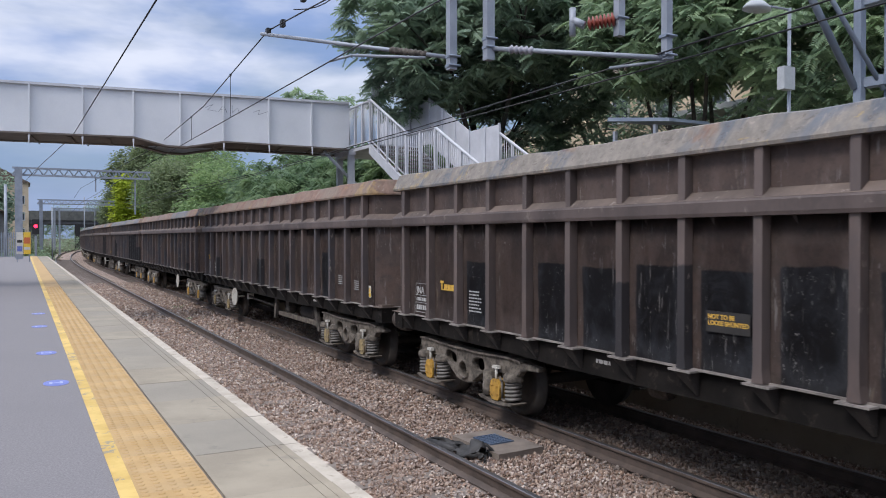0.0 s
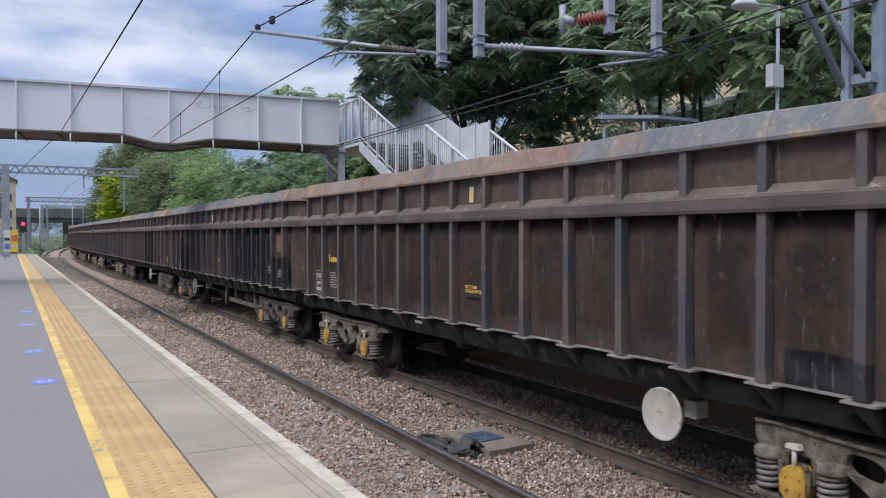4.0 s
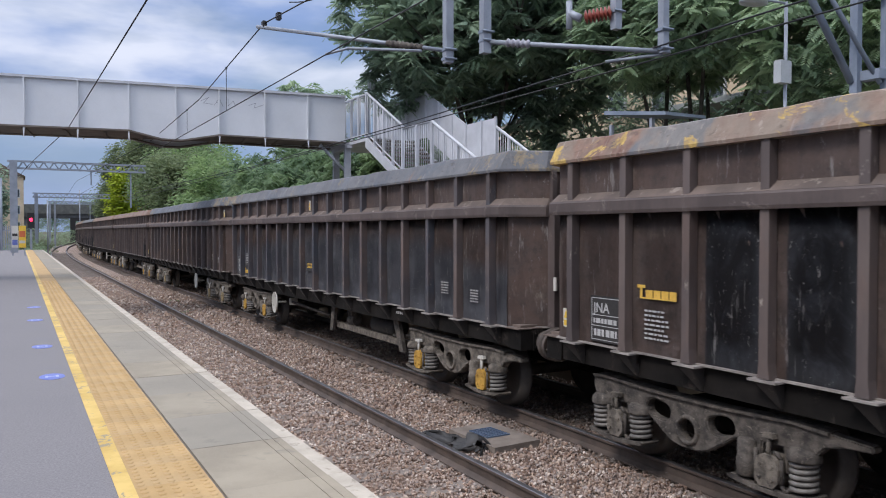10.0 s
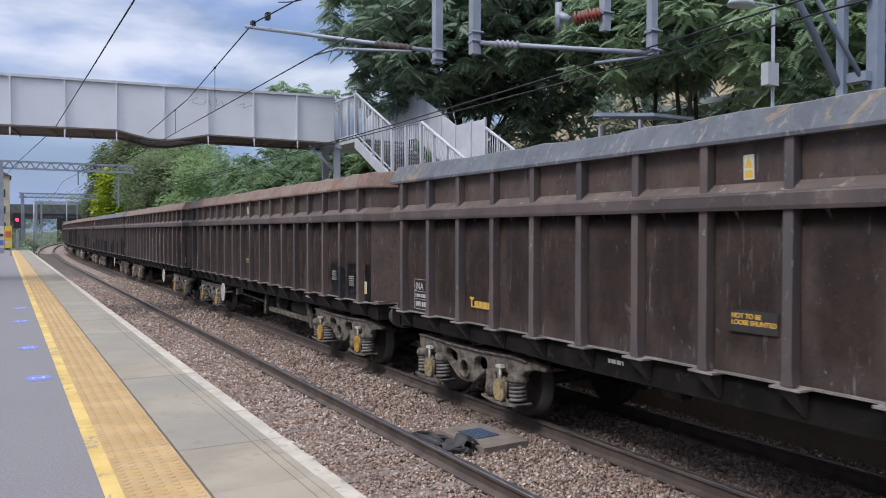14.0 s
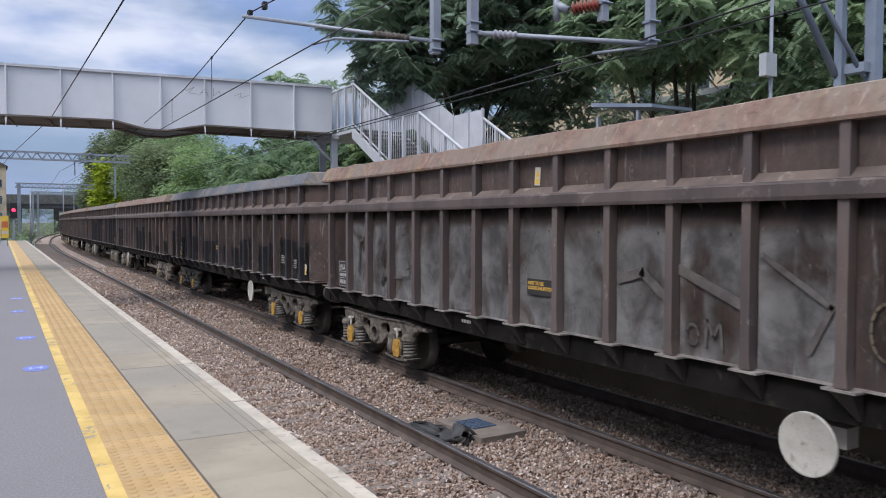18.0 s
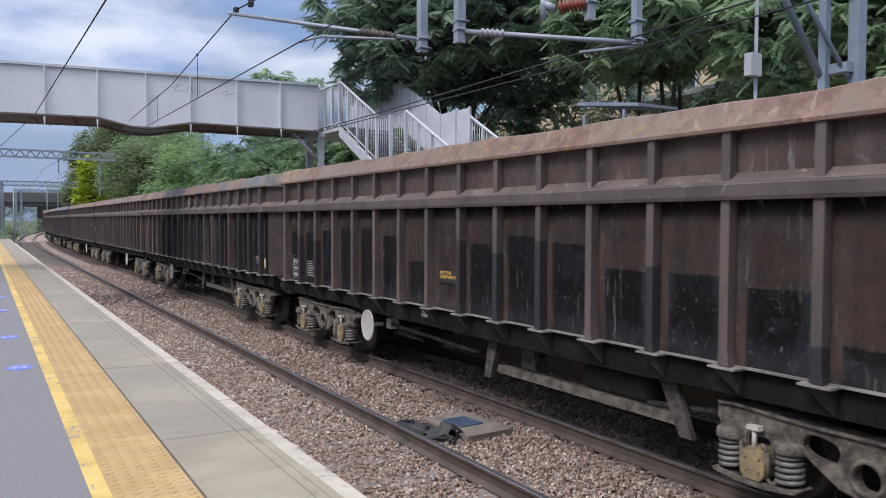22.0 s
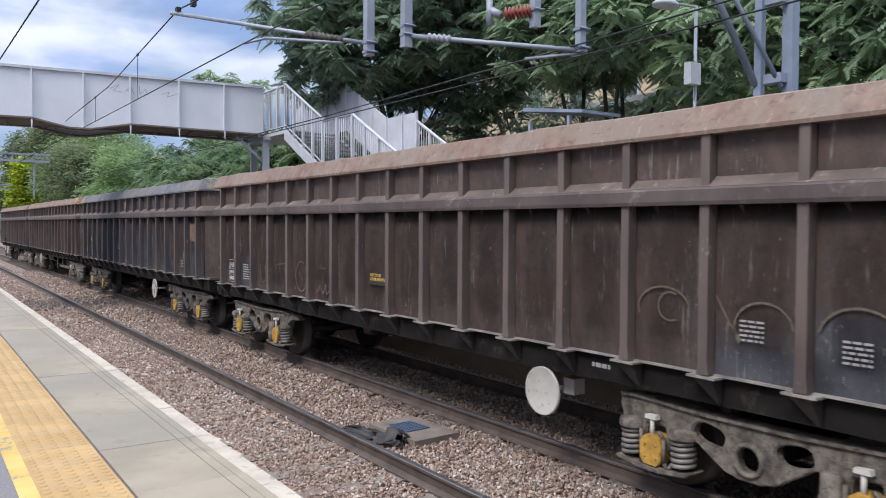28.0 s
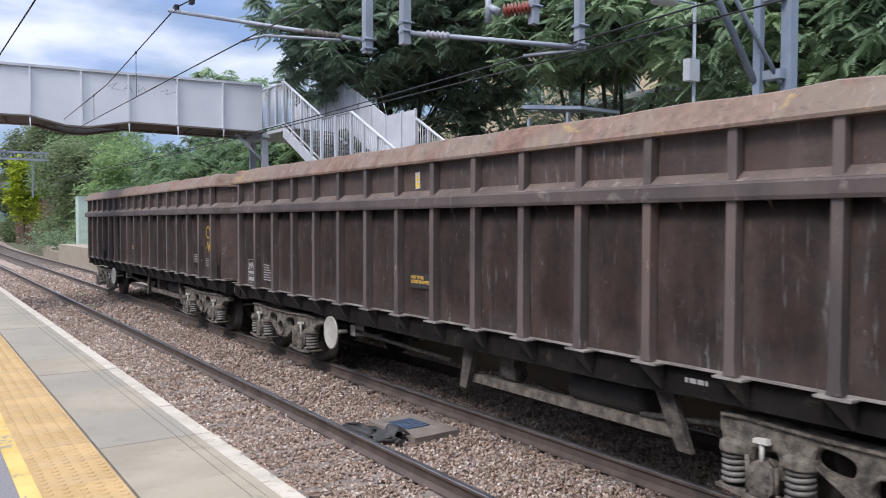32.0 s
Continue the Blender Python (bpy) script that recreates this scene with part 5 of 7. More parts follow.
    for bay, dy, dz in DATA_AT.get(k, ((14, 0.27, 0.28), (15, 0.25, 0.22))):
        put("data_print", L_PLATE, w, pose(SIDE_X - 0.002, rib_y(bay) - dy, FLOOR + dz))["kind"] = "stuff"
    if k == 10:
        put("test_point_lettering", T_TEST, w, pose(-1.2005, TEST_Y, 1.035))
    else:
        put("sill_print", L_SILL, w, pose(-1.2005, rib_y(12 if k % 2 else 5) - 0.3, 1.0))["kind"] = "stuff"
    for y, z in spec["stickers"]:
        st = put("warning_sticker", L_STICK, w, pose(SIDE_X - 0.004, y, z, rng.uniform(-4, 4)), "white and yellow warning sticker")
        put("warning_triangle", L_STICKT, st, pose(-0.0035, 0, 0))
        put("yellow_panel", L_STICKB, st, pose(-0.0035, 0, 0))
    put("lamp_bracket", L_LAMPBR, w, pose(-0.865, FRONT - TIP - 0.12, FLOOR + 0.45, 0, 0, 0))
    for m in spec["spray"]:
        put(m.name, m, w, pose(SIDE_X - 0.003, 0, FLOOR))
    return w, wheels


# red and dark sprayed marks that some wagons carry
def loop_stroke(cy, cz, ry, rz, a0, a1, n=14):
    return [(cy + ry * math.cos(radians(a0 + (a1 - a0) * i / n)), cz + rz * math.sin(radians(a0 + (a1 - a0) * i / n))) for i in range(n + 1)]


def at_bay(i):
    return -(rib_y(i) - BAY / 2)


SPRAY_RED = [sprayed(loop_stroke(at_bay(2), 0.33, 0.13, 0.20, 150, 400), 0.018, "sprayed_ring", M_GRAFFRED),
             sprayed([(at_bay(2) + 0.02, 0.45), (at_bay(2) + 0.16, 0.32)], 0.016, "sprayed_stroke", M_GRAFFRED),
             sprayed([(at_bay(3) - 0.2, 0.48), (at_bay(3) + 0.25, 0.52), (at_bay(3) + 0.12, 0.38)], 0.018, "sprayed_stroke", M_GRAFFRED),
             sprayed([(at_bay(3) - 0.05, 0.50), (at_bay(3) - 0.1, 0.36)], 0.016, "sprayed_stroke", M_GRAFFRED),
             sprayed(loop_stroke(at_bay(4), 0.33, 0.21, 0.24, 60, 400), 0.02, "sprayed_ring", M_GRAFFRED),
             sprayed([(at_bay(4) - 0.1, 0.42), (at_bay(4) + 0.05, 0.26)], 0.016, "sprayed_stroke", M_GRAFFRED),
             sprayed([(at_bay(5) - 0.05, 0.56), (at_bay(5) - 0.15, 0.50), (at_bay(5) + 0.1, 0.50)], 0.014, "sprayed_stroke", M_GRAFFRED),
             sprayed([(at_bay(5) - 0.3, 0.22), (at_bay(5) - 0.2, 0.12), (at_bay(5) - 0.1, 0.24), (at_bay(5) - 0.02, 0.1), (at_bay(5) + 0.08, 0.26), (at_bay(5) + 0.1, 0.1), (at_bay(5) + 0.28, 0.25)], 0.016, "sprayed_stroke", M_GRAFFRED)]
SPRAY_DARK = [sprayed(loop_stroke(at_bay(3), 0.72, 0.30, 0.26, -80, 110), 0.035, "sprayed_arc", M_GRAFF),
              sprayed([(at_bay(1) - 0.1, 0.35), (at_bay(1) - 0.05, 0.85), (at_bay(1) + 0.15, 0.9), (at_bay(1) + 0.3, 0.35)], 0.05, "sprayed_stroke", M_GRAFF),
              sprayed([(at_bay(9) - 0.3, 0.62), (at_bay(9) + 0.0, 0.7), (at_bay(9) + 0.35, 0.45)], 0.09, "sprayed_stroke", M_GRAFF),
              sprayed([(at_bay(10) - 0.35, 0.75), (at_bay(10) + 0.3, 0.5)], 0.09, "sprayed_stroke", M_GRAFF),
              sprayed(loop_stroke(at_bay(10) - 0.2, 0.2, 0.07, 0.09, 0, 330, 8), 0.025, "sprayed_letter", M_GRAFF),
              sprayed([(at_bay(10) - 0.06, 0.1), (at_bay(10) - 0.04, 0.34), (at_bay(10) + 0.03, 0.2), (at_bay(10) + 0.1, 0.34), (at_bay(10) + 0.12, 0.1)], 0.025, "sprayed_letter", M_GRAFF),
              sprayed([(at_bay(11) - 0.3, 0.9), (at_bay(11) + 0.28, 0.55), (at_bay(11) + 0.1, 0.2)], 0.05, "sprayed_stroke", M_GRAFF)]
SPRAY_YELLOW = [sprayed(loop_stroke(at_bay(15), 0.95, 0.12, 0.12, 0, 300, 8), 0.03, "chalked_mark", M_BRANDY),
                sprayed([(at_bay(15) - 0.1, 0.6), (at_bay(15) - 0.02, 0.75), (at_bay(15) + 0.05, 0.55), (at_bay(15) + 0.12, 0.78), (at_bay(15) + 0.13, 0.3)], 0.03, "chalked_mark", M_BRANDY)]
SPRAY_CHALK = [sprayed(loop_stroke(at_bay(13) - 0.05, 0.48, 0.26, 0.18, 10, 200, 12), 0.016, "chalked_loop", M_CHALK),
               sprayed(loop_stroke(at_bay(13) + 0.02, 0.50, 0.12, 0.12, 60, 300, 10), 0.014, "chalked_loop", M_CHALK),
               sprayed([(at_bay(14) - 0.34, 0.62), (at_bay(14) - 0.22, 0.42), (at_bay(14) - 0.12, 0.30)], 0.016, "chalked_mark", M_CHALK),
               sprayed(loop_stroke(at_bay(14) + 0.06, 0.40, 0.24, 0.20, 5, 215, 12), 0.018, "chalked_loop", M_CHALK),
               sprayed(loop_stroke(at_bay(15) - 0.04, 0.40, 0.28, 0.22, 10, 170, 12), 0.018, "chalked_loop", M_CHALK)]
M_PATCH = mottled("black_touch_up_paint", (0.006, 0.0065, 0.008), (0.026, 0.028, 0.034), 4, 0.55, 0, 40, 0.1, (0.20, 0.19, 0.18))
M_BARE = mottled("bare_rust_patch", (0.105, 0.058, 0.042), (0.20, 0.105, 0.072), 5, 0.75, 0, 50, 0.2, (0.30, 0.22, 0.17))
M_REDPATCH = mottled("red_logo_paint", (0.14, 0.055, 0.042), (0.19, 0.085, 0.065), 5, 0.7, 0, 40, 0.1, (0.11, 0.075, 0.062))
M_CREAM = mottled("dull_cream_paint", (0.24, 0.22, 0.19), (0.36, 0.33, 0.28), 6, 0.7, 0, 40, 0.1, (0.16, 0.13, 0.11))
M_STAIN = mottled("chipped_tan_paint", (0.095, 0.072, 0.048), (0.20, 0.155, 0.095), 14, 0.75, 0, 60, 0.2, (0.065, 0.048, 0.040), 0.1)


def ragged(y, z0, z1, w, name, material, seed):
    """A flat patch of paint with an uneven edge, w wide, round y, between two heights."""
    rng = random.Random(seed)
    n = 9
    edge = [(-w / 2 + w * i / n, z0 + rng.uniform(-0.02, 0.02)) for i in range(n)] + [(w / 2 + rng.uniform(-0.015, 0.01), z0 + (z1 - z0) * i / n) for i in range(n)]
    edge += [(w / 2 - w * i / n, z1 + rng.uniform(-0.015, 0.015)) for i in range(n)] + [(-w / 2 + rng.uniform(-0.01, 0.015), z1 - (z1 - z0) * i / n) for i in range(n)]
    bm = B()
    prism(bm, [(-(y + a), z) for a, z in edge], -0.0015, 0.0, "x")
    return mesh_of(name, bm, material)


BARE = [ragged(at_bay(15) + 0.02, 0.78, 1.16, 0.60, "rust_patch", M_BARE, 3)]
UPPER_BLACK = [ragged(at_bay(15), 0.50, 1.25, 0.56, "touch_up_patch", M_PATCH, 4)]
LOGO = [ragged(at_bay(15) + 0.02, 0.78, 1.14, 0.58, "red_patch", M_REDPATCH, 5)]
LOGO += [sprayed([(at_bay(15) - 0.27 + 0.1 * j, 0.82 + 0.04 * j + 0.05 * math.sin(2 + 2 * j)) for j in range(6)], 0.095, "cream_swoosh", M_CREAM)]
LABEL_STAIN = [ragged(-5.98, 0.05, 0.66, 0.52, "paint_stain", M_STAIN, 6)]
CHALK_LETTERS = [sprayed(loop_stroke(at_bay(12) - 0.12, 0.42, 0.12, 0.20, 40, 330, 12), 0.022, "chalked_letter", M_CHALK),
                 sprayed([(at_bay(12) + 0.12, 0.66), (at_bay(12) + 0.08, 0.30), (at_bay(12) + 0.2, 0.26)], 0.022, "chalked_letter", M_CHALK),
                 sprayed([(at_bay(12) + 0.26, 0.70), (at_bay(12) + 0.24, 0.32), (at_bay(12) + 0.33, 0.30)], 0.022, "chalked_letter", M_CHALK),
                 sprayed([(at_bay(13) - 0.16, 0.62), (at_bay(13) - 0.10, 0.22)], 0.024, "chalked_letter", M_CHALK),
                 sprayed([(at_bay(13) + 0.16, 0.66), (at_bay(13) + 0.14, 0.20)], 0.024, "chalked_letter", M_CHALK),
                 sprayed([(at_bay(13) - 0.14, 0.40), (at_bay(13) + 0.15, 0.44)], 0.022, "chalked_letter", M_CHALK),
                 sprayed(loop_stroke(at_bay(14), 0.52, 0.20, 0.15, 0, 190, 9), 0.02, "chalked_arch", M_CHALK)]
CHALK_BARS = [sprayed([(at_bay(15) - 0.17 + 0.11 * j, 1.62), (at_bay(15) - 0.165 + 0.11 * j, 1.76)], 0.045, "chalked_bar", M_CHALK) for j in range(4)]
SCRIBBLE = [sprayed([(at_bay(2) - 0.05 + 0.035 * j, 0.22 + (0.34 if j % 2 else 0.0) + 0.05 * math.sin(j * 2.3)) for j in range(9)], 0.032, "sprayed_scribble", M_GRAFF),
            sprayed([(at_bay(2) + 0.30, 0.30), (at_bay(3) + 0.1, 0.36), (at_bay(3) + 0.34, 0.62)], 0.030, "sprayed_stroke", M_GRAFF)]
WHITE_SCRIBBLE = [sprayed([(at_bay(11) - 0.1, 0.62), (at_bay(11) - 0.06, 0.40), (at_bay(11) + 0.02, 0.60), (at_bay(11) + 0.06, 0.44), (at_bay(11) + 0.12, 0.66)], 0.014, "chalked_scribble", M_DATA)]
SPRAY_PALE = [sprayed([(at_bay(15) - 0.30, 1.0), (at_bay(15) - 0.15, 1.22), (at_bay(15) - 0.16, 0.98), (at_bay(15) + 0.08, 1.2), (at_bay(15) + 0.02, 0.95), (at_bay(15) + 0.16, 0.96), (at_bay(15) + 0.3, 1.14)], 0.016, "sprayed_stroke", M_GRAFFRED)]

SPRAY_NUMBER = [sprayed([(at_bay(6) + 0.05 + 0.085 * i, 0.10), (at_bay(6) + 0.05 + 0.085 * i, 0.16)], 0.05, "painted_bar", M_WHITE) for i in range(4)]


def spec(label, dark, rim, wheel_at, wheel="disc", silver=(), rust=0.25, mark=0.0, tone="pale", boxes="bright", brand=0.0, brand_y=0.12, addr=0.10, stickers=(), spray=(), addr_bay=1, notice_bay=7, slate=False, tan=0.25, blue=0.2, ribdark=0.6, rimlabel="scoured, rusty top rim"):
    return dict(label=label, dark=list(dark), rim=rim, wheel_at=wheel_at, wheel=wheel, silver=list(silver), rust=rust, mark=mark, tone=tone, boxes=boxes, brand=brand, brand_y=brand_y, addr=addr, stickers=stickers, spray=spray, addr_bay=addr_bay, notice_bay=notice_bay, slate=slate, tan=tan, blue=blue, ribdark=ribdark, rimlabel=rimlabel)


STICK = ((rib_y(7) - 0.34, 2.72),)
LOW, HIGH = (FRONT + 0.2, 1.28), (FRONT + 0.06, 2.70)      # stickers on a front corner
BACK = (6.66, 1.27)                                        # and on a rear corner
SPECS = [
    spec("brown box wagon with black touch-up panels and grey rim", [0, 0, .60, 0, .62, .60, .64, .62, .66, .64, .60, .62, .6, .6, .6, .6], 0.34, "front", boxes="bright", brand=0.42, brand_y=0.22, addr=0.14, addr_bay=2, notice_bay=7, mark=0.4, tan=0.7, ribdark=0.2, rust=0.1),
    spec("brown box wagon with three black panels and rusty rim", [0, 0, .46, 0, 0, .46, 0, .44, 0, 0, .465, 0, 0, .62, 0, 0], 0.84, "rear", boxes="dull", notice_bay=-1, rust=0.18, tan=0.2, brand=0.49, brand_y=-0.66, blue=0.6, mark=0.35, stickers=(BACK, LOW), ribdark=0.3),
    spec("plain brown box wagon with a rusty and grey rim", [0, 0, 0, 0, 0, 0, 0, 0, 0, 0, 0, 0, 0, .2, 0, 0], 0.58, "front", boxes="bright", brand=0.66, addr=0.15, rust=0.2, blue=0.9, mark=0.3, stickers=STICK + (HIGH,)),
    spec("black-patched box wagon with spoked white brake wheel", [0, 0, .70, .60, .52, 0, .3, 0, 0, .95, .95, .96, .96, .97, .97, .45], 0.40, "rear", "spoked", notice_bay=8, blue=0.8, rust=0.15, tone="dark", brand=0.05, addr=0.18, tan=0.45, stickers=STICK, spray=BARE + SPRAY_PALE),
    spec("box wagon with tall black panels and spoked brake wheel", [0, 0, .93, .95, .96, .96, .95, 0, .97, .97, .97, .97, .95, .95, .95, 0], 0.52, "front", "spoked", rust=0.15, tone="dark", boxes="grey", brand=0.52, addr=0.10, notice_bay=7, mark=1.0, tan=0.4, ribdark=0.15, stickers=STICK + (LOW, BACK), spray=UPPER_BLACK),
    spec("brown box wagon with slate-black lower panels and grey rim", [.56, .58, .56, .60, .64, .68, .72, .74, .76, .76, .78, .78, .76, .72, .62, .5], 0.22, "rear", rust=0.2, tan=0.15, mark=0.3, blue=0.9, ribdark=0.0, slate=True, tone="pale", brand=0.08, addr=0.26, stickers=STICK),
    spec("plain rust-brown box wagon with dark grey rim", [], 0.0, "front", rust=0.2, tan=0, blue=0.5, brand=0.20, brand_y=0.98, mark=0.3, addr=0, notice_bay=7, tone="pale", boxes="dull", stickers=STICK + (HIGH,)),
    spec("plain brown box wagon with rusty rim", [0, 0, .3, 0, 0, 0, 0, 0, 0, 0, 0, 0, 0, 0, .42, .44], 0.74, "rear", rust=0.15, boxes="bright", addr=0, stickers=STICK + (LOW,)),
    spec("brown box wagon with silver overpainted graffiti panels", [0] * 14 + [.32, 0], 0.80, "front", silver=[0, .8, .9, .9, .9, .7, .8, .9, .9, 1, 1, .9, 0, 0, 0, 0], rust=0.15, tone="pale", boxes="bright", mark=0.25, addr=0, stickers=STICK + (LOW,), spray=SPRAY_DARK + SCRIBBLE + CHALK_LETTERS + CHALK_BARS + LOGO),
    spec("brown box wagon with square black patches and bright yellow axleboxes", [.62, .60, .52, .54, .50, .52, .46, .5, .40, .36, .5, .56, .44, .5, .58, .54], 0.16, "front", tone="dark", boxes="bright", brand=0.07, rust=0.2, tan=0.25, mark=0.2, blue=0.4, addr=0.18, stickers=(LOW, BACK)),
    spec("brown box wagon with worn black panels and rust-red end", [.68, .66, .7, .72, .74, .66, .42, 0, .62, .70, .66, .5, .5, .45, .2, .35], 0.8, "rear", rust=0.2, boxes="dull", mark=0.3, stickers=(BACK, (FRONT + 0.32, 1.55), HIGH), spray=BARE),
    spec("black-panelled box wagon with a grey and rusty rim", [0, 0, .9, .95, .93, .95, .96, .95, .94, .95, .96, .95, .96, .95, .96, .96], 0.50, "rear", notice_bay=-1, rust=0.1, ribdark=0.9, mark=0.15, boxes="dull", addr=0.30, brand=0.0, stickers=STICK + (LOW, BACK), spray=LABEL_STAIN),
    spec("brown box wagon with chalked marks and rusty rim", [0, 0, 0, 0, 0, 0, 0, 0, 0, 0, 0, 0, 0, 0, 0, .3], 0.60, "front", rust=0.22, boxes="dull", brand=0.70, stickers=((FRONT + 0.34, 1.95),), spray=WHITE_SCRIBBLE),
    spec("rust-brown box wagon with red sprayed rings and rusty rim", [0, .35, 0, 0, 0, 0, 0, 0, 0, 0, 0, 0, 0, 0, .2, .40], 0.95, "front", rust=0.2, tone="pale", boxes="bright", slate=True, blue=0.1, ribdark=0.0, stickers=((FRONT + 0.12, 1.72),), spray=SPRAY_RED + SPRAY_CHALK),
    spec("box wagon with slate-blue lower panels and pale brake wheel", [0, .5, .60, .66, .68, .70, .66, .64, .62, .66, .62, .62, .2, .25, 0, .38], 0.12, "front", "holed", rust=0.12, mark=0.5, slate=True, notice_bay=6, tan=0.30, blue=0.9, ribdark=0.0, spray=SPRAY_NUMBER + BARE, tone="dark", boxes="bright", brand=0.58, stickers=STICK),
    spec("plain rust-brown box wagon with red-rust rim", [], 0.98, "rear", rust=0.22, mark=0.5, tone="pale", boxes="grey", stickers=STICK),
    spec("last brown box wagon of the train with chalked marks", [0, 0, .2], 0.88, "rear", rust=0.2, tone="pale", boxes="grey", spray=SPRAY_YELLOW),
]
TRAIN = [wagon(k, s) for k, s in enumerate(SPECS)]

# ---- things along the line ----
def footbridge():
    fb = thing("footbridge", "pale grey steel footbridge over the tracks with plated parapets", "footbridge", m=pose(2.6, 24.24, -0.10, 0, 0, -7.7))
    L0, L1 = -16.0, 4.95
    ribs = [L0 + 1.6 * i for i in range(14) if L0 + 1.6 * i < L1]
    for side, y in (("near", -0.95), ("far", 0.95)):
        # parapet girder with its dropped haunch over the middle
        bm = B()
        prism(bm, [(L0, 5.66), (L0, 4.34), (-1.33, 4.36), (-0.45, 4.15), (0.1, 4.14), (1.14, 4.34), (L1, 4.27), (L1, 5.66)], y - 0.03, y + 0.03, "y")
        part("parapet", bm, M_BRIDGE, fb, "pale grey plated parapet")
        bm = B()
        box(bm, L0, L1, y - 0.10, y + 0.10, 5.661, 5.73)
        soften(bm, 0.01)
        part("top_rail", bm, M_RAILING, fb)
        bm = B()
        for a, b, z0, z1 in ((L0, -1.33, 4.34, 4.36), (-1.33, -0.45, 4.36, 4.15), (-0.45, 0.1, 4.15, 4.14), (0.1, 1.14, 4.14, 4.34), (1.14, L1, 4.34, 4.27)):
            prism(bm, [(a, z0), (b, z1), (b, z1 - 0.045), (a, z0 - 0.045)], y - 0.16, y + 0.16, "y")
        part("bottom_flange", bm, M_BRIDGE_UNDER, fb, "dark brown bottom flange")
        for x in [-15.7, -14.4, -13.1, -11.8, -10.5, -9.2, -7.9, -6.58, -5.27, -3.96, -2.64, -1.33, -0.07, 1.14, 2.46, 3.76]:
            bm = B()
            box(bm, x - 0.02, x + 0.02, y - 0.12 if side == "near" else y + 0.03, y - 0.03 if side == "near" else y + 0.12, 4.12 if -1 < x < 1 else 4.27, 5.66)
            part("stiffener", bm, M_BRIDGE, fb)
            if side == "near" and not -1 < x < 1:
                bm = B()
                prism(bm, [(x - 0.025, 4.27), (x + 0.025, 4.27), (x + 0.01, 4.03), (x - 0.005, 4.03)], y - 0.19, y - 0.165, "y")
                part("drip_bracket", bm, M_BRIDGE, fb)
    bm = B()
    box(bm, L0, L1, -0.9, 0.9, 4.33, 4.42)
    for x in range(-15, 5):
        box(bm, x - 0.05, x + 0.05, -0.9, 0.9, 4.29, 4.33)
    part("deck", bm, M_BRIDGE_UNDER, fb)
    # scrawls sprayed on the near parapet
    for pts in ([(0.62, 5.30), (0.85, 5.42), (0.70, 5.25), (0.95, 5.22)], [(1.0, 5.2), (1.15, 5.42), (1.25, 5.18)], [(1.06, 5.28), (1.2, 5.28)], [(1.4, 5.42), (1.4, 5.2), (1.55, 5.35), (1.62, 5.18)], [(2.0, 5.25), (2.2, 5.33), (2.15, 5.18), (2.45, 5.3)]):
        m2 = sprayed([(x, z) for x, z in pts], 0.011, "sprayed_scrawl", M_FAINT)
        put("sprayed_scrawl", m2, fb, pose(0, -0.982, 0, 0, 0, 90))
    # trestle column under the landing
    bm = B()
    for x in (5.05, 5.05):
        box(bm, 4.97, 5.17, -0.85, -0.69, 0.08, 4.20)
        box(bm, 4.97, 5.17, 0.69, 0.85, 0.08, 4.20)
        break
    box(bm, 4.95, 5.19, -0.95, 0.95, 4.10, 4.22)
    part("column", bm, M_RAILING, fb)
    bm = B()
    tube(bm, (5.1, -0.75, 3.3), (6.1, -0.75, 2.6), 0.05, 8)
    tube(bm, (5.1, -0.75, 3.3), (4.2, -0.75, 4.2), 0.05, 8)
    part("brace", bm, M_RAILING, fb)
    return fb


footbridge()


def railing(parent, p0, p1, height, posts, bars_n, mat, first=0):
    """A panel of upright bars between posts, from p0 to p1 along its foot."""
    p0, p1 = Vector(p0), Vector(p1)
    up = Vector((0, 0, height))
    bm = B()
    tube(bm, p0 + up, p1 + up, 0.038, 8)
    handrail = part("handrail", bm, mat, parent)
    bm = B()
    tube(bm, p0 + Vector((0, 0, 0.10)), p1 + Vector((0, 0, 0.10)), 0.022, 6)
    part("bottom_rail", bm, mat, parent)
    for i in range(first, posts + 1):
        q = p0.lerp(p1, i / posts)
        bm = B()
        box(bm, q.x - 0.035, q.x + 0.035, q.y - 0.035, q.y + 0.035, q.z - 0.05, q.z + height)
        part("post", bm, mat, parent)
    for i in range(1, bars_n):
        q = p0.lerp(p1, i / bars_n)
        bm = B()
        tube(bm, q + Vector((0, 0, 0.10)), q + up, 0.011, 5)
        part("bar", bm, mat, parent)


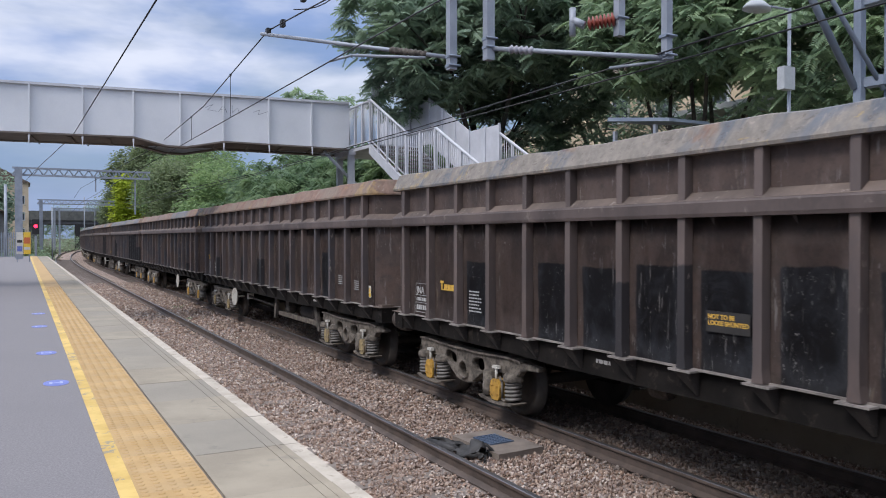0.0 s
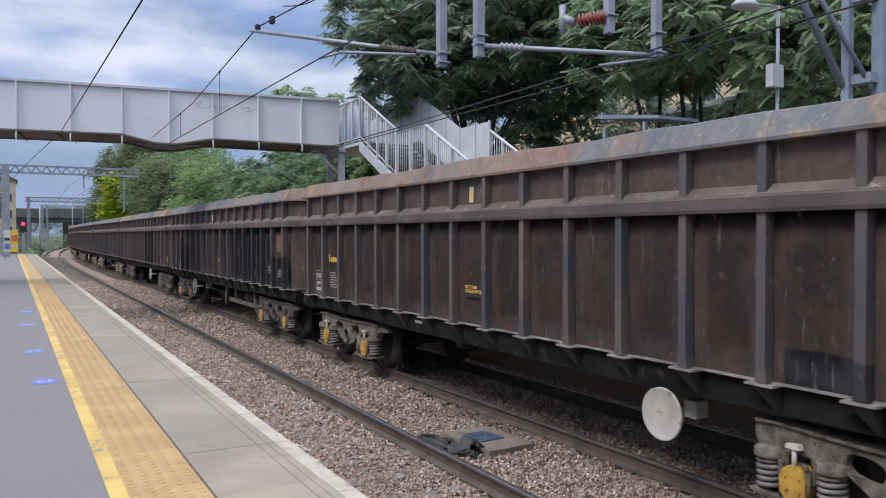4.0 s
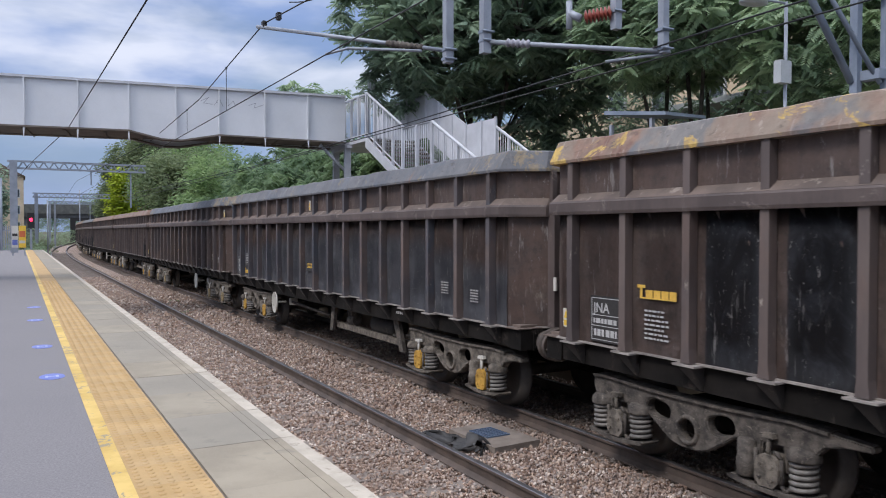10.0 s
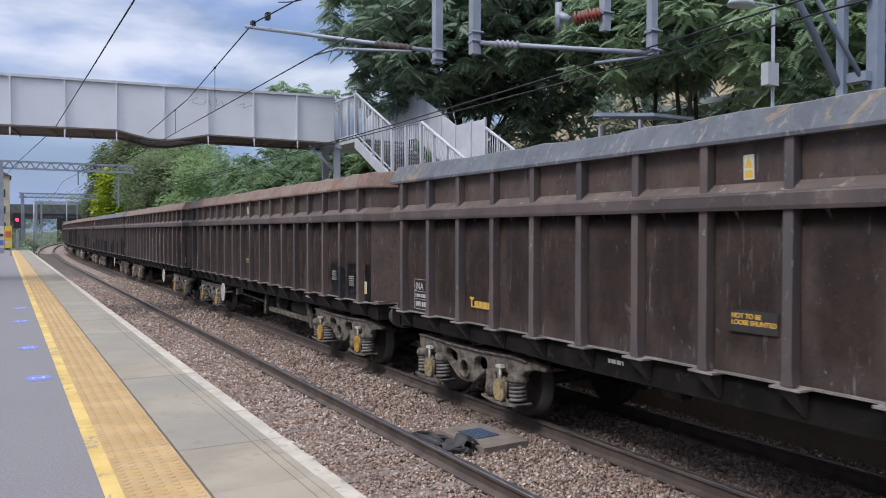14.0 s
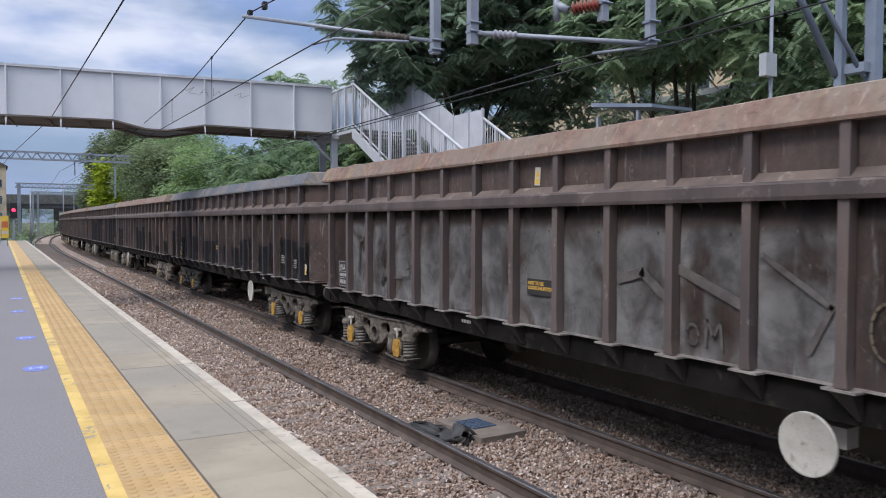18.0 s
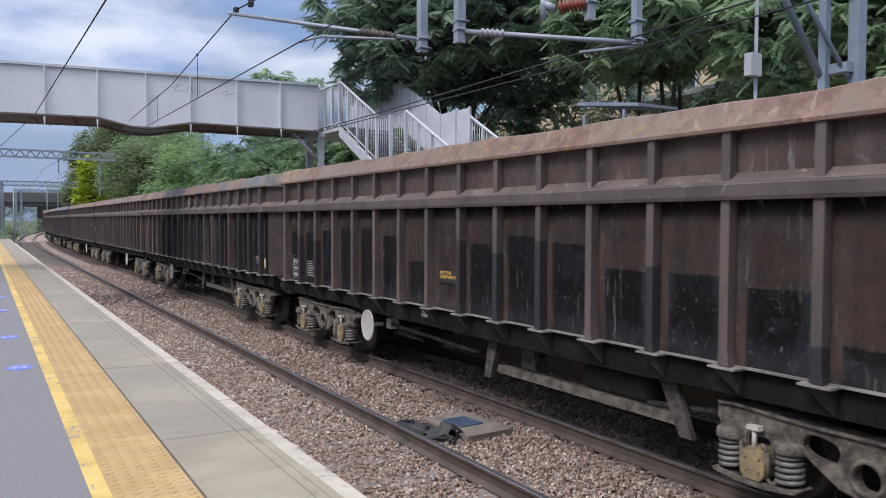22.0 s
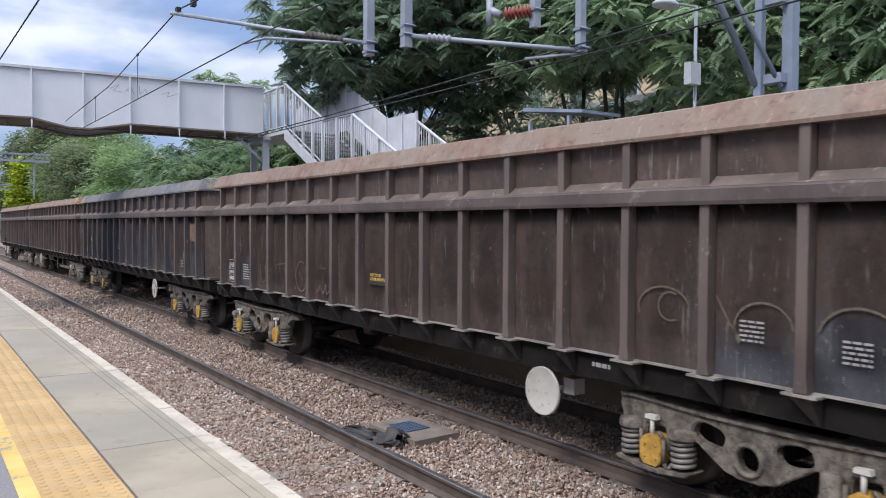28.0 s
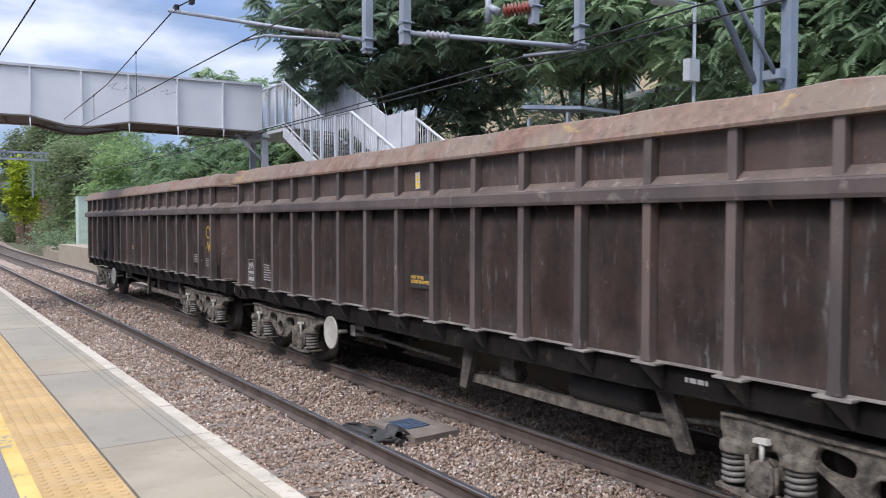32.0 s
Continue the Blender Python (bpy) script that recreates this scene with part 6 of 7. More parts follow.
def stairs():
    st = thing("footbridge_stairs", "grey steel stairs with barred railings down to the opposite platform", "stairs")
    # landing at the bridge's end, first flight towards the camera, half landing, second flight
    bm = B()
    box(bm, 7.55, 9.30, 21.45, 24.7, 4.10, 4.22)
    part("landing", bm, M_RAILING, st)
    y0, y1, z0, z1 = 21.45, 18.95, 4.22, 2.92
    for x in (7.60, 9.20):
        bm = B()
        prism(bm, [(y0, z0), (y1, z1), (y1, z1 - 0.30), (y0, z0 - 0.30)], x - 0.04, x + 0.04, "x")
        part("stringer", bm, M_RAILING, st, "pale grey plated stringer")
    for i in range(9):
        f = (i + 0.5) / 9
        yy, zz = y0 + (y1 - y0) * f, z0 + (z1 - z0) * f
        bm = B()
        box(bm, 7.64, 9.16, yy - 0.14, yy + 0.14, zz - 0.03, zz + 0.01)
        part("tread", bm, M_BRIDGE_UNDER, st)
    railing(st, (7.60, 23.2, 4.22), (7.60, y0, 4.22), 1.30, 3, 20, M_RAILING)
    railing(st, (7.60, y0, z0 + 0.04), (7.60, y1, z1 + 0.04), 1.30, 4, 24, M_RAILING, 1)
    bm = B()
    box(bm, 7.55, 9.30, 17.25, y1, 2.78, 2.90)
    part("half_landing", bm, M_RAILING, st)
    railing(st, (7.60, y1, 2.90), (7.60, 17.25, 2.90), 1.30, 2, 14, M_RAILING, 1)
    yl, zl = 14.0, 1.2
    for x in (7.60, 9.20):
        bm = B()
        prism(bm, [(17.25, 2.88), (yl, zl), (yl, zl - 0.30), (17.25, 2.58)], x - 0.04, x + 0.04, "x")
        part("stringer", bm, M_RAILING, st)
    railing(st, (7.60, 17.25, 2.90), (7.60, yl, zl), 1.28, 5, 32, M_RAILING, 1)
    # plated parapet on the far side of the stairs; the darker railing grey paints in its shade
    bm = B()
    for ya, za, yb, zb in ((24.5, 4.24, 20.7, 4.24), (20.7, 4.24, 18.32, 2.98), (18.32, 2.98, 16.8, 2.98)):
        prism(bm, [(ya, za), (yb, zb), (yb, zb + 1.35), (ya, za + 1.35)], 9.24, 9.28, "x")
    part("parapet", bm, M_RAILING, st, "plated parapet")
    for yy, zz in ((23.4, 4.24), (22.0, 4.24), (20.7, 4.24), (19.9, 3.82), (19.1, 3.4), (18.32, 2.98), (17.5, 2.98), (16.8, 2.98)):
        bm = B()
        box(bm, 9.20, 9.24, yy - 0.03, yy + 0.03, zz, zz + 1.38)
        part("post", bm, M_RAILING, st)
    railing(st, (9.24, 16.8, 2.85), (9.24, 14.4, 1.55), 1.25, 4, 22, M_RAILING)
    # columns down to the platform
    for x, yy in ((7.7, 18.9), (9.15, 18.9), (7.7, 17.3), (9.15, 17.3)):
        bm = B()
        box(bm, x - 0.06, x + 0.06, yy - 0.06, yy + 0.06, -0.02, 2.63)
        part("column", bm, M_RAILING, st)
    bm = B()
    box(bm, 7.64, 9.16, yl - 0.15, yl, -0.02, zl)
    for i in range(9):
        f = (i + 0.5) / 9
        box(bm, 7.64, 9.16, 17.25 - 3.1 * f - 0.14, 17.25 - 3.1 * f + 0.14, 2.86 - 1.6 * f - 0.03, 2.86 - 1.6 * f + 0.01)
    part("lower_treads", bm, M_BRIDGE_UNDER, st)


stairs()


def overhead_line():
    # portal: mast on the opposite platform, boom, drop tubes, arms with insulators
    po = thing("electrification_portal", "galvanised overhead line portal with lattice mast and drop tubes", "overhead line", m=None)
    bm = B()
    box(bm, 7.50, 7.60, 5.89, 5.99, -0.02, 7.6)
    part("mast", bm, M_BLUESTEEL, po, "blue-grey lattice mast")
    bm = B()
    box(bm, 7.70, 7.86, 5.58, 5.72, -0.02, 7.6)
    part("mast", bm, M_BLUESTEEL, po, "blue-grey lattice mast")
    for i in range(9):
        bm = B()
        box(bm, 7.56, 7.72, 5.64, 5.92, 0.2 + 1.02 * i, 0.32 + 1.02 * i)
        part("rung", bm, M_BLUESTEEL, po)
    bm = B()
    tube(bm, (7.51, 5.97, 3.25), (6.15, 6.47, 5.9), 0.045, 8)
    part("knee_brace", bm, M_BLUESTEEL, po)
    bm = B()
    tube(bm, (7.64, 5.68, 3.2), (6.45, 6.55, 5.9), 0.032, 8)
    part("knee_brace", bm, M_BLUESTEEL, po)
    bm = B()
    for z in (5.9, 6.5):
        tube(bm, (8.1, 5.75, z), (0.2, 11.6, z), 0.06, 8)
    part("boom", bm, M_STEEL, po)
    for i in range(14):
        a, b = Vector((8.1, 5.75, 0)), Vector((0.2, 11.6, 0))
        p, q = a.lerp(b, i / 14), a.lerp(b, (i + 1) / 14)
        bm = B()
        tube(bm, (p.x, p.y, 5.9), (q.x, q.y, 6.5), 0.03, 6)
        part("boom_lacing", bm, M_STEEL, po)
    for x, y, z, r in ((3.23, 8.66, 3.55, 0.052), (3.55, 8.27, 3.63, 0.055), (4.93, 6.59, 3.45, 0.045), (4.86, 7.32, 3.88, 0.05), (4.66, 7.45, 5.0, 0.045)):
        bm = B()
        box(bm, x - r, x + r, y - r, y + r, z, 6.4)
        part("drop_tube", bm, M_STEEL, po, "galvanised square drop tube")

    def insulator(a, b, f0, f1, mat, r=0.07, n=6):
        a, b = Vector(a), Vector(b)
        bm = B()
        q = (b - a).to_track_quat("Z", "Y").to_matrix().to_4x4()
        L = (b - a).length
        prof = [(0.03, f0 * L)]
        for i in range(n):
            z = (f0 + (f1 - f0) * (i + 0.5) / n) * L
            h = (f1 - f0) * L / n
            prof += [(0.035, z - 0.4 * h), (r, z - 0.1 * h), (r, z + 0.1 * h), (0.035, z + 0.4 * h)]
        prof.append((0.03, f1 * L))
        lathe(bm, prof, 14)
        bmesh.ops.transform(bm, matrix=Matrix.Translation(a) @ q, verts=bm.verts)
        part("insulator", bm, mat, po, "ribbed insulator")

    # arm of the near line
    a, b = (3.20, 8.70, 3.72), (1.50, 11.36, 4.42)
    bm = B()
    tube(bm, a, b, 0.027, 8)
    part("arm", bm, M_STEEL, po)
    insulator(a, b, 0.10, 0.28, M_BOGIE_DARK, 0.048, 8)
    bm = B()
    tube(bm, (3.0, 8.95, 3.74), (2.3, 9.75, 3.86), 0.02, 6)
    tube(bm, (2.3, 9.75, 3.86), (2.06, 9.99, 3.80), 0.018, 6)
    part("steady_arm", bm, M_STEEL, po)
    # arm of the far line
    a, b = (3.55, 8.27, 3.78), (4.98, 6.53, 3.46)
    bm = B()
    tube(bm, a, b, 0.03, 8)
    part("arm", bm, M_STEEL, po)
    insulator(a, b, 0.12, 0.26, M_INSUL_GREY, 0.055, 5)
    bm = B()
    tube(bm, (4.93, 6.60, 3.44), (4.55, 7.15, 3.42), 0.02, 6)
    part("steady_arm", bm, M_STEEL, po)
    a, b = (4.86, 7.32, 4.10), (4.45, 7.58, 4.02)
    insulator(a, b, 0.12, 0.80, M_INSUL_RED, 0.085, 7)
    bm = B()
    tube(bm, (4.5, 7.55, 4.02), (4.40, 7.66, 4.10), 0.05, 8)
    tube(bm, (4.40, 7.66, 3.9), (4.40, 7.66, 4.25), 0.04, 8)
    part("clamp", bm, M_STEEL, po)

    for x, y, z in ((3.23, 8.66, 3.72), (3.55, 8.27, 3.79), (4.93, 6.59, 3.50), (4.86, 7.32, 4.10), (3.23, 8.66, 3.60), (3.55, 8.27, 3.90), (4.93, 6.59, 3.72)):
        bm = B()
        box(bm, x - 0.064, x + 0.064, y - 0.064, y + 0.064, z - 0.018, z + 0.018)
        tube(bm, (x - 0.09, y - 0.07, z), (x + 0.09, y - 0.07, z), 0.014, 6)
        part("clamp_band", bm, M_BLUESTEEL, po)

    def wire(points, r, label):
        ob = thing("overhead_wire", label, "overhead wire", "wires over the tracks")
        bm = B()
        for p, q in zip(points, points[1:]):
            tube(bm, p, q, r, 6)
        part("wire", bm, M_WIRE, ob)
        return ob

    wire([(2.30, -12, 3.80), (2.06, 9.99, 3.795), (2.0, 24, 3.80), (2.0, 60, 3.85), track(110, -3.0)[:2] + (3.9,)], 0.009, "contact wire over the near track")
    m = wire([(2.5, -12, 4.62), (1.87, 9.5, 4.50), (1.58, 11.28, 4.46), (1.9, 17.5, 4.30), (1.98, 25, 4.18), (2.0, 60, 4.9), track(110, -3.0)[:2] + (4.9,)], 0.010, "catenary wire over the near track")
    for x, y, z in ((1.735, 14.3, 4.382), (1.916, 19.0, 4.276)):
        bm = B()
        tube(bm, (x, y, z), (2.04, 3.68 * y / (x + 1.64), 3.80), 0.006, 5)
        box(bm, x - 0.015, x + 0.015, y - 0.025, y + 0.025, z - 0.025, z + 0.015)
        part("dropper", bm, M_WIRE, m)
    wire([(4.6, -12, 3.40), (4.79, 6.9, 3.36), (4.79, 24, 3.36), (4.79, 60, 3.5)], 0.009, "contact wire over the far track")
    wire([(4.9, -12, 3.9), (4.85, 6.6, 3.52), (4.79, 13, 3.42), (4.79, 24, 3.40), (4.79, 60, 3.9)], 0.010, "catenary wire over the far track")
    wire([(0.2, -10, 4.6), (-0.18, 9.9, 4.30), (-0.38, 24.1, 4.27), (-1.17, 37.9, 4.29), (-1.6, 54, 4.7)], 0.012, "thick feeder wire beside the near track")
    # curved jumper loops by the arm
    jump = []
    for i in range(9):
        t = i / 8
        jump.append((1.75 + 0.62 * t, 10.6 - 0.9 * t, 4.62 - 0.16 * math.sin(math.pi * t) + 0.35 * t))
    wire(jump, 0.008, "slack jumper wire looped beside the cantilever")
    for p in ((1.58, 11.28, 4.44), (1.83, 10.4, 4.74), (1.70, 10.95, 4.50)):
        bm = B()
        box(bm, p[0] - 0.03, p[0] + 0.03, p[1] - 0.05, p[1] + 0.05, p[2] - 0.05, p[2] + 0.05)
        part("clamp", bm, M_BLACK, m)


overhead_line()


def lamp_post(x, y):
    ob = thing("platform_lamp", "slim grey platform lamp post with a white control box", "lamp post", m=pose(x, y, -0.01))
    bm = B()
    tube(bm, (0, 0, 0), (0, 0, 4.68), 0.026, 10)
    part("post", bm, M_STEEL, ob)
    bm = B()
    tube(bm, (0, 0, 4.66), (-0.28, 0.12, 4.70), 0.018, 8)
    part("bracket", bm, M_STEEL, ob)
    bm = B()
    lathe(bm, [(0.03, 0.12), (0.12, 0.11), (0.20, 0.04), (0.215, 0.0), (0.10, -0.03), (0.02, -0.035)], 20)
    bmesh.ops.scale(bm, vec=(1.15, 0.75, 1), verts=bm.verts)
    bmesh.ops.translate(bm, vec=(-0.44, 0.20, 4.65), verts=bm.verts)
    part("lamp_head", bm, M_BOXGREY, ob, "white domed lamp head")
    bm = B()
    box(bm, -0.23, 0.0, -0.10, 0.02, 3.50, 3.82)
    soften(bm, 0.015)
    part("control_box", bm, M_BOXGREY, ob, "small off-white box")


lamp_post(8.02, 7.30)

cctv = thing("security_camera", "small white security camera on a post at the footbridge stairs", "camera", m=pose(8.05, 22.3, 4.22))
bm = B()
tube(bm, (0, 0, 0), (0, 0, 2.05), 0.03, 8)
part("post", bm, M_STEEL, cctv)
bm = B()
tube(bm, (0, 0, 1.98), (-0.02, -0.25, 1.92), 0.02, 6)
part("bracket", bm, M_STEEL, cctv)
bm = B()
lathe(bm, [(0.02, 1.55), (0.10, 1.60), (0.12, 1.70), (0.12, 1.84), (0.07, 1.90), (0.02, 1.91)], 16, "z", (-0.02, -0.25, 0))
part("housing", bm, M_BOXGREY, cctv, "white domed housing")

sh = thing("shelter", "open platform shelter with a thin blue-grey flat roof", "shelter")
bm = B()
prism(bm, [(13.95, 4.20), (12.0, 3.93), (12.0, 3.86), (13.95, 4.11)], 10.4, 11.6, "x")
part("roof", bm, M_BLUESTEEL, sh)
for x, y in ((10.5, 13.8), (10.5, 12.5), (11.5, 13.8), (11.5, 12.5)):
    bm = B()
    box(bm, x - 0.04, x + 0.04, y - 0.04, y + 0.04, -0.02, 3.86)
    part("post", bm, M_STEEL, sh)


def truss_gantry(s, x0, x1, z, h, mast_l, mast_r, label):
    y = s
    ob = thing("signal_gantry", label, "overhead gantry", "gantries along the line")
    bm = B()
    for zz in (z, z + h):
        box(bm, x0, x1, y - 0.07, y + 0.07, zz - 0.06, zz + 0.06)
    part("boom", bm, M_STEEL, ob)
    n = int((x1 - x0) / (h * 1.3))
    for i in range(n):
        a, b = x0 + (x1 - x0) * i / n, x0 + (x1 - x0) * (i + 1) / n
        for p, q in (((a, z), ((a + b) / 2, z + h)), (((a + b) / 2, z + h), (b, z))):
            bm = B()
            tube(bm, (p[0], y, p[1]), (q[0], y, q[1]), 0.045, 6)
            part("lacing", bm, M_STEEL, ob)
    for x, w in mast_l + mast_r:
        bm = B()
        box(bm, x - w, x + w, y - w, y + w, -1.46, z + h)
        part("mast", bm, M_STEEL, ob)
    return ob


truss_gantry(57, -2.2, 6.2, 5.47, 0.46, [(-1.85, 0.22)], [], "pale steel lattice gantry over the tracks")
truss_gantry(95, -0.2, 7.6, 5.1, 0.45, [(0.15, 0.17)], [], "far pale steel lattice gantry")
truss_gantry(124, 2.3, 10.8, 5.3, 0.35, [(2.4, 0.14), (3.05, 0.12)], [(7.7, 0.09), (10.2, 0.09)], "far pale steel lattice gantry")
for x, y, z1, r in ((-2.75, 66.7, 5.4, 0.12), (0.9, 84.0, 4.4, 0.07), (5.3, 108.0, 6.6, 0.07)):
    lm = thing("lineside_mast", "plain steel mast beside the line", "mast", "masts beside the line", pose(x, y, -1.46))
    bm = B()
    tube(bm, (0, 0, 0), (0, 0, z1 + 1.46), r, 10, r * 0.9)
    part("shaft", bm, M_STEEL, lm)
    bm = B()
    lathe(bm, [(r * 1.8, 0.0), (r * 1.8, 0.04), (r * 1.1, 0.05)], 12)
    part("base_plate", bm, M_STEEL, lm)
dt = thing("drop_post", "thin steel drop post under the gantry", "drop post")
bm = B()
box(bm, 2.70, 2.78, 57.08, 57.16, 4.5, 5.5)
part("post", bm, M_STEEL, dt)
dt = thing("drop_post", "thin steel drop post under the gantry", "drop post")
bm = B()
box(bm, 5.2, 5.29, 57.08, 57.17, 3.0, 5.5)
part("post", bm, M_STEEL, dt)

sg = thing("colour_light_signal", "dark signal head showing a red light", "signal", m=pose(-0.76, 66.5, -1.46))
bm = B()
box(bm, -0.08, 0.08, -0.08, 0.08, 0, 3.0)
part("post", bm, M_STEEL, sg)
bm = B()
box(bm, -0.24, 0.24, -0.12, 0.12, 3.1, 4.25)
soften(bm, 0.04)
part("head", bm, M_BLACK, sg)
bm = B()
lathe(bm, [(0.02, -0.17), (0.12, -0.16), (0.13, -0.12)], 20, "y", (0, 0, 3.72))
part("red_lamp", bm, M_SIGNAL, sg, "lit red lamp")

pb = thing("platform_end_sign", "yellow, white and red warning board at the platform end", "sign", m=pose(-1.60, 50.0, 0))
for x in (-0.30, 0.30):
    bm = B()
    box(bm, x - 0.03, x + 0.03, -0.03, 0.03, 0, 1.75)
    part("post", bm, M_STEEL, pb)
for x0, x1, z0, z1, mat in ((-0.36, -0.02, 0.45, 1.70, M_PALE), (0.0, 0.36, 0.45, 1.70, M_STICKER), (0.03, 0.33, 1.05, 1.40, M_ORANGE), (-0.32, -0.06, 0.60, 0.90, M_BLUE), (0.03, 0.33, 0.70, 0.85, M_PALE), (-0.32, -0.06, 1.1, 1.25, M_LABELDARK)):
    bm = B()
    d = -0.07 if mat in (M_ORANGE, M_BLUE, M_LABELDARK) or z1 == 0.85 else -0.06
    box(bm, x0, x1, d, -0.035 if d == -0.06 else -0.0605, z0, z1)
    part("board", bm, mat, pb)
fence = thing("palisade_fence", "pale steel palisade fence across the platform end", "fence")
for i in range(34):
    bm = B()
    prism(bm, [(-6.9 + 0.15 * i, 0), (-6.9 + 0.15 * i + 0.08, 0), (-6.9 + 0.15 * i + 0.08, 1.7), (-6.9 + 0.15 * i + 0.04, 1.85), (-6.9 + 0.15 * i, 1.7)], 63.4, 63.42, "y")
    part("pale", bm, M_STEEL, fence)
for z in (0.4, 1.4):
    bm = B()
    box(bm, -6.9, -1.85, 63.42, 63.47, z, z + 0.06)
    part("rail", bm, M_STEEL, fence)

# road bridge over the line, far off
rb = thing("road_bridge", "dark flat girder road bridge across the railway", "road bridge")
bm = B()
box(bm, -30, 60, 178, 190, 4.2, 5.0)
part("girder", bm, M_DARKBRIDGE, rb)
bm = B()
box(bm, -30, 60, 177.7, 178.1, 5.0, 6.9)
part("parapet", bm, M_CONCRETE, rb, "weathered concrete parapet")
bm = B()
prism(bm, [(7.9, -1.46), (8.9, -1.46), (8.9, 3.5), (17.5, 3.5), (17.5, 4.2), (7.9, 4.2)], 176.5, 177.6, "y")
part("portal_frame", bm, M_BLACK, rb, "black steel portal frame")
for x0, x1 in ((-30, 2.2), (19, 60)):
    bm = B()
    box(bm, x0, x1, 178.4, 189, -1.46, 4.19)
    part("abutment", bm, M_DARKBRIDGE, rb, "grimy brick abutment")

# low walls, cabinets and pipes past the opposite platform's end
cab = thing("equipment_cabinet", "tall pale green trackside cabinet", "cabinet", m=pose(7.75, 53.2, -0.01))
bm = B()
box(bm, -0.5, 0.6, -0.5, 0.5, 0, 2.95)
soften(bm, 0.03)
part("body", bm, M_SHEDGREEN, cab)
bm = B()
box(bm, -0.53, 0.63, -0.53, 0.53, 2.95, 3.02)
part("roof", bm, M_BOXGREY, cab)


# concrete troughing and a low wall past the end of the opposite platform
for y0, y1, x0, z1 in ((54.2, 58.0, 6.6, -0.62), (58.3, 63.5, 6.9, -0.72), (64.0, 69.5, 7.3, -0.55)):
    tr = thing("cable_trough", "pale concrete cable trough on the bank beside the track", "cable trough")
    for i in range(int((y1 - y0) / 1.0)):
        bm = B()
        box(bm, x0, x0 + 0.9, y0 + i, y0 + i + 0.96, -1.46, z1 + 0.02 * (i % 3))
        soften(bm, 0.02)
        part("block", bm, M_COPING, tr)


def building(name, label, x0, x1, y0, y1, h, rows, cols, wall, z0=-1.46):
    ob = thing(name, label, "building", "buildings beyond the trees")
    bm = B()
    box(bm, x0, x1, y0, y1, z0, h)
    part("wall", bm, wall, ob)
    bm = B()
    prism(bm, [(x0 - 0.3, h), (x1 + 0.3, h), ((x0 + x1) / 2, h + 2.5)], y0 - 0.3, y1 + 0.3, "y")
    part("roof", bm, M_BRICK, ob)
    for r in range(rows):
        for c in range(cols):
            xx, zz = x0 + (x1 - x0) * (c + 0.5) / cols, 1.5 + 2.8 * r
            win = None
            bm = B()
            box(bm, xx - 0.55, xx + 0.55, y0 - 0.05, y0 - 0.01, zz, zz + 1.5)
            win = part("window", bm, M_BOXGREY, ob, "white window frame")
            bm = B()
            box(bm, xx - 0.45, xx + 0.45, y0 - 0.07, y0 - 0.05, zz + 0.1, zz + 1.4)
            part("pane", bm, M_GLASS, win)
    return ob


building("house", "buff brick house half hidden by trees", 24, 36, 26, 40, 7.5, 2, 4, M_BRICKWORK)
terrace = building("house", "buff brick terrace behind the trees", 21.6, 30, 12.6, 30, 8.6, 2, 3, M_BRICKWORK)
bm = B()
box(bm, 19.9, 21.6, 13.0, 22.5, 5.92, 6.12)
part("canopy", bm, M_BOXGREY, terrace, "white edged lean-to canopy")
for yy, zz in itertools.product((15.2, 17.9, 20.6, 23.3, 26.0), (3.4, 6.4)):
    bm = B()
    box(bm, 21.5, 21.6, yy - 0.55, yy + 0.55, zz, zz + 1.15)
    win = part("window", bm, M_BOXGREY, terrace, "white window frame")
    bm = B()
    box(bm, 21.47, 21.5, yy - 0.45, yy + 0.45, zz + 0.1, zz + 1.05)
    part("pane", bm, M_GLASS, win)
building("tower_block", "tan brick block beyond the platform", -9.5, -0.7, 150, 162, 10.8, 3, 4, M_BRICKWORK)
building("station_building", "dark low building past the platform end", -9.0, -3.3, 74, 90, 3.6, 1, 3, M_DARKBRIDGE)
wl = thing("brick_wall", "low reddish brick wall on the bank beside the line", "wall")
for i in range(5):
    bm = B()
    box(bm, 9.9 + 1.5 * i, 11.39 + 1.5 * i, 112 - 0.4 * i, 112.5 - 0.4 * i, -1.46, 4.75 - 0.1 * (i % 2))
    part("wall_panel", bm, M_REDBRICK, wl)
    bm = B()
    box(bm, 9.85 + 1.5 * i, 11.38 + 1.5 * i, 111.92 - 0.4 * i, 112.58 - 0.4 * i, 4.754 - 0.1 * (i % 2), 4.88 - 0.1 * (i % 2))
    part("cap_stone", bm, M_COPING, wl)


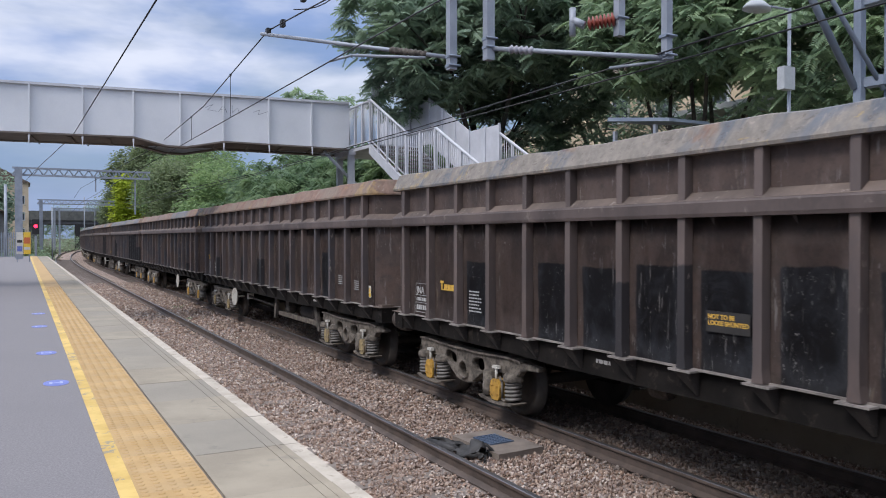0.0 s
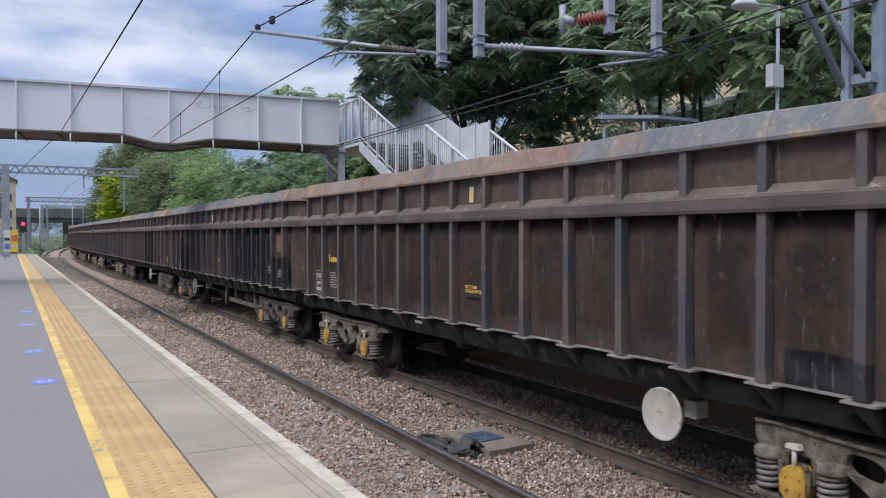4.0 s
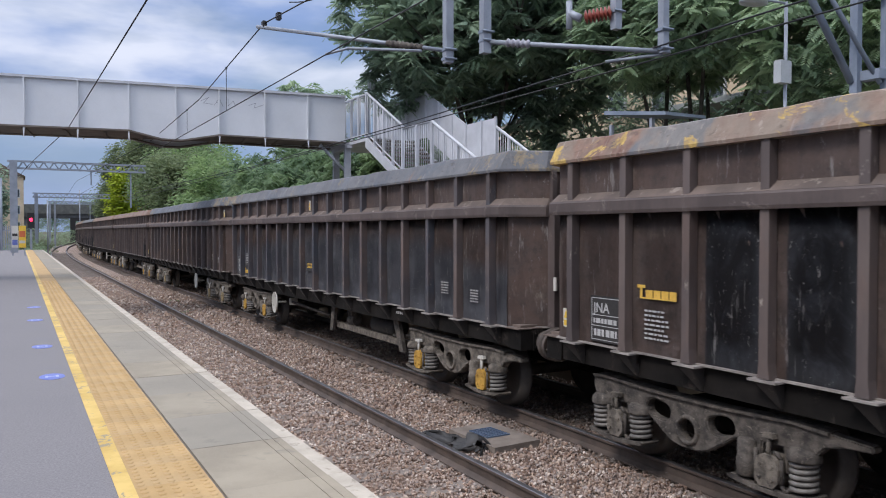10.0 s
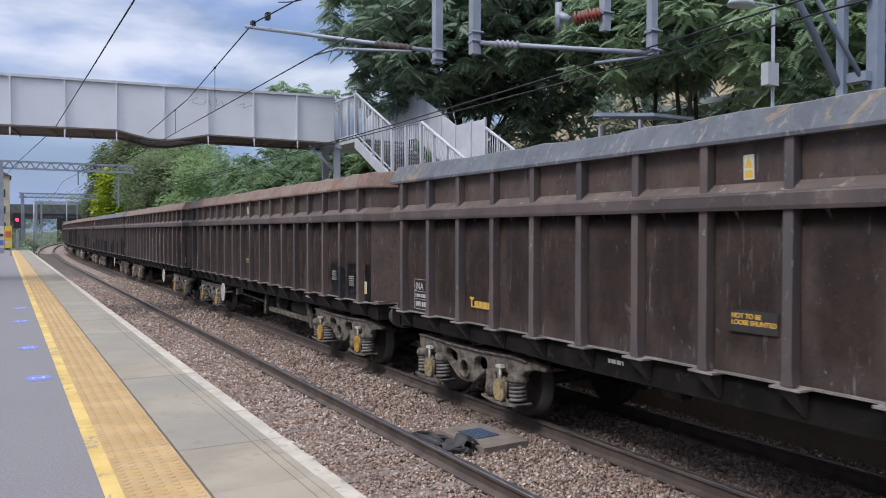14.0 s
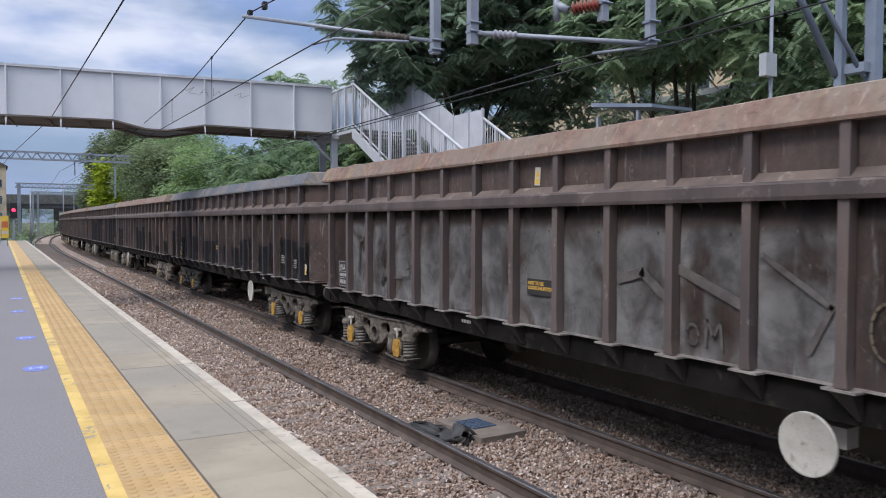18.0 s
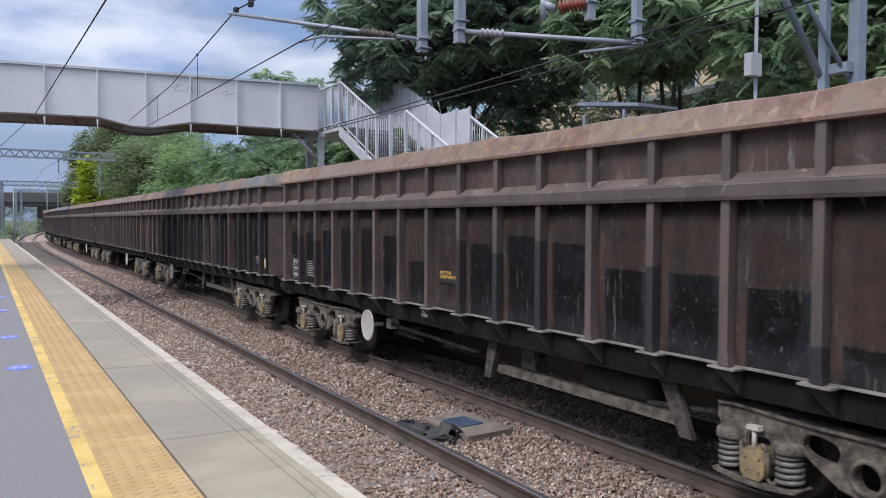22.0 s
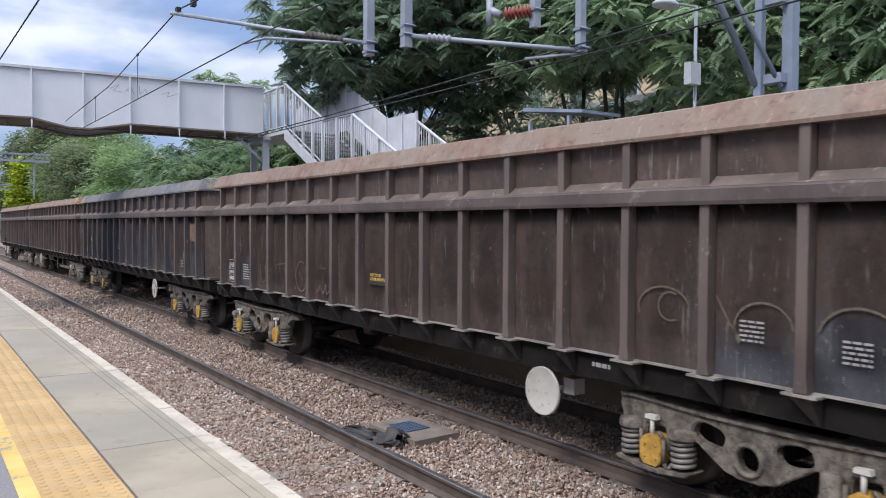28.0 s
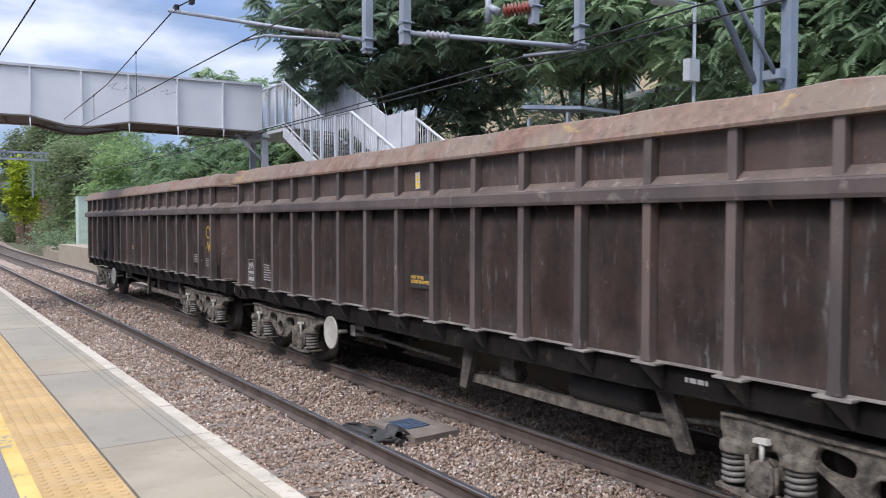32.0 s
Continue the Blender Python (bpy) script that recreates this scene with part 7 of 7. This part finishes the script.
# ---- trees ----
def leaves(rng, centres, spread, size, n_each, droop=0.3, pinnate=False):
    """Leaves round the ends of twigs. Pinnate: each leaf is a frond of paired leaflets along a drooping stalk."""
    c = np.repeat(centres, n_each, axis=0)
    n = len(c)
    c = c + rng.normal(size=(n, 3)) * spread
    az = rng.uniform(0, 2 * np.pi, n)
    if pinnate:
        # fronds stand in whorls at the twig ends
        az = np.repeat(rng.uniform(0, 6.28, len(centres)), n_each) + np.tile(np.arange(n_each), len(centres)) * 2.4
    d = np.c_[np.cos(az), np.sin(az), rng.uniform(-0.70, 0.35, n) - droop * 0.3]
    d /= np.linalg.norm(d, axis=1)[:, None]
    side = np.cross(d, [0, 0, 1.0])
    side /= np.linalg.norm(side, axis=1)[:, None] + 1e-9
    up = np.cross(side, d)
    roll = rng.uniform(-0.7, 0.7, n)[:, None]
    side, up = side * np.cos(roll) + up * np.sin(roll), up * np.cos(roll) - side * np.sin(roll)
    s = size * rng.uniform(0.65, 1.35, n)[:, None]
    if not pinnate:
        v = np.stack([c, c + d * s * 0.5 + side * s * 0.28 + up * s * 0.06, c + d * s, c + d * s * 0.5 - side * s * 0.28 + up * s * 0.06], 1)
        f = np.array([(0, 1, 2), (0, 2, 3)])
        faces = (f[None] + 4 * np.arange(n)[:, None, None]).reshape(-1, 3)
        return v.reshape(-1, 3), faces
    vs = []
    pairs = 7
    for k in range(pairs):
        for sg in (-1, 1):
            t = 0.18 + 0.82 * k / (pairs - 1)
            b = c + d * s * t - np.array([0, 0, 1.0]) * s * 0.22 * t * t
            out = side * sg * 0.8 + d * 0.40 - np.array([0, 0, 0.34])
            ll = s * (0.46 - 0.15 * t)
            w = d * ll * 0.28
            vs.append(np.stack([b, b + out * ll * 0.5 + w, b + out * ll, b + out * ll * 0.5 - w], 1))
    v = np.stack(vs, 1).reshape(-1, 3)
    m = n * pairs * 2
    f = np.array([(0, 1, 2), (0, 2, 3)])
    faces = (f[None] + 4 * np.arange(m)[:, None, None]).reshape(-1, 3)
    return v, faces


def crown_points(rng, lobes, n, shell=0.62):
    """Twig ends, mostly in the outer shell of a cluster of lobes (x, y, z, rx, ry, rz)."""
    lobes = np.array(lobes, float)
    vol = lobes[:, 3] * lobes[:, 4] * lobes[:, 5]
    pick = rng.choice(len(lobes), n, p=vol / vol.sum())
    u = rng.normal(size=(n, 3))
    u /= np.linalg.norm(u, axis=1)[:, None]
    r = shell + (1 - shell) * rng.uniform(0, 1, n) ** 0.6
    r *= 1 + 0.16 * np.sin(u[:, 0] * 5 + pick) * np.cos(u[:, 2] * 6)
    return lobes[pick, :3] + u * r[:, None] * lobes[pick, 3:]


def tree(name, label, x, y, z0, lobes, n, n_each, size, spread, mat, seed, pinnate=False, trunk=0.16, stems=1, shell=0.62):
    """Trunk with limbs to each lobe, and a crown of leaves at the twig ends."""
    rng = np.random.default_rng(seed)
    ob = thing(name, label, "tree", "trees beside the railway", pose(x, y, z0))
    lob = [(a - x, b - y, c - z0, p, q, r) for a, b, c, p, q, r in lobes]
    bm = B()
    for s in range(stems):
        ox, oy = (rng.uniform(-0.7, 0.7), rng.uniform(-0.5, 0.5)) if stems > 1 else (0, 0)
        mid = Vector((lob[0][0] * 0.35 + ox * 1.5, lob[0][1] * 0.35 + oy, lob[0][2] * 0.45))
        tube(bm, (ox, oy, 0), mid, trunk, 9, trunk * 0.75)
        for l in lob[s::stems]:
            elbow = mid.lerp(Vector(l[:3]), 0.5) + Vector((0, 0, 0.4))
            tube(bm, mid, elbow, trunk * 0.55, 7, trunk * 0.4)
            tube(bm, elbow, Vector(l[:3]) + Vector((0, 0, l[5] * 0.5)), trunk * 0.38, 6, trunk * 0.1)
            for _ in range(5):
                u = rng.normal(size=3)
                u /= np.linalg.norm(u)
                tube(bm, Vector(l[:3]).lerp(elbow, 0.3), Vector(np.array(l[:3]) + u * np.array(l[3:]) * 0.8), trunk * 0.2, 5, trunk * 0.05)
    part("trunk", bm, M_BARK, ob)
    v, f = leaves(rng, crown_points(rng, lob, n, shell), spread, size, n_each, 0.4, pinnate)
    put("crown", soup("crown", v.tolist(), f.tolist(), mat), ob)["kind"] = "stuff"
    return ob


# large tree over the opposite platform: long pinnate leaves, dark inside
tree("tree_of_heaven", "tall dark tree with long pinnate leaves over the platform", 13.6, 22.5, -1.46,
     [(11.6, 22.5, 7.6, 2.6, 2.4, 2.0), (9.4, 20.6, 7.3, 1.9, 1.8, 1.6), (8.0, 21.4, 7.9, 1.3, 1.5, 1.1), (9.0, 22.0, 6.2, 1.3, 1.3, 1.0), (13.8, 22.0, 9.5, 3.2, 2.8, 2.6), (12.2, 19.5, 8.4, 2.4, 2.0, 2.2), (14.0, 20.6, 6.9, 2.0, 1.8, 1.8), (10.6, 22.5, 9.6, 2.2, 2.0, 1.8), (13.0, 21.5, 4.6, 1.6, 1.6, 1.6)],
     2500, 7, 0.38, 0.06, M_LEAF_DARK, 11, True, 0.2, 2, 0.74)
tree("tree_of_heaven", "leafy tree with drooping pinnate fronds beyond the platform", 15.2, 15.5, -1.46,
     [(14.6, 16.0, 7.4, 2.6, 2.4, 1.9), (16.0, 13.4, 7.1, 2.4, 2.2, 1.6), (13.0, 13.2, 6.9, 1.7, 1.7, 1.45), (12.6, 15.6, 6.5, 1.3, 1.4, 1.2), (15.8, 16.0, 8.4, 2.8, 2.6, 2.2), (13.6, 14.8, 8.2, 2.0, 2.0, 1.8)],
     1750, 7, 0.37, 0.06, M_LEAF_MID, 12, True, 0.13, 3, 0.74)
tree("tree_of_heaven", "leafy tree behind the overhead line mast", 15.5, 9.5, -1.46,
     [(14.5, 10.5, 5.8, 2.4, 2.2, 2.0), (15.2, 8.4, 5.2, 2.4, 2.2, 1.8), (15.8, 10.0, 7.6, 2.6, 2.4, 2.0), (14.6, 6.6, 6.0, 2.2, 2.0, 1.8), (14.4, 7.0, 4.0, 1.6, 1.8, 1.4)],
     1600, 7, 0.37, 0.06, M_LEAF_MID, 13, True, 0.12, 3, 0.74)
tree("dark_tree", "dark tree behind the platform, with gaps in its crown", 18.0, 22.0, -1.46,
     [(17.5, 23.0, 5.0, 2.6, 2.8, 3.0), (19.5, 9.0, 4.6, 2.4, 2.6, 2.6), (15.5, 26.0, 5.6, 2.8, 2.6, 3.6), (16.5, 25.0, 8.6, 3.0, 2.8, 2.4)],
     640, 8, 0.26, 0.30, M_LEAF_MID, 14, False, 0.2, 2, 0.35)
tree("understory_tree", "thin leafy young trees behind the platform shelter", 16.0, 17.5, -1.46,
     [(15.2, 19.5, 3.6, 2.0, 2.2, 2.2), (17.2, 16.4, 3.4, 1.8, 2.0, 1.9), (15.6, 12.6, 3.3, 1.6, 1.8, 1.5), (17.5, 19.0, 5.6, 1.8, 1.8, 1.2)],
     430, 6, 0.30, 0.12, M_LEAF_DARK, 15, True, 0.09, 3, 0.4)
tree("far_tree", "tall tree whose top shows above the footbridge", 18.5, 58.0, -1.46, [(17.0, 56.3, 11.9, 1.5, 1.4, 0.9), (18.0, 56.0, 11.1, 1.9, 1.6, 1.1), (20.2, 55.2, 11.6, 0.8, 0.8, 0.8), (19.0, 58, 7.0, 3.0, 2.6, 3.0)], 500, 8, 0.5, 0.08, M_LEAF_MID, 93, True, 0.14)
# the belt of trees along the right of the line
belt = [(13.0, 34.0, 2.5, 3.0), (12.0, 40.0, 3.0, 3.4), (13.0, 47.0, 3.2, 4.0), (13.5, 55.0, 3.5, 4.4), (13.0, 64.0, 4.0, 4.6), (12.5, 74.0, 5.0, 4.6), (13.5, 84.0, 6.0, 5.2), (17.0, 96.0, 7.0, 5.6), (13.0, 29.5, 3.0, 2.6), (12.5, 122.0, 6.0, 3.6), (15.0, 140.0, 6.0, 4.2), (17.5, 160.0, 6.0, 4.5)]
for i, (x, y, z, r) in enumerate(belt):
    rngb = random.Random(40 + i)
    lob = [(x + rngb.uniform(-1, 1) * r * 0.6, y + rngb.uniform(-1, 1) * r * 0.8, z + rngb.uniform(-0.5, 0.6) * r, r * rngb.uniform(0.40, 0.65), r * rngb.uniform(0.40, 0.65), r * rngb.uniform(0.34, 0.55)) for _ in range(9)]
    lob.append((x - 0.3 * r, y, 0.2, r * 0.6, r * 0.8, 1.8))
    if y < 60:
        # long drooping fronds, as on the near trees
        tree("lineside_tree", "dark tree with drooping fronds beside the railway", x, y, -1.46, lob, 1700, 6, 0.36, 0.10, M_LEAF_DEEP, 60 + i, True, 0.14, 1, 0.7)
    else:
        tree("lineside_tree", "bushy mid-green tree beside the railway", x, y, -1.46, lob, 1100, 16, 0.20 + 0.002 * y, 0.16 + 0.003 * y, (M_LEAF_BELT, M_LEAF_PALE)[i % 2], 60 + i, False, 0.14, 1, 0.72)
tree("golden_tree", "bright yellow-green tree beside the railway", 10.4, 108.0, -1.46, [(10.2, 108, 8.0, 1.5, 1.5, 1.9), (10.9, 108.5, 5.6, 1.7, 1.5, 2.0), (9.8, 108, 5.2, 1.5, 1.3, 2.0), (10.5, 108, 3.0, 1.6, 1.5, 1.8)], 800, 6, 0.46, 0.25, M_LEAF_GOLD, 91, False, 0.1, 1, 0.4)
tree("lineside_tree", "tall pale willow-like tree beside the railway", 13.0, 100.0, -1.46, [(12.0, 100, 10.5, 2.6, 2.6, 3.0), (14.6, 100, 11.5, 2.8, 2.8, 2.4), (13.0, 101, 7.2, 2.8, 2.6, 3.2)], 1600, 6, 0.40, 0.25, M_LEAF_PALE, 92, False, 0.14)
tree("lineside_tree", "tall pale tree with a drooping crown beside the railway", 13.0, 122.0, -1.46, [(10.8, 122, 10.5, 2.0, 2.2, 2.4), (12.6, 122.5, 12.4, 2.6, 2.4, 2.4), (15.4, 122, 12.8, 2.6, 2.6, 2.6), (12.5, 122, 8.0, 3.0, 2.4, 3.0)], 1500, 6, 0.46, 0.3, M_LEAF_PALE, 94, False, 0.16)
for i, (x, y, z, r) in enumerate([(-5.5, 96, 5.5, 3.2), (14, 226, 3, 6), (24, 224, 3, 6), (-9, 75, 3.5, 3.4), (-10, 92, 4.0, 4.0), (-7, 110, 3, 3.5), (-6.5, 150, 2.0, 3.0), (26, 150, 4, 6), (18, 210, 5, 6), (-4, 215, 5, 5), (6, 230, 6, 5)]):
    rngb = random.Random(140 + i)
    lob = [(x + rngb.uniform(-1, 1) * r * 0.6, y + rngb.uniform(-1, 1) * r * 0.6, z + rngb.uniform(-0.5, 0.5) * r, r * 0.6, r * 0.6, r * 0.55) for _ in range(5)]
    tree("far_tree", "dark leafy tree far along the line", x, y, -1.46, lob, 700, 5, 0.5, 0.4, M_LEAF_DARK, 160 + i, False, 0.15, 1, 0.4)

for i, (x, y, r) in enumerate([(-0.6, 74, 0.9), (-1.2, 80, 1.2), (-0.2, 88, 1.0), (0.4, 97, 1.3), (-2.6, 70, 1.0), (-1.8, 105, 1.8), (8.0, 57.5, 1.1), (8.6, 62.0, 1.6), (8.4, 68.0, 1.5), (9.8, 74.0, 2.0), (9.0, 82.0, 1.8), (10.5, 56.0, 2.2), (10.5, 64.0, 2.4), (-0.9, 120, 2.4), (1.6, 136, 2.6), (3.6, 150, 2.8), (5.6, 165, 2.6), (-3.0, 135, 3.2)]):
    lob = [(x, y, -1.1 + 0.5 * r, r, r, 0.9 * r), (x + 0.6 * r, y + 0.4 * r, -1.2 + 0.4 * r, 0.8 * r, r, 0.7 * r)]
    tree("bush", "low green bush growing beside the track", x, y, -1.46, lob, 260, 5, 0.22, 0.15, (M_LEAF_MID, M_LEAF_PALE)[i % 2], 300 + i, False, 0.03, 1, 0.3)


# tufts of weed in the ballast below the platform
for i, (x, y, r) in enumerate([(0.35, 7.6, 0.10), (0.55, 9.3, 0.08), (0.30, 11.0, 0.12), (0.42, 6.6, 0.07), (0.62, 13.5, 0.10), (0.30, 16.5, 0.14), (0.5, 20.0, 0.16), (2.75, 24.0, 0.15), (3.1, 28.0, 0.2)]):
    tree("weed", "small green weed growing in the ballast", x, y, -1.12, [(x, y, -1.08, r, r, r * 0.6)], 26, 5, 0.05, 0.03, M_LEAF_BELT, 400 + i, False, 0.006, 1, 0.2)


# ---- movement ----
PITCH = 14.482
RUN = (10.888, -205.456, 52.568, -120.675, 80.704, -20.973)


def coupling(t, k):
    """Where the rear end of wagon k stands along the line at t seconds."""
    return sum(c * (t / 32) ** i for i, c in enumerate(RUN)) + PITCH * k


def motions():
    times = [0.5 * i for i in range(65)]
    for k, (w, wheels) in enumerate(TRAIN):
        rows = []
        for t in times:
            x, y, a = track(coupling(t, k) - 6.8)
            rows.append((t, pose(x, y, RAIL_Z, 0, 0, a)))
        walk(w, rows)
        for bogie, sets in wheels:
            for ws, a in sets:
                spin = [(0.0, pose(0, a, WHEEL_R))]
                turned, last = 0.0, None
                for i in range(481):
                    t = i / 15
                    s = coupling(t, k) - 6.8
                    if -4 < s < 34:
                        if last is not None:
                            turned += math.degrees((last - s) / WHEEL_R)
                        last = s
                        if t > 0:
                            spin.append((t, pose(0, a, WHEEL_R, turned, 0, 0)))
                if spin[-1][0] < 32:
                    spin.append((32.0, pose(0, a, WHEEL_R, turned, 0, 0)))
                walk(ws, spin)


motions()
